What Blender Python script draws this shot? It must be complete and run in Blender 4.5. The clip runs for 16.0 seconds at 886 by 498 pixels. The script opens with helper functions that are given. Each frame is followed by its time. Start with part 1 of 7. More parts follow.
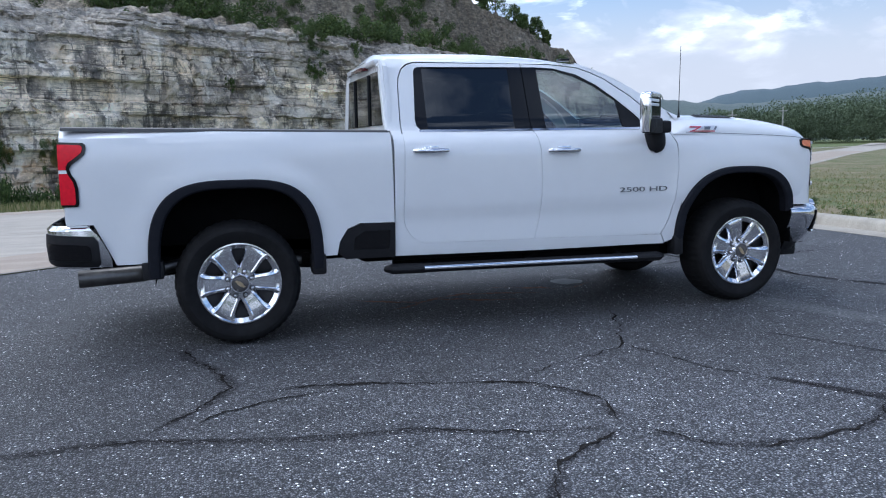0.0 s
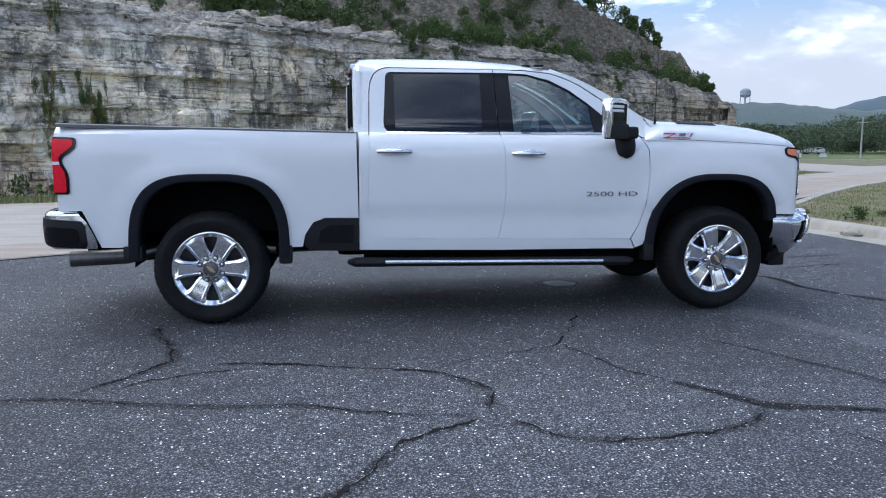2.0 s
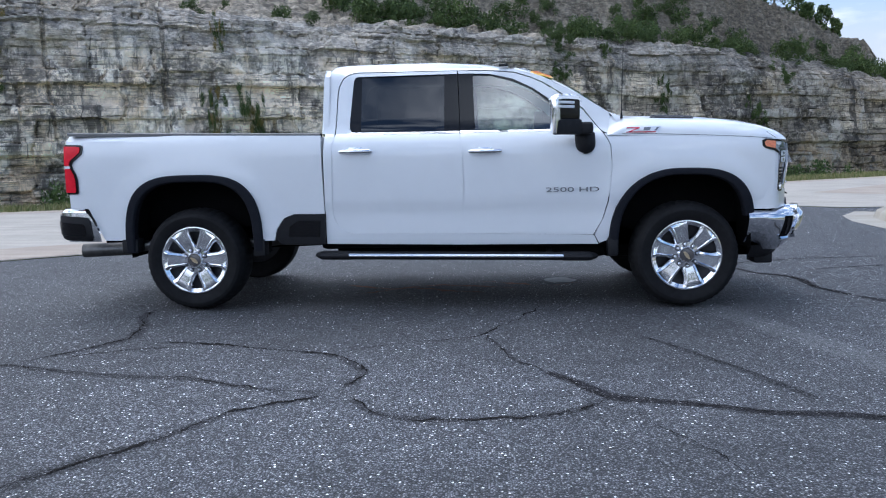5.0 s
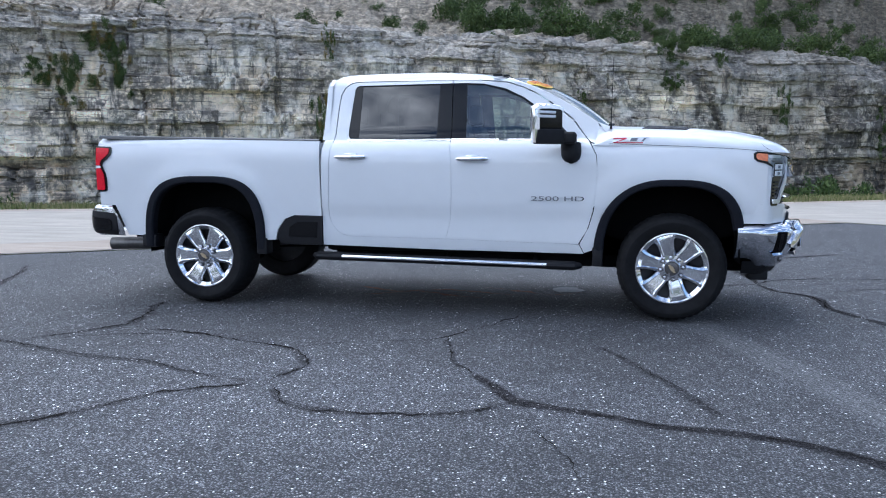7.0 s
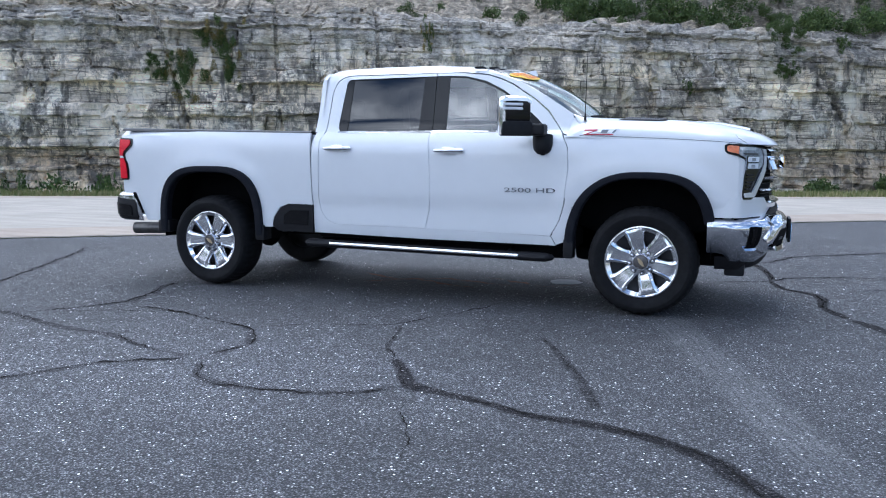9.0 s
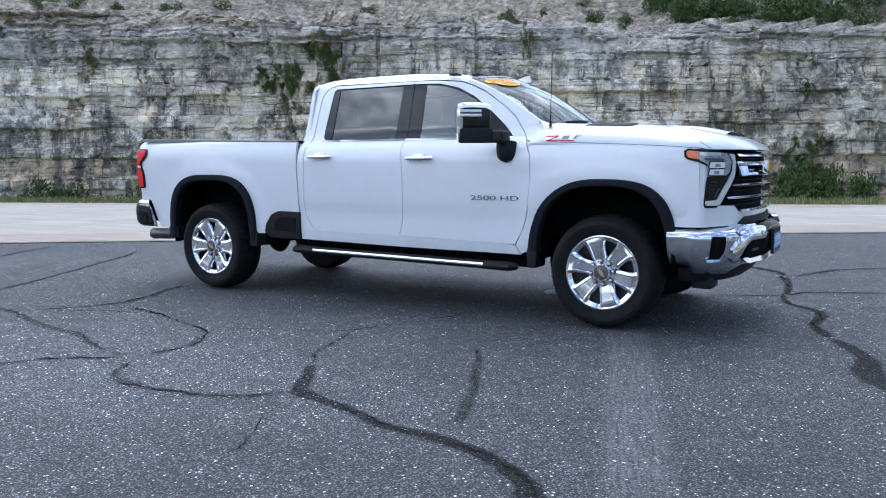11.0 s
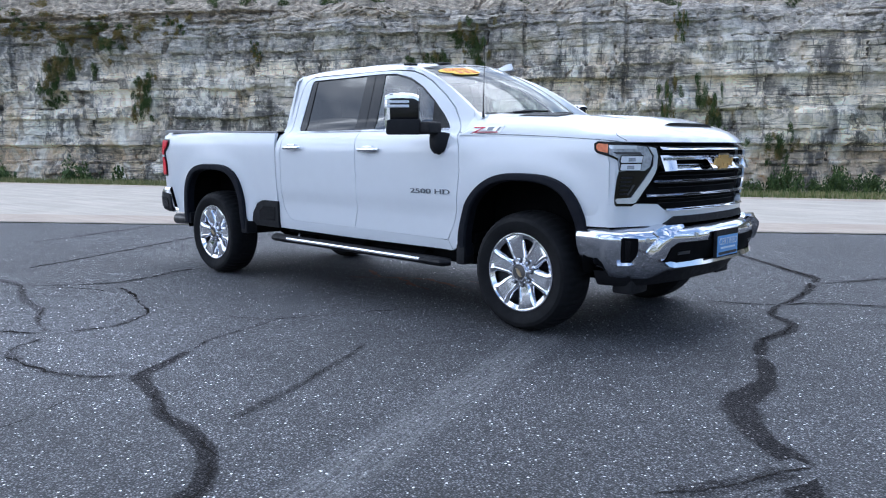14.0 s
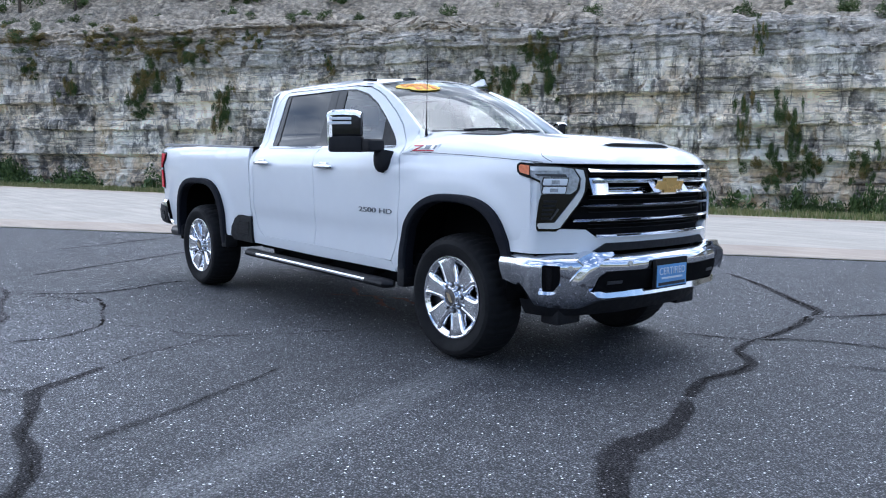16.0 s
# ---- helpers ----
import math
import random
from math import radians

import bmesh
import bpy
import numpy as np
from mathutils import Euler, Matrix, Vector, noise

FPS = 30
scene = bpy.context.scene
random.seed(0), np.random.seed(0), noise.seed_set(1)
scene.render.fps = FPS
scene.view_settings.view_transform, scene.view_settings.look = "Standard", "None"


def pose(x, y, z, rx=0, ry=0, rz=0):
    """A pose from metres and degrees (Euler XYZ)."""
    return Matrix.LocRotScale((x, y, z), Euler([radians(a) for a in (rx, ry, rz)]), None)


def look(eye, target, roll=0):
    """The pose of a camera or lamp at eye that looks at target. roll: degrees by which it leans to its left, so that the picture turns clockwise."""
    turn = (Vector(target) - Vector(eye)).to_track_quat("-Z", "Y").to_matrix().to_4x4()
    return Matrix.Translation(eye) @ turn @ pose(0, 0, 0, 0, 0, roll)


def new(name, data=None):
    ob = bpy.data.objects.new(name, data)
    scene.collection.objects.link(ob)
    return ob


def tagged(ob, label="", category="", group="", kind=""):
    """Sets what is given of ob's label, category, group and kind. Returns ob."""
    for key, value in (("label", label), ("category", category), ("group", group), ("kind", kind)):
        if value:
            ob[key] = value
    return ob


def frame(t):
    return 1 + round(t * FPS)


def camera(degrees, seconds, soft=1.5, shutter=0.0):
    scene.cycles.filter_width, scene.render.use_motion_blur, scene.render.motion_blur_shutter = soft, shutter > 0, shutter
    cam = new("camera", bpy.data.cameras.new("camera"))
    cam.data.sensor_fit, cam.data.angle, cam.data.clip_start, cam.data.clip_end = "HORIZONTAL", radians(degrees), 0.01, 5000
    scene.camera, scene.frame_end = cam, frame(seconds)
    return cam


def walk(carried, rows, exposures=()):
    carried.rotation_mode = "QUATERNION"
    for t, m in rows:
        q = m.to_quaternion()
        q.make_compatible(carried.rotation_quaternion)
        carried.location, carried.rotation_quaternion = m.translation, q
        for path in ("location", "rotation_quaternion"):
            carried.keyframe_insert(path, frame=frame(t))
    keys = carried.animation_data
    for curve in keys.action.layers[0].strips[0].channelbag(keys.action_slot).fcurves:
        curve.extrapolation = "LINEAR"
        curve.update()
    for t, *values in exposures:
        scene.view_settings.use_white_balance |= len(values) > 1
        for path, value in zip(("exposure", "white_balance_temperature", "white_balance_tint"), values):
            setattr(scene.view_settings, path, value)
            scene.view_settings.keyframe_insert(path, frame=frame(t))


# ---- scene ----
cam = camera(58.1, 16.0, soft=1.1)
PATH = [
    (0, (-0.235, -5.548, 1.346), (0.342, -3.651, 1.087), -1.1),
    (0.5, (0.038, -5.684, 1.35), (0.552, -3.767, 1.105), -0.5),
    (1, (0.313, -5.785, 1.335), (0.759, -3.852, 1.077), 0.0),
    (1.5, (0.56, -5.947, 1.339), (0.936, -3.999, 1.083), -0.1),
    (2, (0.811, -6.086, 1.337), (1.115, -4.125, 1.084), 0.1),
    (2.5, (1.072, -6.201, 1.328), (1.306, -4.229, 1.09), -0.2),
    (3, (1.33, -6.311, 1.319), (1.503, -4.334, 1.075), -0.9),
    (3.5, (1.592, -6.361, 1.312), (1.696, -4.379, 1.064), -0.5),
    (4, (1.89, -6.396, 1.301), (1.913, -4.41, 1.065), -0.6),
    (4.2, (2.02, -6.417, 1.297), (2.015, -4.431, 1.055), -0.8),
    (6.3, (3.218, -6.457, 1.284), (2.883, -4.499, 1.05), -0.3),
    (6.5, (3.324, -6.454, 1.279), (2.965, -4.499, 1.055), -0.1),
    (7, (3.623, -6.462, 1.271), (3.193, -4.521, 1.052), -0.0),
    (7.5, (3.913, -6.447, 1.279), (3.404, -4.525, 1.057), 0.1),
    (8, (4.208, -6.387, 1.277), (3.625, -4.485, 1.073), 0.1),
    (8.5, (4.51, -6.361, 1.277), (3.861, -4.482, 1.058), -0.1),
    (8.7, (4.634, -6.335, 1.28), (3.959, -4.468, 1.044), 0.0),
    (10.8, (5.835, -5.736, 1.237), (4.872, -3.996, 1.024), -0.3),
    (11, (5.969, -5.692, 1.277), (4.973, -3.972, 1.054), -0.3),
    (11.5, (6.236, -5.497, 1.292), (5.172, -3.819, 1.06), -0.4),
    (12, (6.515, -5.314, 1.29), (5.406, -3.666, 1.062), -0.7),
    (12.5, (6.774, -5.107, 1.305), (5.604, -3.5, 1.085), -0.9),
    (13, (7.022, -4.863, 1.298), (5.788, -3.302, 1.098), -0.3),
    (13.5, (7.268, -4.661, 1.302), (5.983, -3.145, 1.082), -0.0),
    (14, (7.446, -4.429, 1.307), (6.09, -2.98, 1.054), -0.1),
    (14.5, (7.612, -4.188, 1.317), (6.199, -2.793, 1.082), -0.2),
    (15, (7.775, -3.965, 1.323), (6.33, -2.603, 1.086), 0.6),
    (15.5, (7.888, -3.692, 1.344), (6.415, -2.361, 1.102), 0.7),
    (16, (8.038, -3.494, 1.355), (6.529, -2.201, 1.132), 0.6),
]
walk(cam, [(t, look(eye, target, roll)) for t, eye, target, roll in PATH], exposures=[(0, 0.44, 5480, 11), (4, 0.50, 5480, 11), (8, 0.70, 5440, 11), (16, 0.74, 5420, 11)])

# ---- world and sun ----
SUN_ELEV, SUN_AZ = 64.0, 108.0  # degrees; azimuth counter-clockwise from +x
world = bpy.data.worlds.new("sky")
scene.world = world
world.use_nodes = True
wn, wl = world.node_tree.nodes, world.node_tree.links
wn.clear()
w_out = wn.new("ShaderNodeOutputWorld")
w_bg = wn.new("ShaderNodeBackground")
w_bg.inputs["Strength"].default_value = 0.107
w_sky = wn.new("ShaderNodeTexSky")
w_sky.sky_type = "NISHITA"
w_sky.sun_disc = False
w_sky.sun_elevation = radians(SUN_ELEV)
w_sky.sun_rotation = radians(90 - SUN_AZ)
w_sky.dust_density = 0.8
w_sky.air_density = 1.0
# clouds: noise on the view direction, stretched flat towards the horizon
w_tc = wn.new("ShaderNodeTexCoord")
w_sep = wn.new("ShaderNodeSeparateXYZ")
wl.new(w_tc.outputs["Generated"], w_sep.inputs[0])
w_h = wn.new("ShaderNodeMath"); w_h.operation = "ABSOLUTE"
wl.new(w_sep.outputs["Z"], w_h.inputs[0])
w_h2 = wn.new("ShaderNodeMath"); w_h2.operation = "ADD"; w_h2.inputs[1].default_value = 0.34
wl.new(w_h.outputs[0], w_h2.inputs[0])
w_div = wn.new("ShaderNodeVectorMath"); w_div.operation = "DIVIDE"
w_cmb = wn.new("ShaderNodeCombineXYZ")
for k in range(3):
    wl.new(w_h2.outputs[0], w_cmb.inputs[k])
wl.new(w_tc.outputs["Generated"], w_div.inputs[0])
wl.new(w_cmb.outputs[0], w_div.inputs[1])
w_noise = wn.new("ShaderNodeTexNoise")
w_noise.inputs["Scale"].default_value = 4.2
w_noise.inputs["Detail"].default_value = 7.0
w_noise.inputs["Roughness"].default_value = 0.55
w_noise.inputs["Distortion"].default_value = 0.4
wl.new(w_div.outputs[0], w_noise.inputs["Vector"])
w_mask = wn.new("ShaderNodeValToRGB")
w_mask.color_ramp.elements[0].position, w_mask.color_ramp.elements[1].position = 0.40, 0.56
w_bias = wn.new("ShaderNodeVectorMath"); w_bias.operation = "DOT_PRODUCT"
w_bias.inputs[1].default_value = (-0.15, 0.03, 0.0)
wl.new(w_tc.outputs["Generated"], w_bias.inputs[0])
w_sum = wn.new("ShaderNodeMath"); w_sum.operation = "ADD"
wl.new(w_noise.outputs["Fac"], w_sum.inputs[0])
wl.new(w_bias.outputs["Value"], w_sum.inputs[1])
wl.new(w_sum.outputs[0], w_mask.inputs[0])
w_noise2 = wn.new("ShaderNodeTexNoise")
w_noise2.inputs["Scale"].default_value = 7.0
w_noise2.inputs["Detail"].default_value = 8.0
wl.new(w_div.outputs[0], w_noise2.inputs["Vector"])
w_ccol = wn.new("ShaderNodeValToRGB")
w_ccol.color_ramp.elements[0].position, w_ccol.color_ramp.elements[1].position = 0.36, 0.54
w_ccol.color_ramp.elements[0].color = (0.44, 0.48, 0.55, 1)
w_ccol.color_ramp.elements[1].color = (0.85, 0.86, 0.88, 1)
w_top = w_ccol.color_ramp.elements.new(0.70)
w_top.color = (2.3, 2.28, 2.2, 1)
wl.new(w_noise2.outputs["Fac"], w_ccol.inputs[0])
w_cs = wn.new("ShaderNodeVectorMath"); w_cs.operation = "SCALE"; w_cs.inputs["Scale"].default_value = 13.0
wl.new(w_ccol.outputs["Color"], w_cs.inputs[0])
w_mix = wn.new("ShaderNodeMix"); w_mix.data_type = "RGBA"
wl.new(w_mask.outputs["Color"], w_mix.inputs["Factor"])
wl.new(w_sky.outputs["Color"], w_mix.inputs["A"])
wl.new(w_cs.outputs[0], w_mix.inputs["B"])
# pale haze low in the sky
w_hz = wn.new("ShaderNodeMapRange")
w_hz.inputs["From Min"].default_value, w_hz.inputs["From Max"].default_value = 0.07, 0.21
w_hz.interpolation_type = "SMOOTHSTEP"
w_hz.inputs["To Min"].default_value, w_hz.inputs["To Max"].default_value = 0.97, 0.0
wl.new(w_h.outputs[0], w_hz.inputs["Value"])
w_mixh = wn.new("ShaderNodeMix"); w_mixh.data_type = "RGBA"
wl.new(w_hz.outputs[0], w_mixh.inputs["Factor"])
wl.new(w_mix.outputs["Result"], w_mixh.inputs["A"])
w_mixh.inputs["B"].default_value = (6.1, 6.08, 6.25, 1)
# the cloud deck thins a little towards the zenith
w_up = wn.new("ShaderNodeMapRange")
w_up.inputs["From Min"].default_value, w_up.inputs["From Max"].default_value = 0.0, 1.0
w_up.inputs["To Min"].default_value, w_up.inputs["To Max"].default_value = 1.02, 0.98
wl.new(w_sep.outputs["Z"], w_up.inputs["Value"])
w_fin = wn.new("ShaderNodeVectorMath"); w_fin.operation = "SCALE"
wl.new(w_mixh.outputs["Result"], w_fin.inputs[0])
# and thinner, so brighter, towards the open south
w_sth = wn.new("ShaderNodeVectorMath"); w_sth.operation = "DOT_PRODUCT"
w_sth.inputs[1].default_value = (-0.10, -0.14, 0.0)
wl.new(w_tc.outputs["Generated"], w_sth.inputs[0])
w_one = wn.new("ShaderNodeMath"); w_one.operation = "ADD"; w_one.inputs[1].default_value = 1.0
wl.new(w_sth.outputs["Value"], w_one.inputs[0])
w_all = wn.new("ShaderNodeMath"); w_all.operation = "MULTIPLY"
wl.new(w_up.outputs[0], w_all.inputs[0])
wl.new(w_one.outputs[0], w_all.inputs[1])
wl.new(w_all.outputs[0], w_fin.inputs["Scale"])
wl.new(w_fin.outputs[0], w_bg.inputs["Color"])
wl.new(w_bg.outputs[0], w_out.inputs["Surface"])

sun = new("sun", bpy.data.lights.new("sun", "SUN"))
sun.data.energy, sun.data.angle, sun.data.color = 0.76, radians(38), (1.0, 0.96, 0.9)
_e, _a = radians(SUN_ELEV), radians(SUN_AZ)
sun.matrix_world = look((60 * math.cos(_e) * math.cos(_a), 60 * math.cos(_e) * math.sin(_a), 60 * math.sin(_e)), (0, 0, 0))

# ---- materials ----
def node_mat(name):
    m = bpy.data.materials.new(name)
    m.use_nodes = True
    nt = m.node_tree
    return m, nt, nt.nodes["Principled BSDF"]


def tex_noise(nt, scale, detail=4.0, rough=0.55, stretch=None, coord="Object", distortion=0.0):
    tc = nt.nodes.new("ShaderNodeTexCoord")
    n = nt.nodes.new("ShaderNodeTexNoise")
    n.inputs["Scale"].default_value, n.inputs["Detail"].default_value = scale, detail
    n.inputs["Roughness"].default_value, n.inputs["Distortion"].default_value = rough, distortion
    src = tc.outputs[coord]
    if stretch:
        mp = nt.nodes.new("ShaderNodeMapping")
        mp.inputs["Scale"].default_value = stretch
        nt.links.new(src, mp.inputs["Vector"])
        src = mp.outputs[0]
    nt.links.new(src, n.inputs["Vector"])
    return n.outputs["Fac"]


def ramp(nt, fac, stops):
    r = nt.nodes.new("ShaderNodeValToRGB")
    el = r.color_ramp.elements
    while len(el) < len(stops):
        el.new(0.5)
    for e, (p, c) in zip(el, stops):
        e.position = p
        e.color = (*c, 1) if len(c) == 3 else c
    nt.links.new(fac, r.inputs[0])
    return r.outputs["Color"]


def grey(v):
    return (v, v, v)


def mix(nt, fac, a, b, mode="MIX"):
    m = nt.nodes.new("ShaderNodeMix")
    m.data_type, m.blend_type = "RGBA", mode
    for sock, val in (("Factor", fac), ("A", a), ("B", b)):
        if isinstance(val, (int, float)):
            m.inputs[sock].default_value = val
        elif isinstance(val, tuple):
            m.inputs[sock].default_value = (*val, 1)
        else:
            nt.links.new(val, m.inputs[sock])
    return m.outputs["Result"]


def bump(nt, bsdf, height, strength=0.4, dist=0.01):
    b = nt.nodes.new("ShaderNodeBump")
    b.inputs["Strength"].default_value, b.inputs["Distance"].default_value = strength, dist
    nt.links.new(height, b.inputs["Height"])
    nt.links.new(b.outputs[0], bsdf.inputs["Normal"])


def plain(name, col, rough=0.5, metal=0.0, vary=0.12, scale=30.0, coat=0.0, relief=0.0, spec=0.5):
    m, nt, b = node_mat(name)
    n = tex_noise(nt, scale, 5)
    lo, hi = tuple(c * (1 - vary) for c in col), tuple(min(1, c * (1 + vary)) for c in col)
    nt.links.new(ramp(nt, n, [(0.3, lo), (0.7, hi)]), b.inputs["Base Color"])
    n2 = tex_noise(nt, scale * 0.15, 4)
    nt.links.new(ramp(nt, n2, [(0.3, grey(max(0.0, rough * 0.85))), (0.7, grey(min(1.0, rough * 1.15)))]), b.inputs["Roughness"])
    b.inputs["Metallic"].default_value = metal
    b.inputs["Specular IOR Level"].default_value = spec
    b.inputs["Coat Weight"].default_value = coat
    b.inputs["Coat Roughness"].default_value = 0.03
    if relief:
        bump(nt, b, n, relief, 0.003)
    return m


def thin_glass(name, tint, gloss=0.06):
    """A thin pane; gloss is what it mirrors when seen straight on."""
    m = bpy.data.materials.new(name)
    m.use_nodes = True
    nt = m.node_tree
    nt.nodes.remove(nt.nodes["Principled BSDF"])
    out = nt.nodes["Material Output"]
    tr = nt.nodes.new("ShaderNodeBsdfTransparent")
    tr.inputs["Color"].default_value = (*tint, 1)
    gl = nt.nodes.new("ShaderNodeBsdfGlossy")
    gl.inputs["Roughness"].default_value = 0.01
    lw = nt.nodes.new("ShaderNodeLayerWeight")
    lw.inputs["Blend"].default_value = 0.5
    pw = nt.nodes.new("ShaderNodeMath"); pw.operation = "POWER"; pw.inputs[1].default_value = 5.0
    nt.links.new(lw.outputs["Facing"], pw.inputs[0])
    fr = nt.nodes.new("ShaderNodeMath"); fr.operation = "MULTIPLY_ADD"
    fr.inputs[1].default_value, fr.inputs[2].default_value = 1.0 - gloss, gloss
    nt.links.new(pw.outputs[0], fr.inputs[0])
    mx = nt.nodes.new("ShaderNodeMixShader")
    nt.links.new(fr.outputs[0], mx.inputs[0])
    nt.links.new(tr.outputs[0], mx.inputs[1])
    nt.links.new(gl.outputs[0], mx.inputs[2])
    nt.links.new(mx.outputs[0], out.inputs["Surface"])
    return m


M_PAINT = plain("white_paint", (0.745, 0.76, 0.78), 0.32, 0, 0.01, 8, coat=0.9)
M_CHROME = plain("chrome", (0.80, 0.81, 0.84), 0.09, 1.0, 0.03, 12)
M_RIM = plain("rim_chrome", (0.84, 0.85, 0.88), 0.09, 1.0, 0.05, 20)
M_RIMDARK = plain("rim_pocket", (0.05, 0.05, 0.055), 0.5, 0.3)
M_BLACK = plain("black_plastic", (0.008, 0.008, 0.010), 0.6, 0, 0.2, 200, relief=0.15, spec=0.3)
M_GLOSSBLACK = plain("gloss_black", (0.004, 0.004, 0.005), 0.15, 0, 0.1, spec=0.35)
M_FLARE = plain("flare_plastic", (0.011, 0.012, 0.017), 0.75, 0, 0.15, 150, relief=0.1, spec=0.15)
M_RAIL = plain("rail_plastic", (0.035, 0.035, 0.038), 0.42, 0, 0.15, 60, spec=0.7)
M_TYRE = plain("tyre_rubber", (0.007, 0.007, 0.008), 0.8, 0, 0.25, 25, relief=0.1, spec=0.25)
M_UNDER = plain("underbody", (0.004, 0.004, 0.0045), 0.9, 0, 0.3, 12, spec=0.1)
M_STEEL = plain("exhaust_steel", (0.13, 0.125, 0.12), 0.38, 0.9, 0.2, 15)
M_RED = plain("red_lens", (0.72, 0.012, 0.03), 0.25, 0, 0.12, 40, spec=0.2)
M_REDDARK = plain("dark_red_lens", (0.10, 0.008, 0.012), 0.15, 0, 0.1, 40, coat=1.0)
M_AMBER = plain("amber_lens", (0.75, 0.22, 0.10), 0.15, 0, 0.15, 60, coat=1.0)
M_LENS = plain("clear_lens", (0.42, 0.45, 0.50), 0.12, 0.35, 0.35, 45, coat=1.0)
M_LENSBAR = plain("bright_lens", (0.74, 0.77, 0.82), 0.15, 0.35, 0.05, 30, coat=1.0)
M_WHITELENS = plain("white_lens", (0.8, 0.82, 0.85), 0.2, 0, 0.03)
M_PIPE = plain("silver_trim", (0.76, 0.77, 0.78), 0.32, 0.9, 0.03)
M_GOLD = plain("gold_emblem", (0.62, 0.40, 0.13), 0.28, 0.6, 0.08, 60)
M_BADGE_RED = plain("badge_red", (0.55, 0.03, 0.06), 0.3)
M_BADGE_GREY = plain("badge_grey", (0.20, 0.21, 0.23), 0.3, 0.7)
M_YELLOW = plain("yellow_sticker", (0.90, 0.58, 0.03), 0.5, 0, 0.05, 10)
M_ORANGE = plain("orange_print", (0.75, 0.20, 0.02), 0.5, 0, 0.05)
M_BLUE = plain("blue_plate", (0.16, 0.36, 0.66), 0.4, 0, 0.1, 20)
M_PRINT = plain("white_print", (0.75, 0.80, 0.86), 0.5, 0, 0.03)
M_SEAT = plain("seat_cloth", (0.045, 0.045, 0.05), 0.8, 0, 0.2, 60)
M_LINER = plain("cloth_headliner", (0.50, 0.50, 0.48), 0.9, 0, 0.1, 40)
M_DASH = plain("dash_plastic", (0.03, 0.03, 0.034), 0.6, 0, 0.2, 60)
M_GLASS_F = thin_glass("front_glass", (0.66, 0.77, 0.71), 0.17)
M_GLASS_R = thin_glass("privacy_glass", (0.03, 0.035, 0.04), 0.09)
M_GLASS_W = thin_glass("windscreen_glass", (0.62, 0.74, 0.69), 0.10)
M_REARGLASS = plain("rear_glass", (0.006, 0.0065, 0.007), 0.04, 0, 0.1, spec=0.6)
M_MIRROR = plain("mirror_glass", (0.55, 0.57, 0.6), 0.02, 1.0, 0.02)


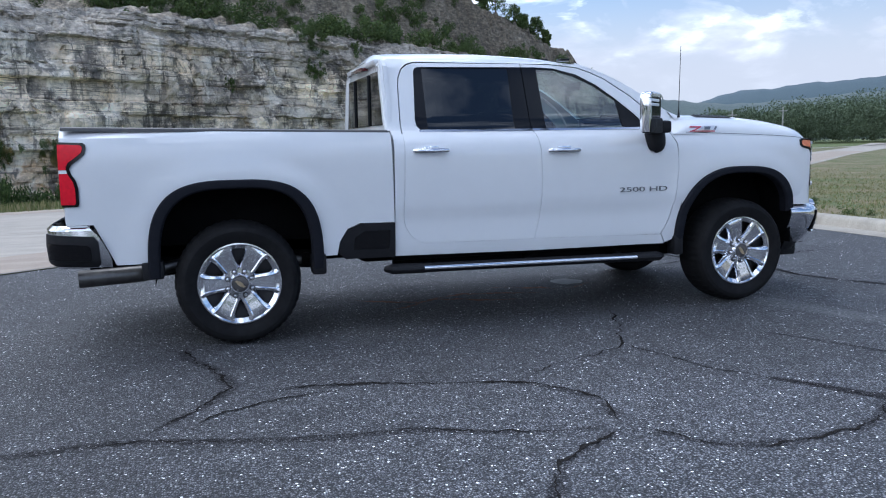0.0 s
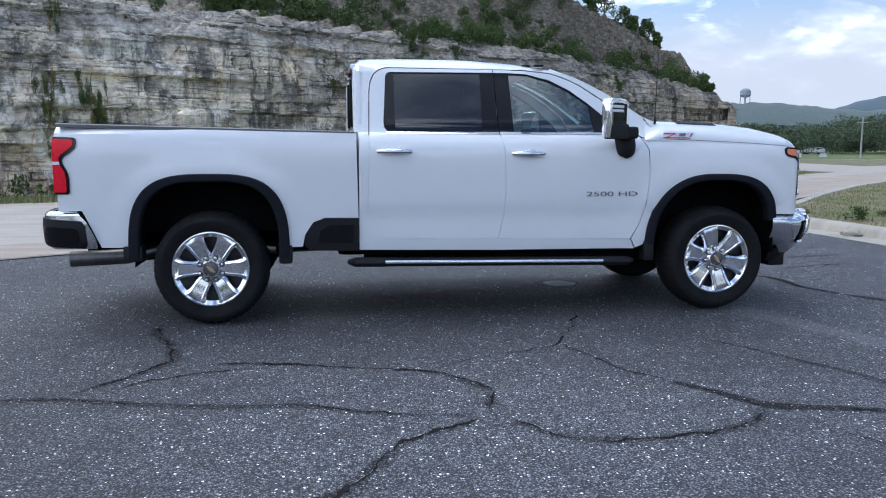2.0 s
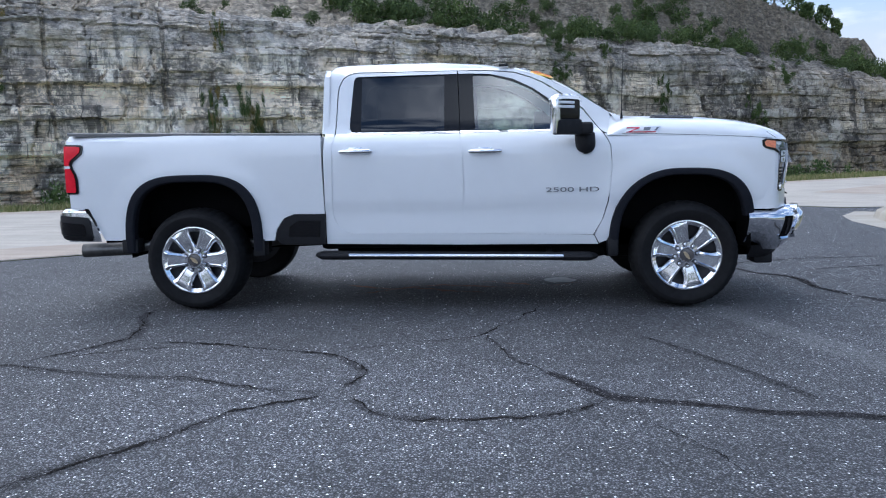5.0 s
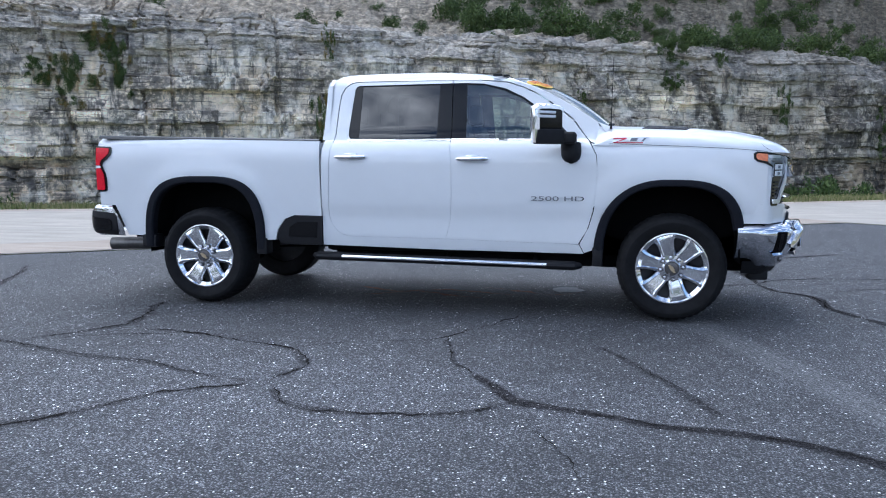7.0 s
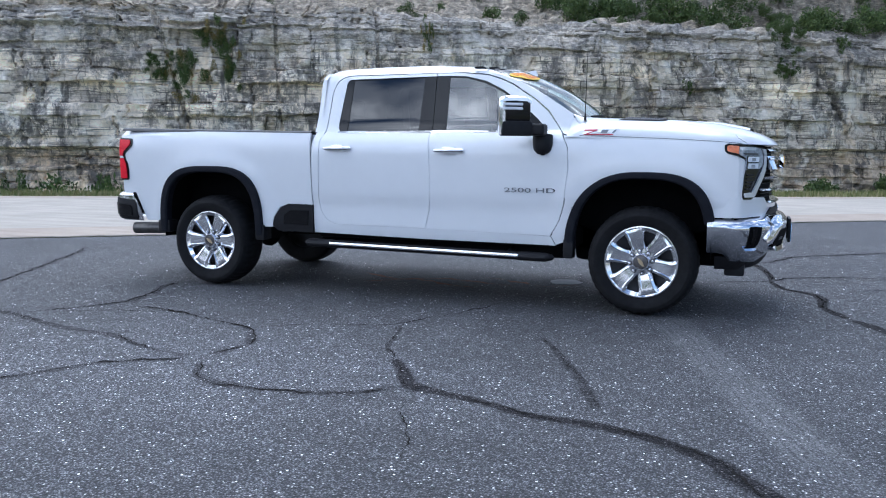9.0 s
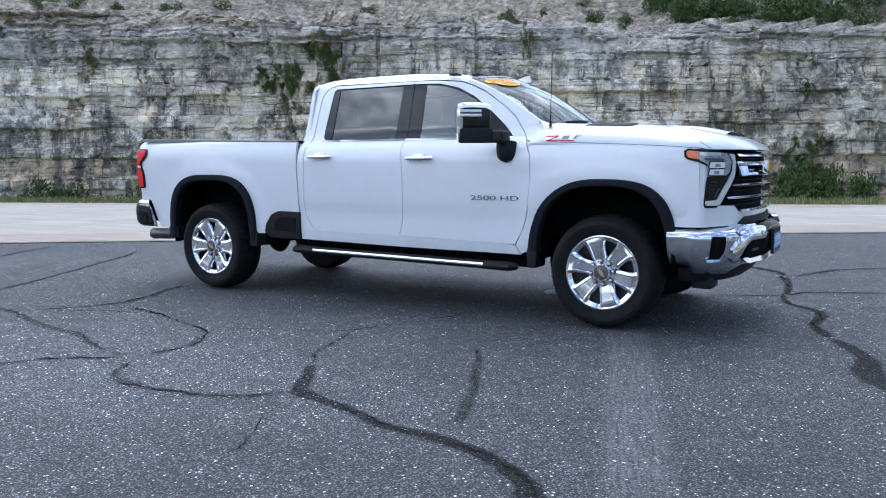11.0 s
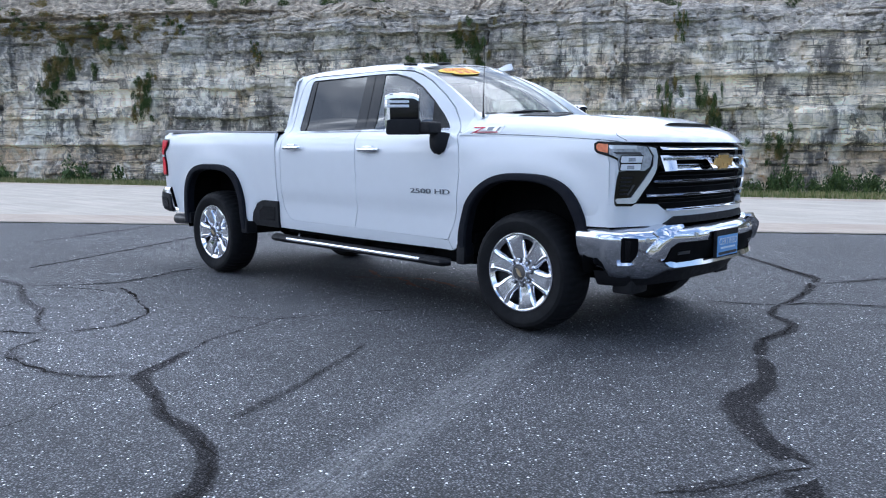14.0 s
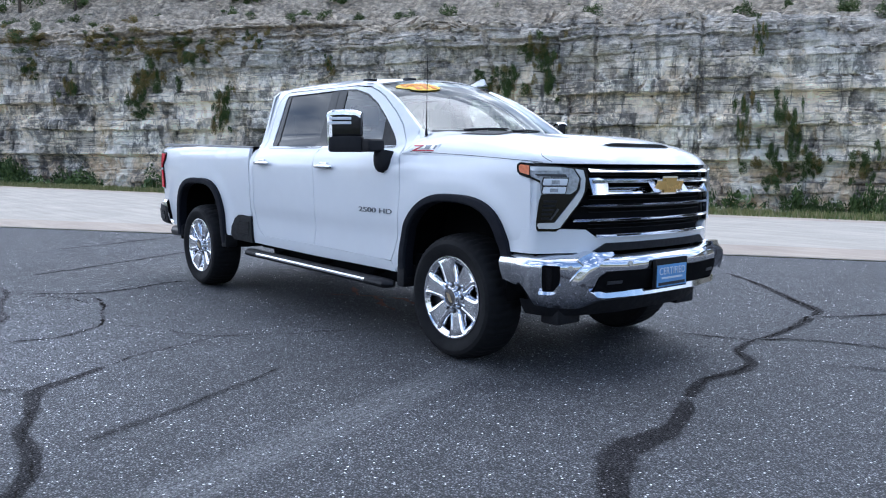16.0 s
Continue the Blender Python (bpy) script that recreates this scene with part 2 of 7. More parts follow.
def asphalt_mat(name="asphalt", soaked=False):
    m, nt, b = node_mat(name)
    tc = nt.nodes.new("ShaderNodeTexCoord")
    v = nt.nodes.new("ShaderNodeTexVoronoi")
    v.inputs["Scale"].default_value = 105
    nt.links.new(tc.outputs["Object"], v.inputs["Vector"])
    vsep = nt.nodes.new("ShaderNodeSeparateColor")
    nt.links.new(v.outputs["Color"], vsep.inputs[0])
    stone = ramp(nt, vsep.outputs[0], [(0.0, (0.030, 0.031, 0.036)), (0.35, (0.068, 0.069, 0.077)), (0.7, (0.130, 0.132, 0.143)), (0.88, (0.180, 0.183, 0.192)), (0.975, (0.22, 0.22, 0.225)), (0.988, (0.60, 0.60, 0.59))])
    gap = ramp(nt, v.outputs["Distance"], [(0.20, grey(1.05)), (0.60, grey(0.14))])
    col = mix(nt, 1.0, stone, gap, "MULTIPLY")
    # sparse larger pale chips
    v2 = nt.nodes.new("ShaderNodeTexVoronoi")
    v2.inputs["Scale"].default_value = 42
    nt.links.new(tc.outputs["Object"], v2.inputs["Vector"])
    s2 = nt.nodes.new("ShaderNodeSeparateColor")
    nt.links.new(v2.outputs["Color"], s2.inputs[0])
    chip = ramp(nt, s2.outputs[1], [(0.930, grey(0)), (0.935, grey(1))])
    near = ramp(nt, v2.outputs["Distance"], [(0.21, grey(1)), (0.27, grey(0))])
    col = mix(nt, mix(nt, 1.0, chip, near, "MULTIPLY"), col, (0.74, 0.74, 0.73))
    big = ramp(nt, tex_noise(nt, 0.55, 6, 0.6), [(0.3, grey(1.30)), (0.7, grey(1.84))])
    col = mix(nt, 1.0, col, big, "MULTIPLY")
    mid = ramp(nt, tex_noise(nt, 4.0, 8, 0.72), [(0.3, grey(0.70)), (0.7, grey(1.25))])
    col = mix(nt, 1.0, col, mid, "MULTIPLY")
    # a paler stretch of the lot: the sky's sheen there, painted into the colour
    wx = nt.nodes.new("ShaderNodeMapping")
    wx.vector_type = "TEXTURE"
    wx.inputs["Location"].default_value = (1.6, -2.6, 0)
    wx.inputs["Scale"].default_value = (5.0, 3.6, 1)
    nt.links.new(tc.outputs["Object"], wx.inputs["Vector"])
    wd = nt.nodes.new("ShaderNodeVectorMath"); wd.operation = "LENGTH"
    nt.links.new(wx.outputs[0], wd.inputs[0])
    wadd = nt.nodes.new("ShaderNodeMath"); wadd.operation = "ADD"
    nt.links.new(wd.outputs["Value"], wadd.inputs[0])
    nt.links.new(tex_noise(nt, 1.1, 5, 0.65), wadd.inputs[1])
    col = mix(nt, 1.0, col, ramp(nt, wadd.outputs[0], [(0.55, grey(1.85)), (1.20, grey(1.03))]), "MULTIPLY")
    # pale dusty tyre mark along one line of the lot
    mp = nt.nodes.new("ShaderNodeMapping")
    mp.vector_type = "TEXTURE"
    mp.inputs["Location"].default_value = (4.72, -1.45, 0)
    mp.inputs["Rotation"].default_value = (0, 0, radians(-72))
    nt.links.new(tc.outputs["Object"], mp.inputs["Vector"])
    sp = nt.nodes.new("ShaderNodeSeparateXYZ")
    nt.links.new(mp.outputs[0], sp.inputs[0])

    def band(out, half, soft):
        a = nt.nodes.new("ShaderNodeMath"); a.operation = "ABSOLUTE"
        nt.links.new(out, a.inputs[0])
        r = nt.nodes.new("ShaderNodeMapRange")
        r.inputs["From Min"].default_value, r.inputs["From Max"].default_value = half, half + soft
        r.inputs["To Min"].default_value, r.inputs["To Max"].default_value = 1, 0
        nt.links.new(a.outputs[0], r.inputs["Value"])
        return r.outputs[0]
    bx, by = band(sp.outputs["X"], 1.1, 1.0), band(sp.outputs["Y"], 0.10, 0.08)
    tread = nt.nodes.new("ShaderNodeMapping")
    tread.inputs["Scale"].default_value = (3.0, 55.0, 1.0)
    nt.links.new(mp.outputs[0], tread.inputs["Vector"])
    tn = nt.nodes.new("ShaderNodeTexNoise")
    tn.inputs["Scale"].default_value, tn.inputs["Detail"].default_value = 1.0, 4.0
    nt.links.new(tread.outputs[0], tn.inputs["Vector"])
    streak = mix(nt, 1.0, ramp(nt, tn.outputs["Fac"], [(0.36, grey(0.05)), (0.62, grey(1))]), ramp(nt, tex_noise(nt, 45, 5, 0.75), [(0.40, grey(0.05)), (0.65, grey(0.75))]), "MULTIPLY")
    mk = mix(nt, 1.0, mix(nt, 1.0, bx, by, "MULTIPLY"), streak, "MULTIPLY")
    col = mix(nt, mk, col, (0.28, 0.28, 0.28))
    if soaked:
        # oil and crumbled binder soaked into the same surface, ragged towards the edge of the stain
        at = nt.nodes.new("ShaderNodeAttribute")
        at.attribute_name = "soak"
        rag = nt.nodes.new("ShaderNodeMath"); rag.operation = "MULTIPLY_ADD"
        rag.inputs[1].default_value, rag.inputs[2].default_value = 1.5, -0.78
        nt.links.new(tex_noise(nt, 13.0, 9, 0.82), rag.inputs[0])
        tot = nt.nodes.new("ShaderNodeMath"); tot.operation = "ADD"
        nt.links.new(rag.outputs[0], tot.inputs[0])
        nt.links.new(at.outputs["Fac"], tot.inputs[1])
        gate = mix(nt, 1.0, ramp(nt, tot.outputs[0], [(0.10, grey(0)), (0.60, grey(1))]), ramp(nt, at.outputs["Fac"], [(0.0, grey(0)), (0.15, grey(1))]), "MULTIPLY")
        col = mix(nt, gate, col, mix(nt, 1.0, col, (0.36, 0.335, 0.335), "MULTIPLY"))
        nt.links.new(ramp(nt, gate, [(0.0, grey(0.50)), (1.0, grey(0.10))]), b.inputs["Specular IOR Level"])
    nt.links.new(col, b.inputs["Base Color"])
    b.inputs["Roughness"].default_value = 0.66
    b.inputs["Specular IOR Level"].default_value = 0.50
    bump(nt, b, v.outputs["Distance"], 1.0, 0.010)
    return m


def concrete_mat(name, lo, hi):
    m, nt, b = node_mat(name)
    a = ramp(nt, tex_noise(nt, 0.9, 6, 0.6), [(0.3, lo), (0.7, hi)])
    f = ramp(nt, tex_noise(nt, 60, 4, 0.7), [(0.3, grey(0.82)), (0.7, grey(1.12))])
    st = ramp(nt, tex_noise(nt, 1.2, 5, 0.7, (0.25, 3, 1)), [(0.4, grey(0.85)), (0.65, grey(1.05))])
    nt.links.new(mix(nt, 1.0, mix(nt, 1.0, a, f, "MULTIPLY"), st, "MULTIPLY"), b.inputs["Base Color"])
    b.inputs["Roughness"].default_value = 0.85
    bump(nt, b, tex_noise(nt, 90, 3), 0.25, 0.004)
    return m


def grass_mat(name, dry, green, split=0.5):
    m, nt, b = node_mat(name)
    n = tex_noise(nt, 0.5, 7, 0.65)
    col = ramp(nt, n, [(split - 0.12, green), (split + 0.1, dry)])
    f = ramp(nt, tex_noise(nt, 25, 5, 0.7), [(0.3, grey(0.55)), (0.7, grey(1.3))])
    nt.links.new(mix(nt, 1.0, col, f, "MULTIPLY"), b.inputs["Base Color"])
    b.inputs["Roughness"].default_value = 0.95
    bump(nt, b, tex_noise(nt, 18, 5, 0.7), 0.8, 0.05)
    return m


def leaf_mat(name, stops):
    m, nt, b = node_mat(name)
    g = nt.nodes.new("ShaderNodeNewGeometry")
    oi = nt.nodes.new("ShaderNodeObjectInfo")
    ad = nt.nodes.new("ShaderNodeMath"); ad.operation = "MULTIPLY_ADD"
    nt.links.new(g.outputs["Random Per Island"], ad.inputs[0])
    ad.inputs[1].default_value = 0.75
    mu = nt.nodes.new("ShaderNodeMath"); mu.operation = "MULTIPLY"; mu.inputs[1].default_value = 0.25
    nt.links.new(oi.outputs["Random"], mu.inputs[0])
    nt.links.new(mu.outputs[0], ad.inputs[2])
    nt.links.new(ramp(nt, ad.outputs[0], stops), b.inputs["Base Color"])
    b.inputs["Roughness"].default_value = 0.7
    b.inputs["Specular IOR Level"].default_value = 0.25
    return m


def rock_mat():
    m, nt, b = node_mat("limestone")
    tc = nt.nodes.new("ShaderNodeTexCoord")
    base = ramp(nt, tex_noise(nt, 0.22, 10, 0.66), [(0.32, (0.42, 0.375, 0.315)), (0.45, (0.62, 0.55, 0.455)), (0.56, (0.76, 0.675, 0.55)), (0.68, (0.85, 0.755, 0.60))])
    beds = ramp(nt, tex_noise(nt, 0.9, 8, 0.66, (0.35, 0.35, 2.2)), [(0.32, grey(0.84)), (0.47, grey(1.0)), (0.68, grey(1.08))])
    col = mix(nt, 1.0, base, beds, "MULTIPLY")
    fine = ramp(nt, tex_noise(nt, 5.0, 10, 0.80), [(0.32, grey(0.74)), (0.50, grey(1.03)), (0.70, grey(1.20))])
    col = mix(nt, 1.0, col, fine, "MULTIPLY")
    # broken into uneven blocks: cracks between them, a slightly different tone each
    heights = []
    for wide, tall, line, dark, n_scale, bend in ((2.1, 0.85, 0.028, 0.85, 0.35, 1.5), (0.95, 0.36, 0.020, 0.50, 0.7, 0.7)):
        wr = nt.nodes.new("ShaderNodeTexNoise")
        wr.inputs["Scale"].default_value, wr.inputs["Detail"].default_value = n_scale, 5.0
        nt.links.new(tc.outputs["Object"], wr.inputs["Vector"])
        wa = nt.nodes.new("ShaderNodeVectorMath"); wa.operation = "MULTIPLY_ADD"
        wa.inputs[1].default_value = (bend, bend * 0.45, 0)
        nt.links.new(wr.outputs["Color"], wa.inputs[0])
        # along the cut and up
        dt = nt.nodes.new("ShaderNodeVectorMath"); dt.operation = "DOT_PRODUCT"
        dt.inputs[1].default_value = (0.865, 0.502, 0)
        nt.links.new(tc.outputs["Object"], dt.inputs[0])
        hz = nt.nodes.new("ShaderNodeSeparateXYZ")
        nt.links.new(tc.outputs["Object"], hz.inputs[0])
        cb = nt.nodes.new("ShaderNodeCombineXYZ")
        nt.links.new(dt.outputs["Value"], cb.inputs[0])
        nt.links.new(hz.outputs["Z"], cb.inputs[1])
        nt.links.new(cb.outputs[0], wa.inputs[2])
        bk = nt.nodes.new("ShaderNodeTexBrick")
        bk.offset, bk.squash, bk.squash_frequency, bk.offset_frequency = 0.37, 1.7, 3, 2
        for key, val in (("Scale", 1.0), ("Mortar Size", line), ("Mortar Smooth", 0.4), ("Brick Width", wide), ("Row Height", tall), ("Bias", 0.0)):
            bk.inputs[key].default_value = val
        bk.inputs["Color1"].default_value, bk.inputs["Color2"].default_value, bk.inputs["Mortar"].default_value = (0.82, 0.82, 0.83, 1), (1.16, 1.15, 1.13, 1), (1, 1, 1, 1)
        nt.links.new(wa.outputs[0], bk.inputs["Vector"])
        col = mix(nt, 1.0, col, bk.outputs["Color"], "MULTIPLY")
        open_n = ramp(nt, tex_noise(nt, 0.9, 6, 0.7), [(0.43, grey(0)), (0.55, grey(dark))])
        col = mix(nt, mix(nt, 1.0, bk.outputs["Fac"], open_n, "MULTIPLY"), col, (0.085, 0.075, 0.065))
        heights.append(ramp(nt, bk.outputs["Fac"], [(0.0, grey(1)), (1.0, grey(0))]))
    # each block of each bed has its own tone
    at = nt.nodes.new("ShaderNodeAttribute")
    at.attribute_name = "tone"
    col = mix(nt, 1.0, col, ramp(nt, at.outputs["Fac"], [(0.0, (0.62, 0.62, 0.62)), (0.35, (0.95, 0.94, 0.93)), (0.8, (1.10, 1.08, 1.05)), (1.0, (1.35, 1.30, 1.20))]), "MULTIPLY")
    # brown and ochre rock below the ledge, ochre patches higher up
    sz = nt.nodes.new("ShaderNodeSeparateXYZ")
    nt.links.new(tc.outputs["Object"], sz.inputs[0])
    zr = nt.nodes.new("ShaderNodeMapRange")
    zr.inputs["From Min"].default_value, zr.inputs["From Max"].default_value = -2.0, 10.0
    nt.links.new(sz.outputs["Z"], zr.inputs["Value"])
    low = ramp(nt, zr.outputs[0], [(0.262, grey(0.80)), (0.275, grey(0))])
    brown = ramp(nt, tex_noise(nt, 1.3, 8, 0.72), [(0.34, (0.14, 0.115, 0.09)), (0.45, (0.44, 0.34, 0.24)), (0.56, (0.68, 0.53, 0.36)), (0.68, (0.80, 0.68, 0.51))])
    col = mix(nt, low, col, brown)
    rust = ramp(nt, tex_noise(nt, 0.5, 8, 0.70, (1, 1, 0.40)), [(0.53, grey(0)), (0.68, grey(0.65))])
    col = mix(nt, rust, col, (0.58, 0.43, 0.25))
    # clean pale rock where slabs have fallen
    pale = ramp(nt, tex_noise(nt, 0.42, 8, 0.68, (1, 1, 0.8), distortion=0.6), [(0.51, grey(0)), (0.58, grey(0.75))])
    col = mix(nt, pale, col, (0.80, 0.745, 0.65))
    # near-black weathering: ragged patches, and streaks that run down from the ledges
    big = tex_noise(nt, 0.34, 12, 0.74, (1, 1, 0.75), distortion=0.5)
    patch = ramp(nt, big, [(0.505, grey(0)), (0.55, grey(0.80))])
    hatch = ramp(nt, tex_noise(nt, 2.4, 10, 0.78, (1, 1, 1.2)), [(0.42, grey(0.0)), (0.52, grey(1))])
    col = mix(nt, mix(nt, 1.0, patch, hatch, "MULTIPLY"), col, (0.105, 0.098, 0.092))
    st = tex_noise(nt, 1.0, 9, 0.72, (1.5, 1.5, 0.22))
    gate = ramp(nt, tex_noise(nt, 0.30, 6, 0.62), [(0.45, grey(0.0)), (0.56, grey(0.85))])
    col = mix(nt, mix(nt, 1.0, ramp(nt, st, [(0.50, grey(0)), (0.57, grey(1))]), gate, "MULTIPLY"), col, (0.08, 0.074, 0.070))
    gate2 = ramp(nt, tex_noise(nt, 0.6, 4, 0.6), [(0.42, grey(0.0)), (0.58, grey(0.9))])
    for stretch, wide in (((0.7, 0.7, 0.07), 0.005), ((0.10, 0.10, 1.5), 0.010), ((0.10, 0.10, 2.9), 0.009), ((0.5, 0.5, 1.2), 0.005)):
        ln = ramp(nt, tex_noise(nt, 1.0, 7, 0.60, stretch), [(0.5 - 2 * wide, grey(0)), (0.5 - wide, grey(0.65)), (0.5 + wide, grey(0.65)), (0.5 + 2 * wide, grey(0))])
        col = mix(nt, mix(nt, 1.0, ln, gate2, "MULTIPLY"), col, (0.07, 0.063, 0.056))
    # the upper beds are weathered dark and broken into rubble above the face
    hgt = nt.nodes.new("ShaderNodeMath"); hgt.operation = "MULTIPLY_ADD"
    hgt.inputs[1].default_value = 0.34
    nt.links.new(tex_noise(nt, 0.22, 8, 0.70), hgt.inputs[0])
    nt.links.new(zr.outputs[0], hgt.inputs[2])
    crown = ramp(nt, hgt.outputs[0], [(0.77, grey(0)), (0.88, grey(0.62))])
    crust = ramp(nt, tex_noise(nt, 3.2, 11, 0.80, (1, 1, 2.4)), [(0.40, (0.085, 0.083, 0.080)), (0.50, (0.20, 0.19, 0.175)), (0.58, (0.46, 0.43, 0.38)), (0.70, (0.62, 0.57, 0.49))])
    col = mix(nt, crown, col, crust)
    vr = nt.nodes.new("ShaderNodeTexVoronoi")
    vr.inputs["Scale"].default_value = 2.6
    nt.links.new(tc.outputs["Object"], vr.inputs["Vector"])
    vs = nt.nodes.new("ShaderNodeSeparateColor")
    nt.links.new(vr.outputs["Color"], vs.inputs[0])
    lump = mix(nt, 1.0, ramp(nt, vs.outputs[0], [(0.0, (0.15, 0.125, 0.09)), (0.5, (0.42, 0.355, 0.265)), (1.0, (0.72, 0.63, 0.49))]), ramp(nt, vr.outputs["Distance"], [(0.25, grey(1)), (0.65, grey(0.25))]), "MULTIPLY")
    scree = ramp(nt, hgt.outputs[0], [(0.985, grey(0)), (1.06, grey(0.55))])
    col = mix(nt, scree, col, mix(nt, 0.5, mix(nt, 1.0, crust, (1.35, 1.12, 0.82), "MULTIPLY"), lump))
    # greyer, darker rock along the cut; its left end painted lighter for the light there
    sx = nt.nodes.new("ShaderNodeSeparateXYZ")
    nt.links.new(tc.outputs["Object"], sx.inputs[0])
    mr = nt.nodes.new("ShaderNodeMapRange")
    mr.inputs["From Min"].default_value, mr.inputs["From Max"].default_value = -6.0, 20.0
    nt.links.new(sx.outputs["X"], mr.inputs["Value"])
    shade = ramp(nt, mr.outputs[0], [(0.0, grey(1.36)), (0.6, (0.94, 0.94, 0.94)), (1.0, (0.66, 0.66, 0.65))])
    col = mix(nt, 1.0, col, shade, "MULTIPLY")
    nt.links.new(col, b.inputs["Base Color"])
    b.inputs["Roughness"].default_value = 0.92
    b.inputs["Specular IOR Level"].default_value = 0.2
    hsum = mix(nt, 0.35, tex_noise(nt, 3.5, 11, 0.82, (1, 1, 1.8)), mix(nt, 0.4, heights[0], heights[1]))
    bump(nt, b, hsum, 1.0, 0.11)
    return m


M_ASPHALT = asphalt_mat()
M_CRACK = plain("crack_dirt", (0.027, 0.025, 0.024), 0.95, 0, 0.5, 60, relief=0.3, spec=0.0)
M_TAR = asphalt_mat("soaked_asphalt", True)
M_SPILL = plain("dried_spill", (0.32, 0.33, 0.34), 0.8, 0, 0.2, 20)
M_RUST = plain("red_dirt", (0.20, 0.09, 0.06), 0.9, 0, 0.4, 12)
M_ROAD = concrete_mat("road_concrete", (0.395, 0.355, 0.30), (0.49, 0.44, 0.375))
M_SHOULDER = concrete_mat("shoulder_concrete", (0.37, 0.30, 0.24), (0.46, 0.385, 0.31))
M_KERB = concrete_mat("kerb_concrete", (0.36, 0.32, 0.26), (0.48, 0.44, 0.37))
M_FIELD = grass_mat("field_grass", (0.19, 0.20, 0.075), (0.09, 0.13, 0.035), 0.55)
M_ISLAND = grass_mat("dry_grass", (0.25, 0.205, 0.12), (0.13, 0.155, 0.055), 0.50)
M_ROCK = rock_mat()
M_LEAF = leaf_mat("shrub_leaves", [(0.0, (0.03, 0.052, 0.018)), (0.5, (0.07, 0.11, 0.032)), (1.0, (0.15, 0.19, 0.06))])
M_VINE = leaf_mat("vine_leaves", [(0.0, (0.09, 0.10, 0.035)), (0.4, (0.18, 0.18, 0.06)), (0.7, (0.32, 0.22, 0.08)), (1.0, (0.40, 0.17, 0.07))])
# leaf greens lightened and dulled, with distance haze mixed into the colour
M_FARLEAF = leaf_mat("hazed_woods_leaves", [(0.0, (0.060, 0.085, 0.052)), (0.5, (0.085, 0.115, 0.066)), (1.0, (0.115, 0.150, 0.086))])
M_BLADE = leaf_mat("grass_blades", [(0.0, (0.08, 0.115, 0.035)), (0.45, (0.16, 0.18, 0.06)), (0.75, (0.27, 0.235, 0.11)), (1.0, (0.38, 0.32, 0.19))])
M_BARK = plain("bark", (0.10, 0.08, 0.06), 0.9, 0, 0.3, 20, relief=0.4)
# hill greens carry the air haze of distance in their base colour
M_HILL = grass_mat("hazed_hill_woods", (0.125, 0.155, 0.145), (0.085, 0.115, 0.115), 0.5)
M_HILL2 = grass_mat("hazed_far_hill", (0.095, 0.135, 0.155), (0.075, 0.11, 0.13), 0.5)
M_TOWER = plain("tower_paint", (0.26, 0.29, 0.32), 0.6, 0, 0.05)
M_POLE = plain("pole_wood", (0.36, 0.35, 0.33), 0.9, 0, 0.2)

# ---- mesh helpers ----
from mathutils.geometry import delaunay_2d_cdt


def part(name, bm, material, parent=None, label="", smooth=32):
    """Links a bmesh as one mesh object, under a thing or a part if one is given."""
    me = bpy.data.meshes.new(name)
    bm.normal_update()
    bm.to_mesh(me)
    bm.free()
    me.materials.append(material)
    if smooth:
        me.polygons.foreach_set("use_smooth", [True] * len(me.polygons))
        me.set_sharp_from_angle(angle=radians(smooth))
    ob = new(name, me)
    if parent is not None:
        ob.parent = parent
        top = parent
        while top.parent is not None:
            top = top.parent
        if parent is top:
            ob.matrix_parent_inverse = top.matrix_basis.inverted()
    return tagged(ob, label) if label else ob


def thing(name, at, label, category, group="", kind=""):
    ob = new(name)
    ob.location = at
    ob.empty_display_size = 0.2
    return tagged(ob, label, category, group, kind)


def flipped(bm, yc=1.0):
    """The mirror image of a bmesh across the plane y = yc."""
    b2 = bm.copy()
    for v in b2.verts:
        v.co.y = 2 * yc - v.co.y
    bmesh.ops.reverse_faces(b2, faces=b2.faces)
    return b2


def both(name, bm, material, parent, label="", smooth=32):
    b2 = flipped(bm)
    return part(name, bm, material, parent, label, smooth), part(name, b2, material, parent, label, smooth)


def grid(rows, closed=False, caps=False, bm=None):
    bm = bm or bmesh.new()
    vs = [[bm.verts.new(p) for p in r] for r in rows]
    for a, b in zip(vs, vs[1:]):
        n = len(a)
        for i in range(n if closed else n - 1):
            j = (i + 1) % n
            bm.faces.new((a[i], a[j], b[j], b[i]))
    if caps:
        bm.faces.new(vs[0][::-1])
        bm.faces.new(vs[-1])
    return bm


def tidy(bm):
    bmesh.ops.recalc_face_normals(bm, faces=bm.faces)
    return bm


def box(x0, y0, z0, x1, y1, z1, bevel=0.01, seg=2, bm=None):
    own = bmesh.new()
    bmesh.ops.create_cube(own, size=1)
    for v in own.verts:
        v.co = Vector(((x0 + x1) / 2 + v.co.x * (x1 - x0), (y0 + y1) / 2 + v.co.y * (y1 - y0), (z0 + z1) / 2 + v.co.z * (z1 - z0)))
    if bevel:
        bmesh.ops.bevel(own, geom=own.edges[:], offset=bevel, segments=seg, affect="EDGES", profile=0.6)
    return merge(bm, own)


def merge(bm, own):
    if bm is None:
        return own
    me = bpy.data.meshes.new("tmp")
    own.to_mesh(me)
    own.free()
    bm.from_mesh(me)
    bpy.data.meshes.remove(me)
    return bm


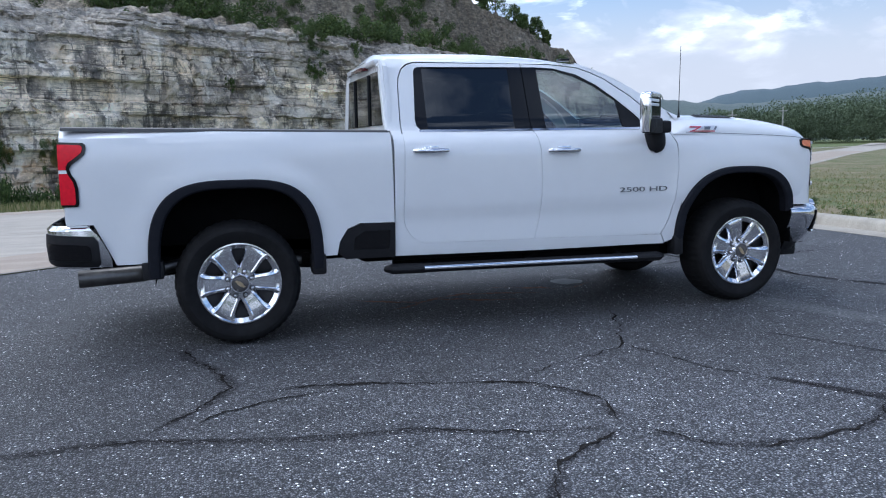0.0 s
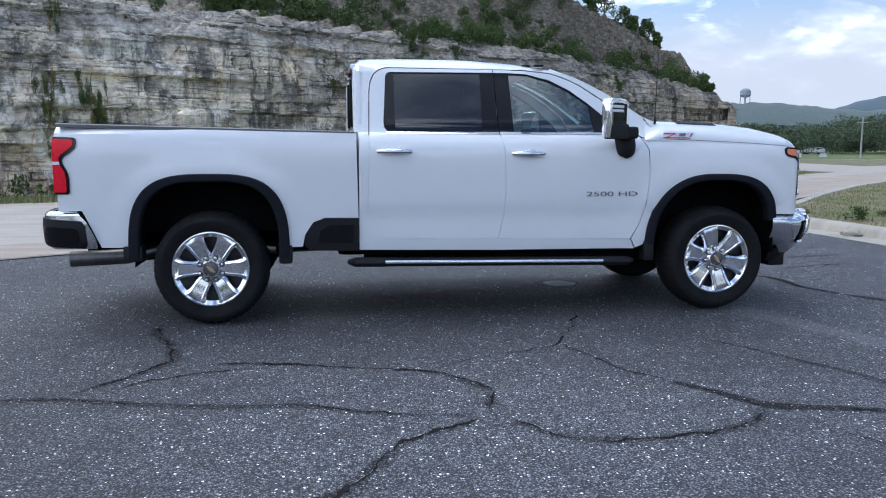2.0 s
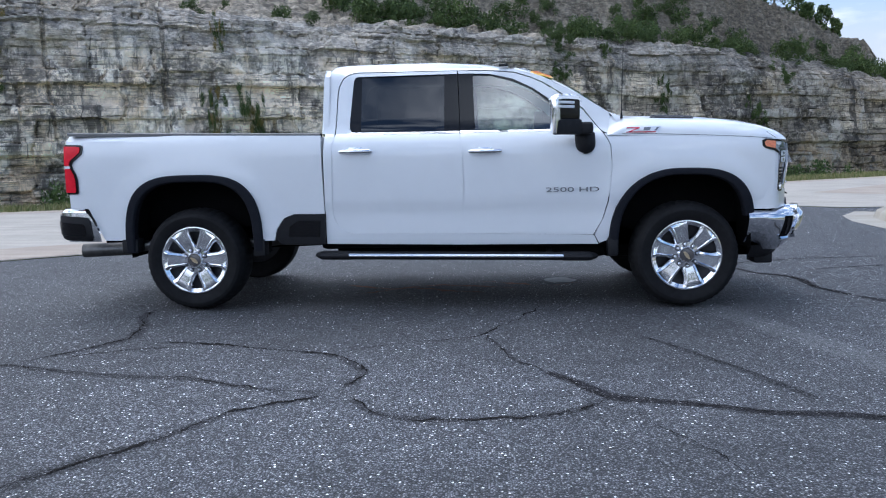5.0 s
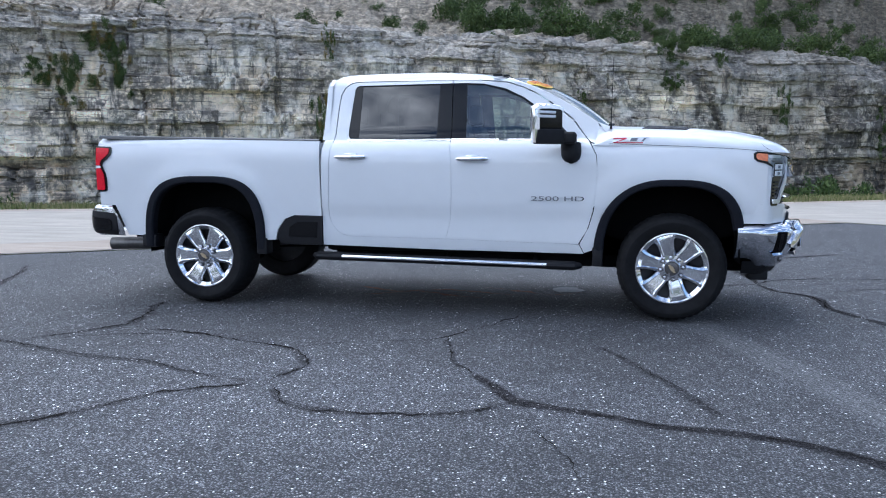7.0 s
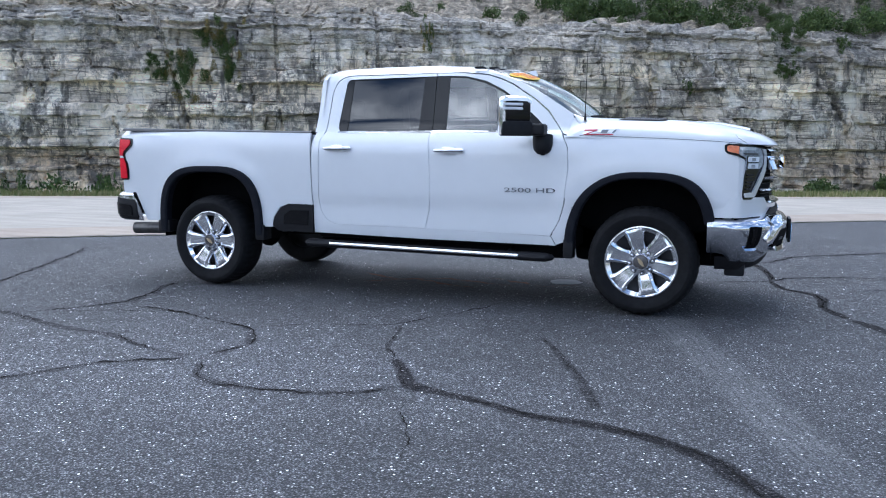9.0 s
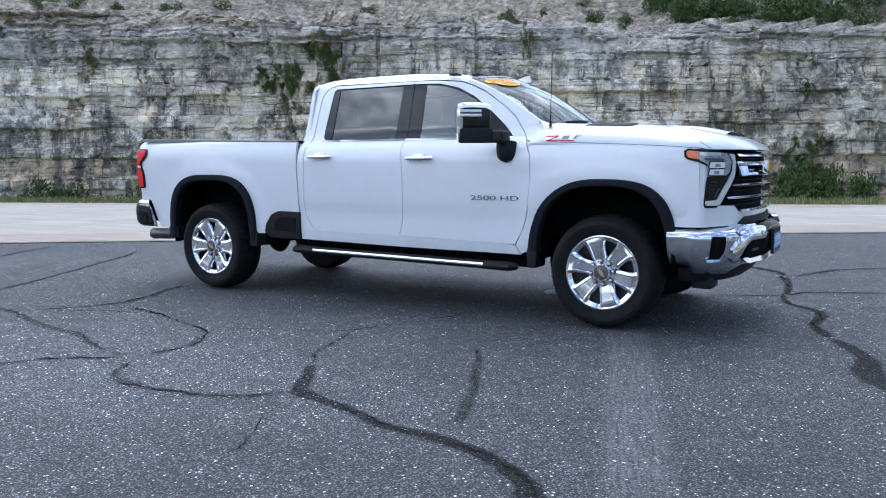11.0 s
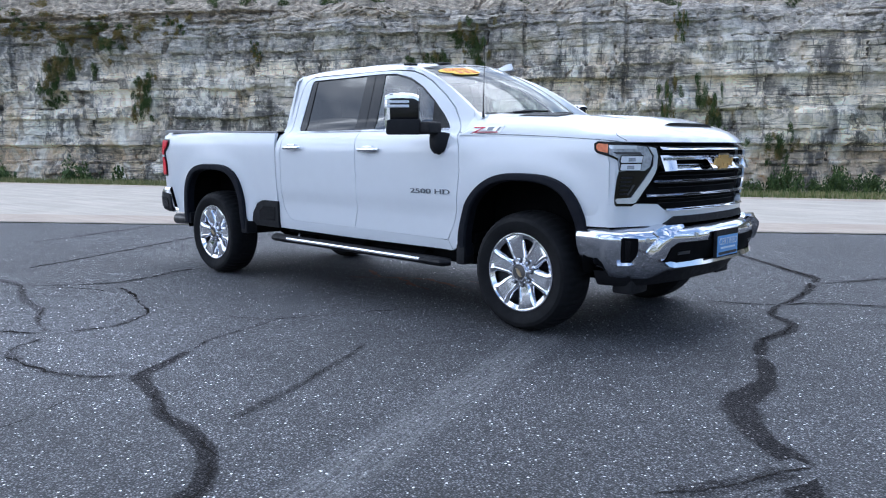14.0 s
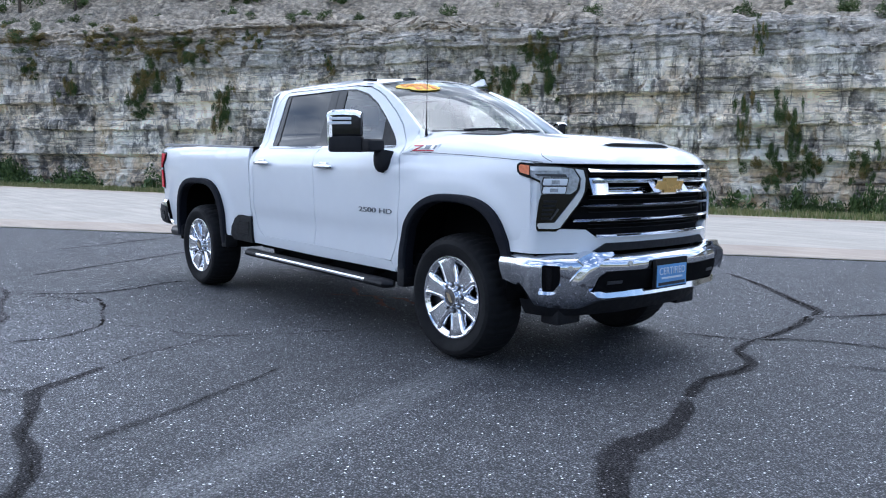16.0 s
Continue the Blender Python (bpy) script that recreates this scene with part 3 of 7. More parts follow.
def tube(points, r, seg=12, bm=None, squash=1.0):
    pts = [Vector(p) for p in points]
    radii = r if isinstance(r, (list, tuple)) else [r] * len(pts)
    rows = []
    for i, p in enumerate(pts):
        d = (pts[min(i + 1, len(pts) - 1)] - pts[max(i - 1, 0)]).normalized()
        up = Vector((0, 0, 1)) if abs(d.z) < 0.9 else Vector((1, 0, 0))
        s = d.cross(up).normalized()
        u = s.cross(d).normalized()
        rows.append([p + radii[i] * (math.cos(a) * s + squash * math.sin(a) * u) for a in (2 * math.pi * k / seg for k in range(seg))])
    own = tidy(grid(rows, True, True))
    return merge(bm, own)


def lathe(profile, seg=64, centre=(0, 0, 0), bm=None, wobble=None):
    """Turns (radius, y) pairs round the y axis through centre."""
    rows = []
    for i, (r, y) in enumerate(profile):
        rows.append([(centre[0] + (r + (wobble(i, k) if wobble else 0)) * math.cos(2 * math.pi * k / seg), centre[1] + y, centre[2] + (r + (wobble(i, k) if wobble else 0)) * math.sin(2 * math.pi * k / seg)) for k in range(seg)])
    own = tidy(grid(rows, True, False))
    return merge(bm, own)


def inside(poly, u, v):
    hit = False
    for i in range(len(poly)):
        (x0, y0), (x1, y1) = poly[i - 1], poly[i]
        if (y0 > v) != (y1 > v) and u < (x1 - x0) * (v - y0) / (y1 - y0) + x0:
            hit = not hit
    return hit


def panel(outline, f, step=0.06, depth=0.02, bm=None, rim=True):
    """A sheet with the outline given in (u, v), laid on the surface f(u, v, inwards) and turned in at its edges."""
    line = []
    for i in range(len(outline)):
        (x0, y0), (x1, y1) = outline[i], outline[(i + 1) % len(outline)]
        n = max(1, int(math.hypot(x1 - x0, y1 - y0) / (step * 0.8)))
        line += [(x0 + (x1 - x0) * k / n, y0 + (y1 - y0) * k / n) for k in range(n)]
    arr = np.array(line)
    us, vs = arr[:, 0], arr[:, 1]
    pts = list(line)
    nu, nv = int((us.max() - us.min()) / step), int((vs.max() - vs.min()) / step)
    for i in range(1, nu + 1):
        for j in range(1, nv + 1):
            u, v = us.min() + (us.max() - us.min()) * i / (nu + 1), vs.min() + (vs.max() - vs.min()) * j / (nv + 1)
            if np.min((us - u) ** 2 + (vs - v) ** 2) > (0.5 * step) ** 2 and inside(outline, u, v):
                pts.append((u, v))
    m = len(line)
    co, _, tris, _, _, _ = delaunay_2d_cdt([Vector(p) for p in pts], [(k, (k + 1) % m) for k in range(m)], [], 1, 1e-6)
    own = bmesh.new()
    vv = [own.verts.new((p.x, 0, p.y)) for p in co]
    for t in tris:
        if len(set(t)) >= 3:
            own.faces.new([vv[k] for k in t])
    for v in [v for v in own.verts if not v.link_faces]:
        own.verts.remove(v)
    base = [(v, v.co.x, v.co.z) for v in own.verts]
    if rim:
        edges = [e for e in own.edges if len(e.link_faces) == 1]
        new_geom = bmesh.ops.extrude_edge_only(own, edges=edges)["geom"]
        for v in [g for g in new_geom if isinstance(g, bmesh.types.BMVert)]:
            v.co = f(v.co.x, v.co.z, depth)
    for v, a, b in base:
        v.co = f(a, b, 0.0)
    outward(own)
    return merge(bm, own)


def outward(bm, centre=(2.0, 1.0, 1.0)):
    """Turns all faces of one sheet away from a point within the thing."""
    bmesh.ops.recalc_face_normals(bm, faces=bm.faces)
    c = Vector(centre)
    if sum(q.normal.dot(q.calc_center_median() - c) * q.calc_area() for q in bm.faces) < 0:
        bmesh.ops.reverse_faces(bm, faces=bm.faces)
    return bm


def smooth_table(pairs, width=0.03):
    """A smooth curve through (at, value) pairs."""
    a = np.array([p[0] for p in pairs]); b = np.array([p[1] for p in pairs])
    xs = np.linspace(a[0] - 0.3, a[-1] + 0.3, 1200)
    ys = np.interp(xs, a, b)
    lo, hi = (b[1] - b[0]) / (a[1] - a[0]), (b[-1] - b[-2]) / (a[-1] - a[-2])
    ys = np.where(xs < a[0], b[0] + lo * (xs - a[0]), ys)
    ys = np.where(xs > a[-1], b[-1] + hi * (xs - a[-1]), ys)
    k = np.arange(-60, 61) * (xs[1] - xs[0])
    w = np.exp(-0.5 * (k / max(width, 1e-4)) ** 2); w /= w.sum()
    ys = np.convolve(np.pad(ys, 60, mode="edge"), w, mode="valid")
    return lambda x: float(np.interp(x, xs, ys))


def arch(cx, z0, a, b, n_rear, n_front, count=40, start=0.0, stop=180.0):
    """Points of a wheel arch, front to rear over the top."""
    out = []
    for k in range(count + 1):
        th = radians(start + (stop - start) * k / count)
        c, s = math.cos(th), math.sin(th)
        n = n_front if c >= 0 else n_rear
        out.append((cx + a * math.copysign(abs(c) ** (2 / n), c), z0 + b * abs(s) ** (2 / n)))
    return out


def inset(poly, d):
    n = len(poly)
    area = sum(poly[i][0] * poly[(i + 1) % n][1] - poly[(i + 1) % n][0] * poly[i][1] for i in range(n))
    sgn = 1 if area > 0 else -1
    out = []
    for i in range(n):
        p, q, r = Vector(poly[i - 1]), Vector(poly[i]), Vector(poly[(i + 1) % n])
        e1, e2 = (q - p).normalized(), (r - q).normalized()
        n1, n2 = Vector((-e1.y, e1.x)) * sgn, Vector((-e2.y, e2.x)) * sgn
        m = (n1 + n2)
        m = m / max(0.35, m.length_squared / 2)
        out.append((q.x + m.x * d, q.y + m.y * d))
    return out


def ring(outer, inner, f, depth=0.0, proud=0.0, bm=None):
    """A flat band between two outlines with equal counts, on the surface f."""
    rows = [[f(u, v, depth) for u, v in outer], [f(u, v, -proud) for u, v in outer], [f(u, v, -proud) for u, v in inner], [f(u, v, depth) for u, v in inner]]
    return merge(bm, tidy(grid(rows, True)))

# ---- ground, lot, road, kerb ----
def flat(points, z, thick=0.0):
    bm = bmesh.new()
    face = bm.faces.new([bm.verts.new((x, y, z)) for x, y in points])
    if face.normal.z < 0:
        face.normal_flip()
    bm.normal_update()
    if bm.faces[:][0].normal.z < 0:
        bmesh.ops.reverse_faces(bm, faces=bm.faces)
    bmesh.ops.triangulate(bm, faces=bm.faces[:])
    return bm


CLIFF_AT, CLIFF_DIR = Vector((-5.2, 32.3, 0)), Vector((0.865, 0.502, 0))
CLIFF_BACK = Vector((-0.502, 0.865, 0))
FAR_EDGE = [(-75, -12), (-31, 4.4), (-14, 10.6), (-3, 15.2), (9, 20.1), (17.8, 25.8), (24.2, 30.5), (42, 53), (95, 130)]


def at_cliff(s, d, z):
    """A point s metres along the rock face and d metres behind it."""
    p = CLIFF_AT + CLIFF_DIR * s + CLIFF_BACK * d
    return Vector((p.x, p.y, z))


_edge = [(Vector((x, y, 0)) - CLIFF_AT) for x, y in FAR_EDGE]
EDGE_S, EDGE_D = [e.dot(CLIFF_DIR) for e in _edge], [e.dot(CLIFF_BACK) for e in _edge]
VERGE = 2.0


def ditch_z(s, d):
    """Height of the ground between the verge and the foot of the rock."""
    lip = float(np.interp(s, EDGE_S, EDGE_D)) + VERGE
    deep = min(1.55, max(0.0, 0.25 * (-1.5 - lip))) * float(np.interp(s, [-110, -95, 36, 46], [0, 1, 1, 0]))
    return -0.02 - deep * min(1.0, max(0.0, (d - lip) / max(0.5, -1.5 - lip)))


def ground_sheet():
    """One sheet to the horizon, laid out along the rock face, with a ditch below it."""
    rows = []
    for s in [-3000, -400, -115] + [-110 + 4 * k for k in range(41)] + [60, 80, 110, 400, 3000]:
        lip = float(np.interp(s, EDGE_S, EDGE_D)) + VERGE
        lip = min(lip, -3.0)
        foot = ditch_z(s, 0)
        ds = [-3000, lip - 1.2, lip] + [lip + (-1.5 - lip) * k / 4 for k in (1, 2, 3, 4)] + [8, 60, 3000]
        zs = [-0.02, -0.02, -0.02] + [ditch_z(s, d) for d in ds[3:7]] + [foot, -0.02, -0.02]
        rows.append([tuple(at_cliff(s, d, z)) for d, z in zip(ds, zs)])
    return outward(grid(rows), (0, 0, -9000))


ground = part("ground", ground_sheet(), M_FIELD, smooth=0)
tagged(ground, "green and tan grass fields reaching the horizon", "ground", kind="structure")

NEAR_EDGE = [(-70, -41), (-8.7, -0.05), (1.95, 7.25), (8.2, 11.37), (9.6, 10.2), (11.0, 10.3), (13.3, 13.3), (17.5, 17.7), (21.7, 21.4), (26.5, 25.4), (33, 31.2), (43.5, 40.7), (60, 54.6), (140, 122)]
lot = part("parking_lot", flat(NEAR_EDGE[:6] + [(11.0, -60), (-70, -60)], 0.0), M_ASPHALT, smooth=0)
tagged(lot, "dark grey weathered asphalt parking lot with pale stone chips and cracks", "pavement", kind="structure")
road = part("road", flat(NEAR_EDGE + [(140, 134), (75, 73.5), (54.5, 56.0), (46.5, 50.6), (40.5, 47.5), (29.5, 34.8)] + FAR_EDGE[6::-1], 0.012), M_ROAD, smooth=0)
tagged(road, "pale grey concrete road below the rock cut", "road", kind="structure")


def strip(line, w0, w1, z):
    """A ribbon along a line, between two sideways offsets (to the left is positive)."""
    left, right = [], []
    for i, p in enumerate(line):
        a, b = Vector(line[max(i - 1, 0)]), Vector(line[min(i + 1, len(line) - 1)])
        d = (b - a).normalized()
        nrm = Vector((-d.y, d.x))
        left.append((p[0] + nrm.x * w1, p[1] + nrm.y * w1, z))
        right.append((p[0] + nrm.x * w0, p[1] + nrm.y * w0, z))
    return outward(grid([right, left]), (0, 0, -50))


part("shoulder", strip(NEAR_EDGE[:4], 0.05, 1.5, 0.017), M_SHOULDER, road, "tan gutter strip along the asphalt", smooth=0)
part("shoulder", strip(FAR_EDGE[:7], -0.9, -0.05, 0.017), M_SHOULDER, road, "tan concrete shoulder beside the verge", smooth=0)

side_road = part("side_road", flat([(29.5, 34.8), (26.6, 39.7), (27.5, 44), (33, 50), (37, 58), (39, 75), (40, 95), (49, 95), (45, 71), (42.8, 59), (40.5, 47.5)], 0.008), M_ROAD, smooth=0)
tagged(side_road, "pale grey side road joining beyond the rock cut", "road", kind="structure")
part("shoulder", strip(NEAR_EDGE[6:13], 0.15, 3.2, 0.017), M_SHOULDER, road, "tan concrete shoulder along the grass island", smooth=0)
dry = part("dry_verge", flat([(49, 95), (45, 71), (42.8, 59), (40.8, 48.2), (46.5, 51.0), (54.5, 56.4), (75, 73.9), (140, 134.4), (150, 131), (96, 89), (75, 77.5), (63, 75.5), (58, 80), (56, 95)], 0.0), M_ISLAND, smooth=0)
tagged(dry, "strip of dry grass beyond the road", "ground", kind="structure")
lane = part("far_lane", strip([(56, 110), (58, 82), (63.5, 76.5), (75, 78.5), (96, 90), (150, 132)], 0.0, 1.6, 0.012), M_ROAD, smooth=0)
tagged(lane, "narrow pale lane across the fields", "road", kind="structure")

# grass island with its kerb
KERB = [(9.0, -45), (9.0, 2.0), (8.98, 4.5), (8.9, 6.2), (8.95, 7.2), (9.2, 8.1), (9.8, 9.0), (10.9, 10.0), (13.3, 12.8), (17.5, 17.2), (21.7, 20.9), (26.5, 24.9), (33, 30.7), (43.5, 40.2), (60, 54), (140, 121.4)]


def kerb_mesh(line):
    rows = []
    for i, p in enumerate(line):
        a, b = Vector(line[max(i - 1, 0)]), Vector(line[min(i + 1, len(line) - 1)])
        d = (b - a).normalized()
        nrm = Vector((d.y, -d.x))
        prof = ((-0.02, -0.01), (0.0, 0.02), (0.02, 0.10), (0.05, 0.135), (0.10, 0.15), (0.30, 0.15), (0.32, 0.10))
        rows.append([(p[0] + nrm.x * o, p[1] + nrm.y * o, z) for o, z in prof])
    return outward(grid(rows), (60, -10, -5))


kerb = tagged(part("kerb", kerb_mesh(KERB), M_KERB, smooth=50), "weathered tan concrete kerb round the grass island", "kerb", kind="structure")
part("gutter", strip(KERB[:7], 0.02, 0.50, 0.006), M_KERB, kerb, "concrete gutter pan", smooth=0)
island = part("grass_island", flat([(x + 0.18, y - 0.14) for x, y in KERB] + [(140, -45)], 0.13), M_ISLAND, smooth=0)
tagged(island, "dry tan grass island with green patches", "ground", kind="structure")

# ---- cracks in the asphalt ----
crack_rng = random.Random(5)


def crack(line, width, ragged=1.0):
    """A broken, crumbling ribbon along a line."""
    pts = [Vector((x, y, 0)) for x, y in line]
    dense = []
    for a, b in zip(pts, pts[1:]):
        n = max(2, int((b - a).length / 0.018))
        for k in range(n):
            dense.append(a.lerp(b, k / n))
    dense.append(pts[-1])
    left, right = [], []
    drift = 0.0
    for i, p in enumerate(dense):
        d = (dense[min(i + 6, len(dense) - 1)] - dense[max(i - 6, 0)]).normalized()
        nrm = Vector((-d.y, d.x, 0))
        drift = 0.86 * drift + crack_rng.uniform(-0.017, 0.017)
        big = noise.noise(p * 1.7) * 0.018 + noise.noise(p * 7.0) * 0.016
        end = min(1.0, 8.0 * min(i + 0.6, len(dense) - i - 0.4) / len(dense))
        swell = abs(noise.noise(p * 3.1 + Vector((7, 3, 0)))) * 2.2
        w = width * end * (0.62 - 0.5 * min(1.0, ragged) + swell * (0.4 + 0.6 * ragged) + ragged * 0.35 * crack_rng.random())
        if noise.noise(p * 2.3 + Vector((1, 8, 2))) < -0.18:
            w *= 0.3
        c = p + nrm * (drift * 0.6 + big)
        left.append(c + nrm * w * (0.5 + 0.45 * noise.noise(p * 15.0 + Vector((0, 0, 4))) + crack_rng.uniform(-0.12, 0.12) * ragged) + Vector((0, 0, 0.004)))
        right.append(c - nrm * w * (0.5 + 0.45 * noise.noise(p * 15.0 + Vector((0, 0, 9))) + crack_rng.uniform(-0.12, 0.12) * ragged) + Vector((0, 0, 0.004)))
    return outward(grid([left, right]), (0, 0, -50))


def spread(line, sizes, deep=1.0):
    """A soaked strip along a crack: wide and narrow by turns, fading out at both edges and ends."""
    pts = [Vector((x, y, 0)) for x, y in line]
    dense, wide = [], []
    for i, (a, b) in enumerate(zip(pts, pts[1:])):
        n = max(2, int((b - a).length / 0.04))
        dense += [a.lerp(b, k / n) for k in range(n)]
        wide += [sizes[i] + (sizes[i + 1] - sizes[i]) * k / n for k in range(n)]
    dense.append(pts[-1])
    wide.append(sizes[-1])
    for _ in range(5):
        dense = [dense[0]] + [(a + b * 2 + c) / 4 for a, b, c in zip(dense, dense[1:], dense[2:])] + [dense[-1]]
    bm = bmesh.new()
    lay = bm.verts.layers.float.new("soak")
    rows = []
    for i, p in enumerate(dense):
        d = (dense[min(i + 2, len(dense) - 1)] - dense[max(i - 2, 0)]).normalized()
        nrm = Vector((-d.y, d.x, 0))
        end = min(1.0, 0.25 * min(i, len(dense) - 1 - i))
        row = []
        for f, soak in ((-1.4, 0.0), (-0.95, 0.5), (-0.65, 1.0), (0.65, 1.0), (0.95, 0.5), (1.4, 0.0)):
            k = 0.85 + 0.45 * noise.noise(p * 2.6 + Vector((3 * (f > 0), 0, 0))) + 0.25 * noise.noise(p * 8.0 + Vector((5 * (f > 0), 0, 0)))
            v = bm.verts.new(p + nrm * wide[i] * f * k + Vector((0, 0, 0.0008)))
            v[lay] = soak * end * deep
            row.append(v)
        rows.append(row)
    for a, b in zip(rows, rows[1:]):
        for j in range(5):
            bm.faces.new((a[j], a[j + 1], b[j + 1], b[j]))
    return outward(bm, (0, 0, -50))


LAID = [0]


def break_line(line, width, soak=0.0, deep=0.46):
    """An open crack in the lot, with its soaked strip if it has one; soak is one half-width or one for each point."""
    LAID[0] += 1
    lift = Matrix.Translation((0, 0, 0.00012 * LAID[0]))
    if soak:
        bm = spread(line, soak if isinstance(soak, list) else [soak] * len(line), deep)
        bm.transform(lift)
        part("stain", bm, M_TAR, lot, "dark soaked band along a crack", smooth=0)
    if width:
        bm = crack(line, width)
        bm.transform(lift)
        part("crack", bm, M_CRACK, lot, "dark open crack", smooth=0)


break_line([(0.40, -3.75), (0.79, -3.20), (0.93, -3.03), (1.06, -2.80), (1.18, -2.58), (1.40, -2.47), (1.54, -2.37), (1.66, -2.28)], 0.026, [0.09, 0.08, 0.06, 0.05, 0.03, 0.03, 0.05, 0.06])
break_line([(1.66, -2.28), (1.68, -2.12), (1.72, -1.87), (1.66, -1.74), (1.48, -1.50), (1.30, -1.40), (1.05, -1.33), (0.66, -1.20), (0.32, -1.13), (0.04, -1.13)], 0.020, [0.07, 0.05, 0.03, 0.04, 0.02, 0.02, 0.02, 0.02, 0.02, 0.01])
break_line([(1.46, -1.47), (1.58, -1.36), (1.80, -1.20), (2.13, -1.09), (2.43, -0.90), (2.64, -0.45), (2.78, -0.10), (2.85, 0.20)], 0.016)
break_line([(2.43, -0.92), (2.57, -1.42), (2.62, -1.62), (2.78, -1.85)], 0.018, 0.02)
break_line([(-1.40, -1.75), (-0.84, -1.70), (-0.55, -1.72), (-0.21, -1.84), (0.25, -1.97), (0.69, -2.00), (1.02, -2.15), (1.30, -2.25), (1.62, -2.27)], 0.010, [0.05, 0.05, 0.04, 0.05, 0.05, 0.05, 0.03, 0.02, 0.03])
break_line([(1.67, -2.28), (1.80, -2.48), (1.86, -2.62), (2.07, -2.71), (2.33, -2.73), (2.62, -2.70), (2.92, -2.57), (3.10, -2.38)], 0.012, [0.05, 0.03, 0.04, 0.05, 0.05, 0.05, 0.05, 0.06])
break_line([(2.74, -1.80), (2.89, -2.00), (2.97, -2.13), (3.10, -2.37), (3.35, -2.43), (3.64, -2.52), (3.85, -2.62), (4.06, -2.62), (4.27, -2.65), (4.51, -2.74), (4.72, -2.90), (4.85, -3.08), (5.20, -3.50)], 0.010, [0.04, 0.05, 0.06, 0.07, 0.04, 0.045, 0.05, 0.045, 0.055, 0.06, 0.06, 0.06, 0.06], 0.8)
break_line([(3.46, -0.92), (3.62, -1.17), (3.78, -1.51), (3.96, -1.88), (4.06, -2.18), (4.18, -2.48)], 0.010, [0.02, 0.03, 0.035, 0.045, 0.05, 0.03])
break_line([(-0.55, -1.68), (-0.45, -1.50), (-0.25, -1.28), (-0.12, -1.00), (-0.20, -0.60), (-0.38, -0.20), (-0.40, 0.10)], 0.016, [0.03, 0.03, 0.04, 0.06, 0.05, 0.06, 0.06])
break_line([(-0.30, -1.58), (-0.18, -1.42), (0.11, -1.29), (0.46, -1.24)], 0.014)
break_line([(-1.74, -1.31), (-2.06, -0.58), (-2.55, 0.36), (-3.10, 1.40), (-3.50, 1.96)], 0.018, 0.06)
break_line([(-4.31, -0.34), (-4.55, 0.40), (-4.90, 1.20), (-5.31, 2.05)], 0.018, 0.07)
break_line([(2.90, 5.50), (3.45, 5.10), (3.90, 4.70), (4.25, 4.35), (4.70, 3.95), (4.82, 3.80), (4.98, 3.05), (5.05, 2.50), (5.03, 2.15), (5.13, 1.80), (5.40, 1.56), (5.45, 1.37), (5.40, 0.95), (5.50, 0.62), (5.68, 0.30)], 0.020, [0.05, 0.05, 0.05, 0.06, 0.08, 0.07, 0.05, 0.04, 0.04, 0.04, 0.06, 0.06, 0.05, 0.05, 0.05], 0.7)
break_line([(5.55, 0.52), (5.68, 0.30), (5.82, -0.05), (5.82, -0.42), (5.96, -0.70), (6.15, -0.93), (6.35, -1.10), (6.50, -1.40), (6.60, -2.00)], 0.0, [0.05, 0.06, 0.07, 0.12, 0.10, 0.07, 0.08, 0.09, 0.08], 0.85)
break_line([(4.47, 2.00), (4.79, 2.10), (5.02, 2.22), (5.18, 2.48), (5.37, 2.62), (5.82, 2.78), (7.40, 3.00)], 0.018, 0.03)
break_line([(4.85, 3.50), (5.04, 3.72), (5.35, 4.40), (6.60, 5.30)], 0.014, 0.07)
break_line([(5.78, 1.95), (6.03, 2.10), (7.00, 2.30)], 0.012, 0.03)
break_line([(6.04, -1.80), (6.19, -1.60), (6.32, -1.34), (6.41, -1.10)], 0.012, 0.08)
break_line([(3.55, -3.40), (3.41, -3.12), (3.29, -2.84), (3.18, -2.58)], 0.006)
for line in ([(1.0, 1.25), (1.5, 1.0), (2.0, 1.2), (2.7, 1.0)], [(1.2, 0.75), (1.7, 1.05), (2.4, 0.75)], [(2.2, 1.45), (3.0, 1.1), (3.3, 1.3)]):
    part("stain", crack(line, 0.05), M_RUST, lot, "reddish dirt along a crack", smooth=0)
pat = []
for k in range(26):
    a = 2 * math.pi * k / 26
    r = 1 + 0.28 * noise.noise(Vector((math.cos(a) * 1.6, math.sin(a) * 1.6, 4)))
    pat.append((3.13 + 0.15 * r * math.cos(a), 1.44 + 0.17 * r * math.sin(a)))
part("patch", flat(pat, 0.004), M_SPILL, lot, "small pale spill on the asphalt", smooth=0)

# ---- rock cut ----
def value_noise(x, y, seed):
    """Smooth noise on arrays, about -1 to 1."""
    rs = np.random.RandomState(seed)
    tab = rs.uniform(-1, 1, (256, 256))
    xi, yi = np.floor(x).astype(int), np.floor(y).astype(int)
    fx, fy = x - xi, y - yi
    fx, fy = fx * fx * (3 - 2 * fx), fy * fy * (3 - 2 * fy)
    g = lambda i, j: tab[i % 256, j % 256]
    return (g(xi, yi) * (1 - fx) + g(xi + 1, yi) * fx) * (1 - fy) + (g(xi, yi + 1) * (1 - fx) + g(xi + 1, yi + 1) * fx) * fy


def fractal(x, y, seed, octaves=4):
    out, amp = 0, 1.0
    for o in range(octaves):
        out = out + amp * value_noise(x * 2 ** o, y * 2 ** o, seed + o)
        amp *= 0.5
    return out / 1.9


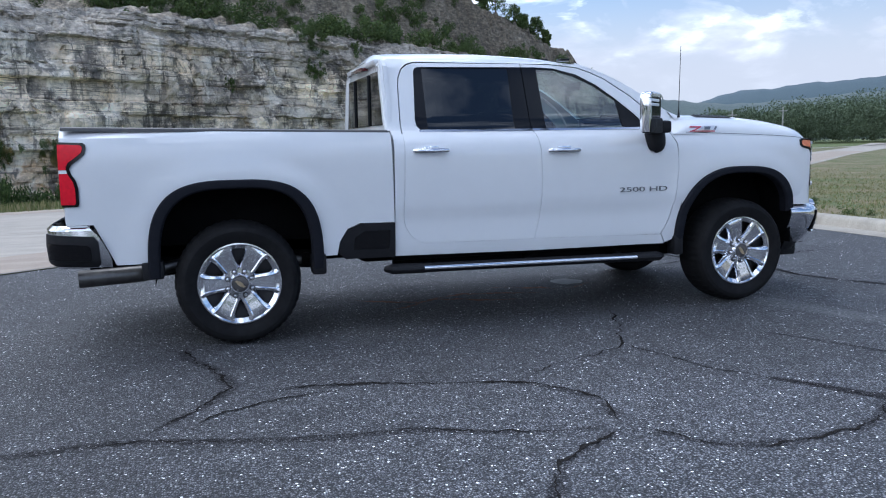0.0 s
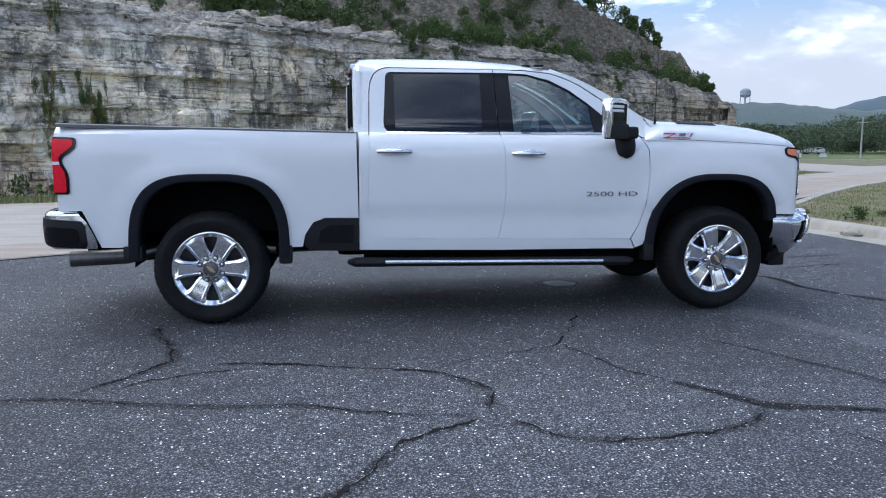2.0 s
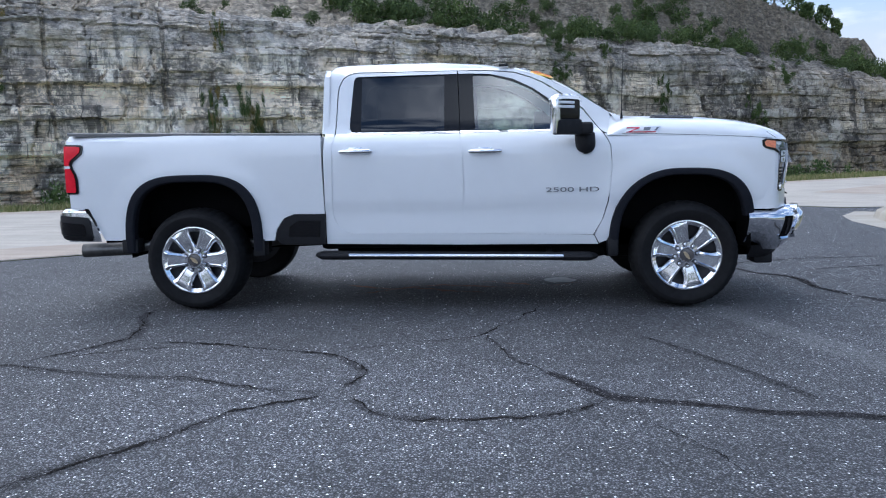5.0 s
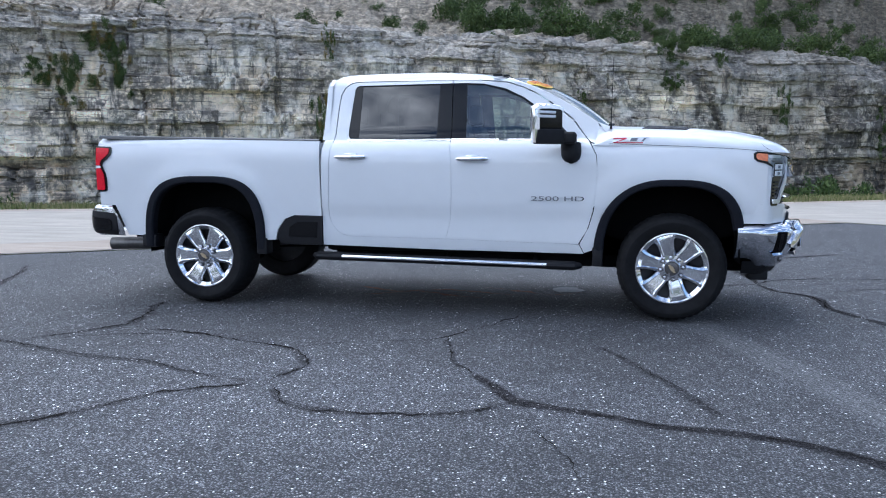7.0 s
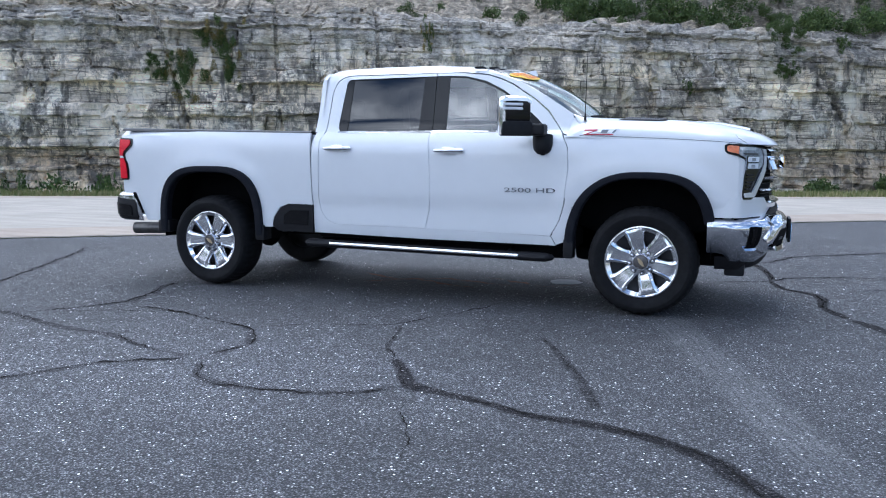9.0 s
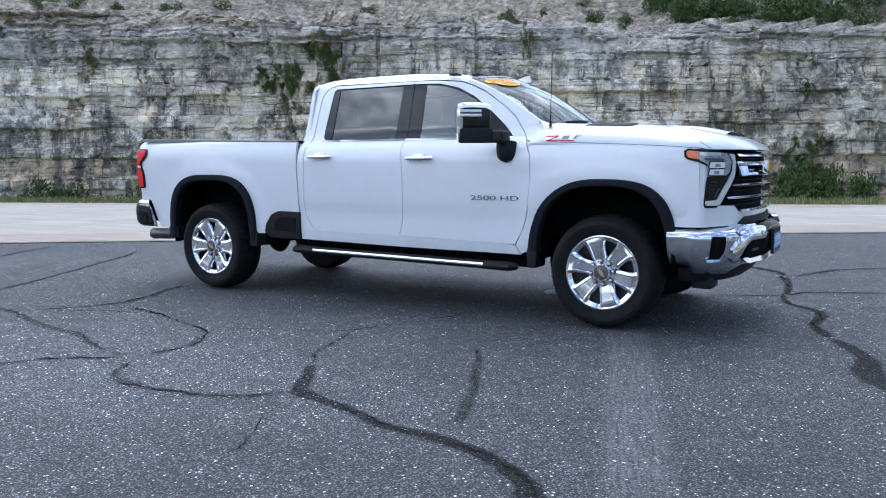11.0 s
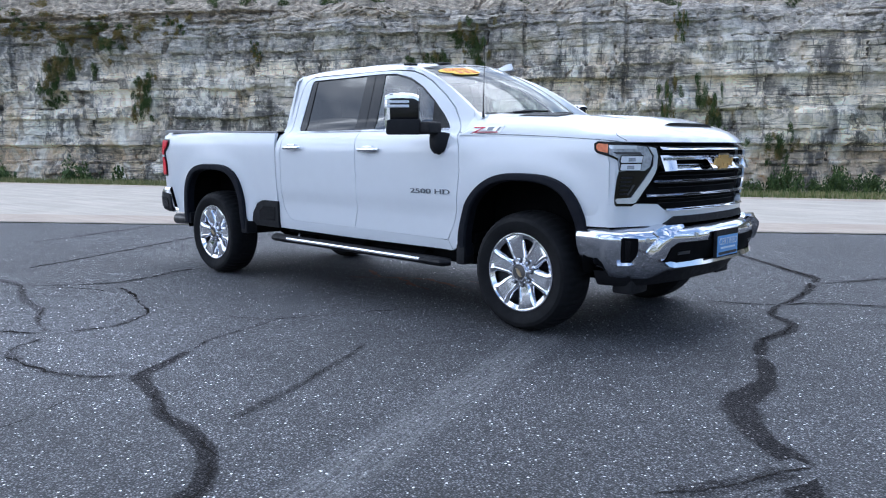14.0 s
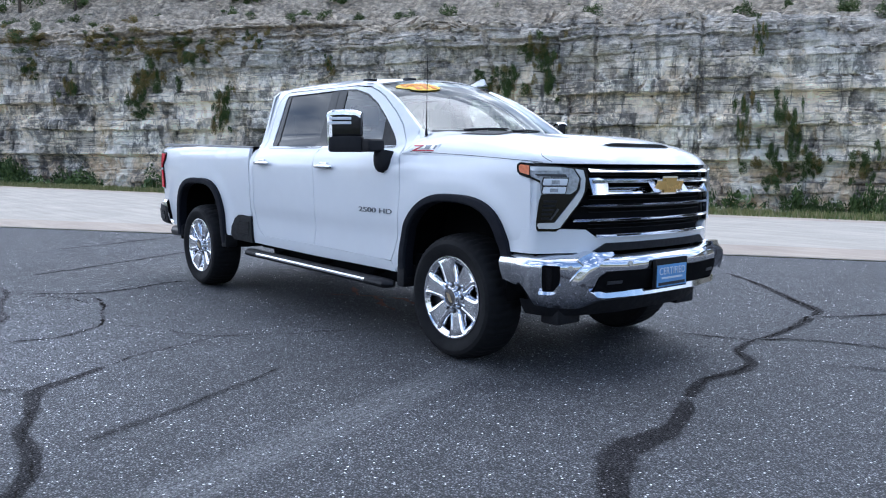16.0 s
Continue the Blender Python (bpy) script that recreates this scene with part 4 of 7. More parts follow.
def face_top(s):
    """Height of the sheer face along the cut."""
    return np.interp(s, [-100, -60, -33, -14, 0, 25, 34, 46, 70], [8.9, 8.9, 8.6, 8.0, 7.5, 7.3, 6.7, 5.4, 4.6])


def cliff_point_z(s, d):
    """Ground height on top of the cut, d metres behind its face: a bench, then a second wall."""
    up = np.interp(s, [-95, -40, -12, 0, 8, 20, 32, 39, 45], [4.8, 4.4, 3.4, 3.6, 4.2, 5.0, 5.0, 4.3, 3.3])
    wide = np.interp(s, [-12, 2, 16], [9.0, 6.0, 2.2])
    return face_top(s) + 0.9 * np.clip(d / 4.5, 0, 1) + up * np.clip((d - 4.5) / wide, 0, 1) ** 0.9 + 0.10 * np.clip(d - 6.7, 0, 12)


FACE = []


def face_d(s, z):
    """How far the rock surface lies behind the line of the cut, at one place of the face."""
    s_face, depth, height = FACE[0]
    c = min(len(s_face) - 1, max(0, int(np.searchsorted(s_face, s))))
    r = min(len(depth) - 1, int(np.searchsorted(height[:, c], z)))
    return float(depth[r, c])


def cliff_mesh():
    rs = np.random.RandomState(11)
    s_face = np.concatenate([np.arange(-98, -52, 0.16), np.arange(-52, 22, 0.075), np.arange(22, 44.61, 0.10)])
    cols = len(s_face)
    u = (s_face + 98) / 142.6
    # thin beds below the ledge, massive ones in the middle, thin ones again at the top
    beds, zb = [], -1.8
    while zb < 9.8:
        pick = [0.22, 0.34, 0.5] if zb < 1.1 else [0.6, 0.9, 1.3] if zb < 5.2 else [0.3, 0.45, 0.7] if zb < 6.8 else [0.12, 0.2, 0.3]
        zb += rs.choice(pick)
        if abs(zb - 1.42) < 0.3:
            zb = 1.42
        beds.append(zb)
    beds = np.array(beds)
    top = face_top(s_face) + 0.35 * fractal(s_face * 0.35, s_face * 0, 71)
    # blocks of each bed stand out or lie back by their own amount
    proud = []
    for k in range(len(beds) + 2):
        cuts = np.cumsum(rs.choice([0.35, 0.8, 1.6, 2.6, 4.0], 260)) - 100
        amount = rs.uniform(-0.20, 0.20, 261) + rs.uniform(-0.16, 0.16)
        proud.append((cuts, amount, rs.uniform(0, 1, 261) * 0.8 + rs.uniform(0, 0.2)))
    V, T = [], []
    for r in range(140):
        f = r / 139.0
        z = -1.8 + f * (top + 1.8)
        calm = np.clip(np.abs(z - 1.42) / 0.6, 0.12, 1)
        zz = z + calm * (0.25 * fractal(s_face * 0.10, z * 0, 5) + 0.10 * fractal(s_face * 0.7, z * 0.5, 6) + 0.04 * fractal(s_face * 2.5, z * 1.5, 7))
        sw = s_face + 0.35 * fractal(s_face * 0.6, z * 1.1, 8) + 0.12 * fractal(s_face * 2.5, z * 3.0, 9)
        bi = np.searchsorted(beds, zz)
        lo = np.where(bi > 0, beds[np.clip(bi - 1, 0, len(beds) - 1)], -1.8)
        # joints open in places and close again
        open_h = np.clip(0.5 + 1.6 * fractal(s_face * 0.30 + bi * 7.3, bi * 3.1, 12), 0, 1)
        joint = np.clip((zz - lo) / 0.06, 0, 1)
        off = np.zeros(cols)
        crackv = np.zeros(cols)
        tone = np.zeros(cols)
        for k in np.unique(bi):
            m = bi == k
            cuts, amount, tones = proud[k]
            j = np.searchsorted(cuts, sw[m])
            off[m] = amount[j]
            tone[m] = tones[j]
            near = np.minimum(np.abs(sw[m] - cuts[np.clip(j - 1, 0, 259)]), np.abs(sw[m] - cuts[np.clip(j, 0, 259)]))
            crackv[m] = (near < 0.05) * (tones[j] > 0.35)
        batter = 0.10 * z - 0.30 * np.clip((z - 1.36) / 0.08, 0, 1) + 0.55 * np.clip((z - 0.86 * top) / (0.14 * top), 0, 1)
        # tall fractures through several beds
        cutv = np.abs(fractal(s_face * 0.22 + 0.04 * z, z * 0.05, 14, 2))
        tall = (cutv < 0.020) * np.clip((z - 1.5) / 0.3, 0, 1)
        d = batter + off * calm + 0.22 * (1 - joint) * open_h + 0.12 * crackv + 0.20 * tall
        d = d + 0.55 * fractal(s_face * 0.14, z * 0.10, 31) + 0.40 * fractal(s_face * 0.55, z * 0.35, 41) + 0.20 * fractal(s_face * 1.9, z * 2.2, 51)
        V.append((s_face, d, z))
        # the ledge is a thin pale bed
        tone = np.where(np.abs(z - 1.40) < 0.09, 1.0, tone * 0.9)
        T.append(tone)
    FACE.append((s_face, np.array([v[1] for v in V]), np.array([v[2] for v in V])))
    last_d = V[-1][1]
    back = np.concatenate([np.linspace(0.1, 4.3, 34), np.linspace(4.37, 7.0, 76), 7.0 + 32 * np.linspace(0.02, 1, 40) ** 1.4])
    for q in back:
        s = -98 + u * (142.6 + 0.40 * min(q, 7.0))
        z = cliff_point_z(s, q + 0.5 * fractal(s * 0.3, s * 0, 63) * min(1, q / 3) + 0.25 * fractal(s * 1.5, s * 0 + q, 64) * min(1, q / 3)) + 0.30 * fractal(s * 0.8, q * 0.8 + s * 0, 61) + 0.4 * fractal(s * 0.22, q * 0.22 + s * 0, 62) * min(1, q / 3) + np.interp(q, [0, 3], [1, 0]) * (top - face_top(s_face))
        # broken ledges: the slope climbs in uneven steps
        h = 0.60 + 0.2 * value_noise(s * 0.05, s * 0, 90)
        lift = z / h + 0.5 * fractal(s * 0.25, q * 0.25 + s * 0, 91)
        fr = lift - np.floor(lift)
        z = z + (np.clip(fr * 3.6 - 1.3, 0, 1) - fr) * h * min(1.0, q / 2.0) + 0.20 * fractal(s * 1.9, q * 1.9 + s * 0, 92)
        V.append((s, last_d * max(0, 1 - q / 4) + q, z))
        T.append(np.clip(0.14 + 0.6 * fractal(s * 1.3, q * 1.3 + s * 0, 81) - 0.8 * (fr < 0.32), 0, 0.9))
    rows = len(V)
    S = np.array([v[0] for v in V]); D = np.array([v[1] for v in V]); Z = np.array([v[2] + 0 * v[0] for v in V])
    X = CLIFF_AT.x + S * CLIFF_DIR.x + D * CLIFF_BACK.x
    Y = CLIFF_AT.y + S * CLIFF_DIR.y + D * CLIFF_BACK.y
    # the end of the cut: the last column drops to the ground
    ex = X[:, -1] + 0.6 * rs.uniform(0, 1, rows)
    ey = Y[:, -1] + 0.3 * rs.uniform(-1, 1, rows)
    co = np.stack([X, Y, Z], -1)
    end = []
    for k in range(1, 13):
        end.append(np.stack([ex + 0.25 * rs.uniform(-1, 1, rows), ey, Z[:, -1] * (1 - k / 12.0) - 0.3 * k / 12.0], -1)[:, None, :])
    co = np.concatenate([co] + end, 1)
    n = co.shape[1]
    idx = np.arange(rows * n).reshape(rows, n)
    quads = np.stack([idx[:-1, :-1], idx[:-1, 1:], idx[1:, 1:], idx[1:, :-1]], -1).reshape(-1, 4)
    me = bpy.data.meshes.new("rock_cut")
    me.vertices.add(rows * n)
    me.vertices.foreach_set("co", co.reshape(-1).astype(np.float32))
    me.loops.add(quads.size)
    me.loops.foreach_set("vertex_index", quads.reshape(-1).astype(np.int32))
    me.polygons.add(len(quads))
    me.polygons.foreach_set("loop_start", (np.arange(len(quads)) * 4).astype(np.int32))
    me.update(calc_edges=True)
    tn = np.concatenate([np.array(T), np.repeat(np.array(T)[:, -1:], n - len(s_face), 1)], 1)
    me.attributes.new("tone", "FLOAT", "POINT").data.foreach_set("value", tn.reshape(-1).astype(np.float32))
    me.shade_flat()
    me.materials.append(M_ROCK)
    return me


cliff = new("rock_cut", cliff_mesh())
tagged(cliff, "tall grey and tan layered limestone rock cut with dark stains", "cliff", kind="structure")


# ---- plants ----
def leaf_cloud(rng, blobs, count, size, flat_z=1.0, reach=1.08):
    """Small leaf faces spread through some overlapping lobes (x, y, z, radius)."""
    verts, faces = [], []
    weights = [b[3] ** 2 for b in blobs]
    for _ in range(count):
        bx, by, bz, br = rng.choices(blobs, weights)[0]
        v = Vector((rng.gauss(0, 1), rng.gauss(0, 1), rng.gauss(0, 1))).normalized() * br * rng.uniform(0.55, reach)
        c = Vector((bx, by, bz)) + Vector((v.x, v.y, v.z * flat_z))
        a = Vector((rng.gauss(0, 1), rng.gauss(0, 1), rng.gauss(0, 1))).normalized()
        b = a.orthogonal().normalized()
        b.rotate(Matrix.Rotation(rng.uniform(0, 6.3), 3, a))
        t = a.cross(b)
        s = size * rng.uniform(0.6, 1.3)
        i = len(verts)
        verts += [c - b * s, c + t * s * 0.45, c + b * s, c - t * s * 0.45 + a * s * 0.2]
        faces.append((i, i + 1, i + 2, i + 3))
    return verts, faces


def leaf_mesh(name, verts, faces, material):
    me = bpy.data.meshes.new(name)
    me.from_pydata(verts, [], faces)
    me.materials.append(material)
    return me


plant_rng = random.Random(21)


def shrub_meshes(kind, n, material, count, size):
    out = []
    for _ in range(n):
        blobs = []
        for _ in range(9):
            a, r = plant_rng.uniform(0, 6.3), plant_rng.uniform(0, 0.55)
            blobs.append((r * math.cos(a), r * math.sin(a), plant_rng.uniform(0.15, 0.95), plant_rng.uniform(0.18, 0.36)))
        out.append(leaf_mesh(kind, *leaf_cloud(plant_rng, blobs, count, size), material))
    return out


SHRUBS = shrub_meshes("shrub", 5, M_LEAF, 750, 0.065)
WEEDS = shrub_meshes("weed", 5, M_LEAF, 330, 0.085)
VINES = shrub_meshes("vine_patch", 4, M_VINE, 700, 0.06)


def shrub(at, width, height, mesh_list=SHRUBS, name="shrub", label="dense green shrub growing on the rock", group="shrubs on the rock cut"):
    ob = new(name, plant_rng.choice(mesh_list))
    ob.matrix_basis = Matrix.LocRotScale(at, Euler((0, 0, plant_rng.uniform(0, 6.3))), (width / 1.5, width / 1.5, height / 1.1))
    return tagged(ob, label, "shrub", group)


# shrubs on the broken slope above the face
for k in range(150):
    s = plant_rng.uniform(-75, 44.5)
    q = plant_rng.choice((plant_rng.uniform(1.0, 4.6), plant_rng.uniform(1.0, 4.6), plant_rng.uniform(7.0, 10.0))) if s > 0 else plant_rng.uniform(1.0, 14)
    z = float(cliff_point_z(np.array(s), np.array(q)))
    w = plant_rng.uniform(0.8, 2.4) if s > 4 else plant_rng.uniform(0.4, 1.3)
    shrub(at_cliff(s, q + 0.4, z - 0.25), w, w * plant_rng.uniform(0.5, 0.95))
# dense scrub on the steps above the far half of the cut
for k in range(210):
    s, q = plant_rng.uniform(2, 44.5), plant_rng.choice((plant_rng.uniform(2.0, 5.0), plant_rng.uniform(4.6, 6.8), plant_rng.uniform(4.6, 6.8), plant_rng.uniform(7.0, 9.0)))
    if noise.noise(Vector((s * 0.09, q * 0.25, 5))) < -0.12:
        continue
    w = plant_rng.uniform(0.6, 1.9)
    shrub(at_cliff(s, q - 0.35, float(cliff_point_z(np.array(s), np.array(q))) - 0.25), w, w * plant_rng.uniform(0.6, 1.0))
# a denser belt along the ledge of the right-hand part
for k in range(12):
    s = 3 + k * 3.4 + plant_rng.uniform(-0.6, 0.6)
    q = plant_rng.uniform(1.2, 5.5)
    w = plant_rng.uniform(1.0, 2.2)
    shrub(at_cliff(s, q, float(cliff_point_z(np.array(s), np.array(q))) - 0.3), w, w * 0.75)
# vines on the face and weeds at its foot: too many to count, so each kind is one mesh
def grow(store, at, width, height, mesh_list):
    """Adds one clump of leaves to a joined mesh."""
    me = plant_rng.choice(mesh_list)
    m = Matrix.LocRotScale(at, Euler((0, 0, plant_rng.uniform(0, 6.3))), (width / 1.5, width / 1.5, height / 1.1))
    co = np.empty(len(me.vertices) * 3)
    me.vertices.foreach_get("co", co)
    co = co.reshape(-1, 3) @ np.array(m.to_3x3()).T + np.array(m.translation)
    store.append(co)


def joined(name, store, material, label):
    co = np.concatenate(store)
    n = len(co) // 4
    me = bpy.data.meshes.new(name)
    me.vertices.add(len(co))
    me.vertices.foreach_set("co", co.reshape(-1).astype(np.float32))
    me.loops.add(len(co))
    me.loops.foreach_set("vertex_index", np.arange(len(co), dtype=np.int32))
    me.polygons.add(n)
    me.polygons.foreach_set("loop_start", (np.arange(n) * 4).astype(np.int32))
    me.update(calc_edges=True)
    me.materials.append(material)
    return tagged(new(name, me), label, "plants", kind="stuff")


green_vines, red_vines, weeds = [], [], []
# along the cut, height, width, tall
west_vines = [(-36.3, 7.7, 3.2, 1.2), (-37.3, 5.8, 1.5, 3.0), (-35.0, 6.9, 1.6, 1.6), (-33.4, 7.3, 1.6, 1.2), (-32.4, 3.6, 1.0, 1.8), (-32.1, 4.7, 0.8, 1.4), (-43.2, 5.3, 0.9, 1.8), (-46.2, 6.5, 1.0, 1.0), (-39.5, 7.6, 1.6, 1.0), (-38.0, 4.2, 1.0, 1.6), (-26.1, 6.1, 0.6, 0.8), (-15.2, 6.3, 1.3, 2.0), (-16.6, 4.8, 1.6, 1.8), (-14.6, 5.2, 0.9, 1.6), (-17.6, 5.0, 1.0, 1.2)]
east_vines = [(-5.3, 6.6, 0.5, 1.4), (-5.7, 3.2, 0.6, 2.6), (-4.0, 2.6, 0.9, 3.0), (-4.4, 0.9, 1.4, 1.8), (-3.0, 1.4, 1.0, 1.4), (-1.0, 1.0, 0.9, 1.6), (4.5, 1.1, 1.1, 2.0), (7.9, 0.8, 1.4, 1.8), (13.4, 5.4, 0.9, 1.0), (13.6, 7.4, 1.6, 1.4), (20.8, 4.2, 0.8, 2.0), (16.6, 7.0, 0.7, 0.9), (28.0, 2.6, 1.2, 2.2), (31.3, 5.7, 1.2, 1.2), (33.4, 7.7, 1.2, 1.2), (8.0, 4.6, 0.4, 0.6), (-30.9, 7.6, 1.0, 1.0), (-47.0, 8.4, 2.4, 1.4), (-41.0, 8.3, 2.0, 1.2)]
for s, z, w, h in west_vines + east_vines:
    for k in range(20):
        ds, dz = plant_rng.gauss(0, w * 0.36), plant_rng.gauss(0, h * 0.30)
        red = plant_rng.random() < (0.8 if s < -20 and z + dz > 6.6 else 0.4 if s < 0 else 0.0)
        grow(red_vines if red else green_vines, at_cliff(s + ds, face_d(s + ds, z + dz) - plant_rng.uniform(0.05, 0.22), z + dz - h * 0.12), w * plant_rng.uniform(0.22, 0.5), h * plant_rng.uniform(0.18, 0.4), VINES if red else SHRUBS)
for k in range(500):
    s = plant_rng.uniform(-75, 33)
    if plant_rng.random() < 0.5 and -14 < s < 8:
        continue
    w = plant_rng.uniform(0.8, 2.4)
    d = -0.3 - 5.0 * plant_rng.random() ** 1.6
    tall = plant_rng.uniform(0.6, 2.2) * (1.0 if noise.noise(Vector((s * 0.16, 3.3, 0))) > 0.02 else 0.45)
    grow(weeds, at_cliff(s, d, ditch_z(s, d) - 0.15), w, tall, WEEDS)
# tall bushes standing in the ditch
for s, w, h in [(7.4, 2.4, 2.6), (8.8, 2.0, 2.2), (-3.1, 1.4, 2.0), (-1.2, 1.5, 2.2), (1.3, 1.6, 2.4), (0.2, 1.4, 1.5), (-27.3, 2.2, 1.9), (-26.0, 1.6, 1.3), (-52.0, 2.6, 3.2), (-49.5, 2.2, 3.4), (-46.5, 2.4, 2.6), (-44.6, 2.0, 2.2), (14.5, 1.8, 1.6), (18.0, 2.0, 1.7)]:
    for k in range(5):
        d = -1.4 - plant_rng.random() * 1.2
        grow(weeds, at_cliff(s + plant_rng.gauss(0, w * 0.3), d, ditch_z(s, d) - 0.1), w * plant_rng.uniform(0.6, 1.0), h * plant_rng.uniform(0.6, 1.05), SHRUBS)
joined("vines", green_vines, M_LEAF, "green creepers and shrubs hanging on the rock face")
joined("vines", red_vines, M_VINE, "rust-red and olive creepers hanging on the rock face")
joined("weeds", weeds, M_LEAF, "tall green weeds at the foot of the rock")


def tree(at, height, spread, group, label, leaves=2200, leaf=0.12):
    """A tapered trunk with limbs and an uneven crown, standing at a point."""
    t = thing("tree", at, label, "tree", group)
    bm = tube([(0, 0, -0.3), (0.05 * height * 0.2, 0, height * 0.25), (0.02, 0.06 * height * 0.3, height * 0.6), (0.03, 0.02, height * 0.9)], [0.035 * height, 0.028 * height, 0.016 * height, 0.004 * height], 8)
    blobs = []
    for k in range(14):
        a, f = plant_rng.uniform(0, 6.3), plant_rng.uniform(0.12, 1.0)
        r = spread * (1.05 - 0.7 * f) * plant_rng.uniform(0.4, 1.0)
        c = (r * math.cos(a), r * math.sin(a), height * f)
        blobs.append((*c, spread * plant_rng.uniform(0.25, 0.45)))
        bm = tube([(0.02, 0.02, height * f * 0.75), (c[0] * 0.5, c[1] * 0.5, height * f * 0.92), c], [0.010 * height, 0.006 * height, 0.002 * height], 6, bm)
    own = part("trunk", bm, M_BARK, None)
    own.parent = t
    crown = new("crown", leaf_mesh("crown", *leaf_cloud(plant_rng, blobs, leaves, leaf), M_LEAF))
    crown.parent = t
    return t


for s, q, h in [(44.2, 7.0, 1.3), (43.0, 7.2, 1.9), (41.6, 7.4, 1.6), (40.2, 7.1, 2.0), (37.8, 7.3, 2.4), (36.4, 7.6, 1.5), (33.0, 7.5, 2.2), (31.0, 8.0, 2.6), (28.0, 7.6, 2.0), (43.6, 1.6, 1.1), (44.6, 2.2, 1.4), (-38, 11, 3.6), (-46, 9, 4.0), (-52, 12, 3.8), (-34, 13, 2.6), (-61, 9, 4.2), (-41, 8, 3.2), (-49, 7, 3.0), (-55, 8, 3.6), (-58, 11, 3.8), (-43.5, 12, 3.8), (-36, 8, 2.4), (-31, 10, 2.4), (-65, 8, 3.8), (-29, 7, 1.8)]:
    tree(at_cliff(s, q, float(cliff_point_z(np.array(s), np.array(q))) - 0.2), h, h * 0.5, "trees on the rock cut", "small bushy green tree on top of the rock", 1500, 0.11)


def blades(name, spots, h, material, label, spread=0.10, per=5):
    verts, faces = [], []
    for x, y, z in spots:
        for _ in range(per):
            bx, by = x + plant_rng.gauss(0, spread), y + plant_rng.gauss(0, spread)
            a, hh = plant_rng.uniform(0, 6.3), h * plant_rng.uniform(0.4, 1.2)
            w, lean = 0.012 + 0.02 * hh, 0.5 * hh
            dx, dy = math.cos(a), math.sin(a)
            i = len(verts)
            verts += [(bx - dy * w, by + dx * w, z), (bx + dy * w, by - dx * w, z), (bx + dx * lean * plant_rng.random(), by + dy * lean * plant_rng.random(), z + hh)]
            faces.append((i, i + 1, i + 2))
    ob = new(name, leaf_mesh(name, verts, faces, material))
    return tagged(ob, label, "grass", kind="stuff")


# verge between the road and the rock
verge_spots = []
for k in range(9000):
    s = plant_rng.uniform(-75, 29)
    d = float(np.interp(s, EDGE_S, EDGE_D)) + 0.1 + 3.0 * plant_rng.random()
    p = at_cliff(s, d, ditch_z(s, d))
    verge_spots.append(tuple(p))
blades("verge_grass", verge_spots, 0.17, M_BLADE, "green and straw-coloured grass verge below the rock", 0.25, 6)
island_spots = [(9.35 + abs(plant_rng.gauss(0, 1)) * 7, plant_rng.uniform(-6, 22), 0.12) for k in range(9000)]
island_spots = [p for p in island_spots if p[1] < np.interp(p[0], [8.9, 9.8, 10.9, 13.3, 17.5, 21.7, 28], [6.2, 8.5, 9.5, 12.3, 16.7, 20.4, 25.7])]
blades("island_grass", island_spots, 0.055, M_BLADE, "short dry grass on the kerbed island", 0.12, 5)

low = shrub(Vector((9.75, 6.05, 0.08)), 0.50, 0.30, name="low_bush", label="low rounded dark green bush on the dry grass", group="bushes on the island")
shrub(Vector((10.7, 6.6, 0.1)), 0.34, 0.14, name="low_bush", label="low rounded dark green bush on the dry grass", group="bushes on the island")


# woods beyond the fields, and the woods behind the lot
def woods(name, spots, label, leaf=0.55, per=240):
    verts, faces = [], []
    for x, y, h in spots:
        blobs = [(x + plant_rng.gauss(0, h * 0.28), y + plant_rng.gauss(0, h * 0.28), h * plant_rng.uniform(0.2, 0.82), h * plant_rng.uniform(0.14, 0.27)) for _ in range(8)]
        v, f = leaf_cloud(plant_rng, blobs, per, leaf, 1.0, 0.95)
        o = len(verts)
        verts += v
        faces += [tuple(i + o for i in q) for q in f]
    ob = new(name, leaf_mesh(name, verts, faces, M_FARLEAF))
    return tagged(ob, label, "woods", kind="stuff")


far_spots = []
for k in range(620):
    az = radians(plant_rng.uniform(34, 68))
    r = plant_rng.uniform(185, 300)
    tall = float(np.interp(math.degrees(az), [36, 44, 50, 57, 68], [15.5, 14, 11, 8.6, 7.5]))
    far_spots.append((r * math.cos(az), r * math.sin(az), tall * plant_rng.uniform(0.62, 1.05) * (0.55 + 0.0018 * r)))
woods("woods", far_spots, "dark green belt of woods beyond the fields", 0.27, 800)
# unseen woods, inferred from window reflections; made tall to cut low sky light
back_spots = []
for k in range(150):
    az = radians(plant_rng.uniform(185, 385))
    r = plant_rng.uniform(80, 140)
    back_spots.append((r * math.cos(az), r * math.sin(az), plant_rng.uniform(9, 15)))
woods("woods", back_spots, "dark green belt of woods across the fields", 0.8, 120)


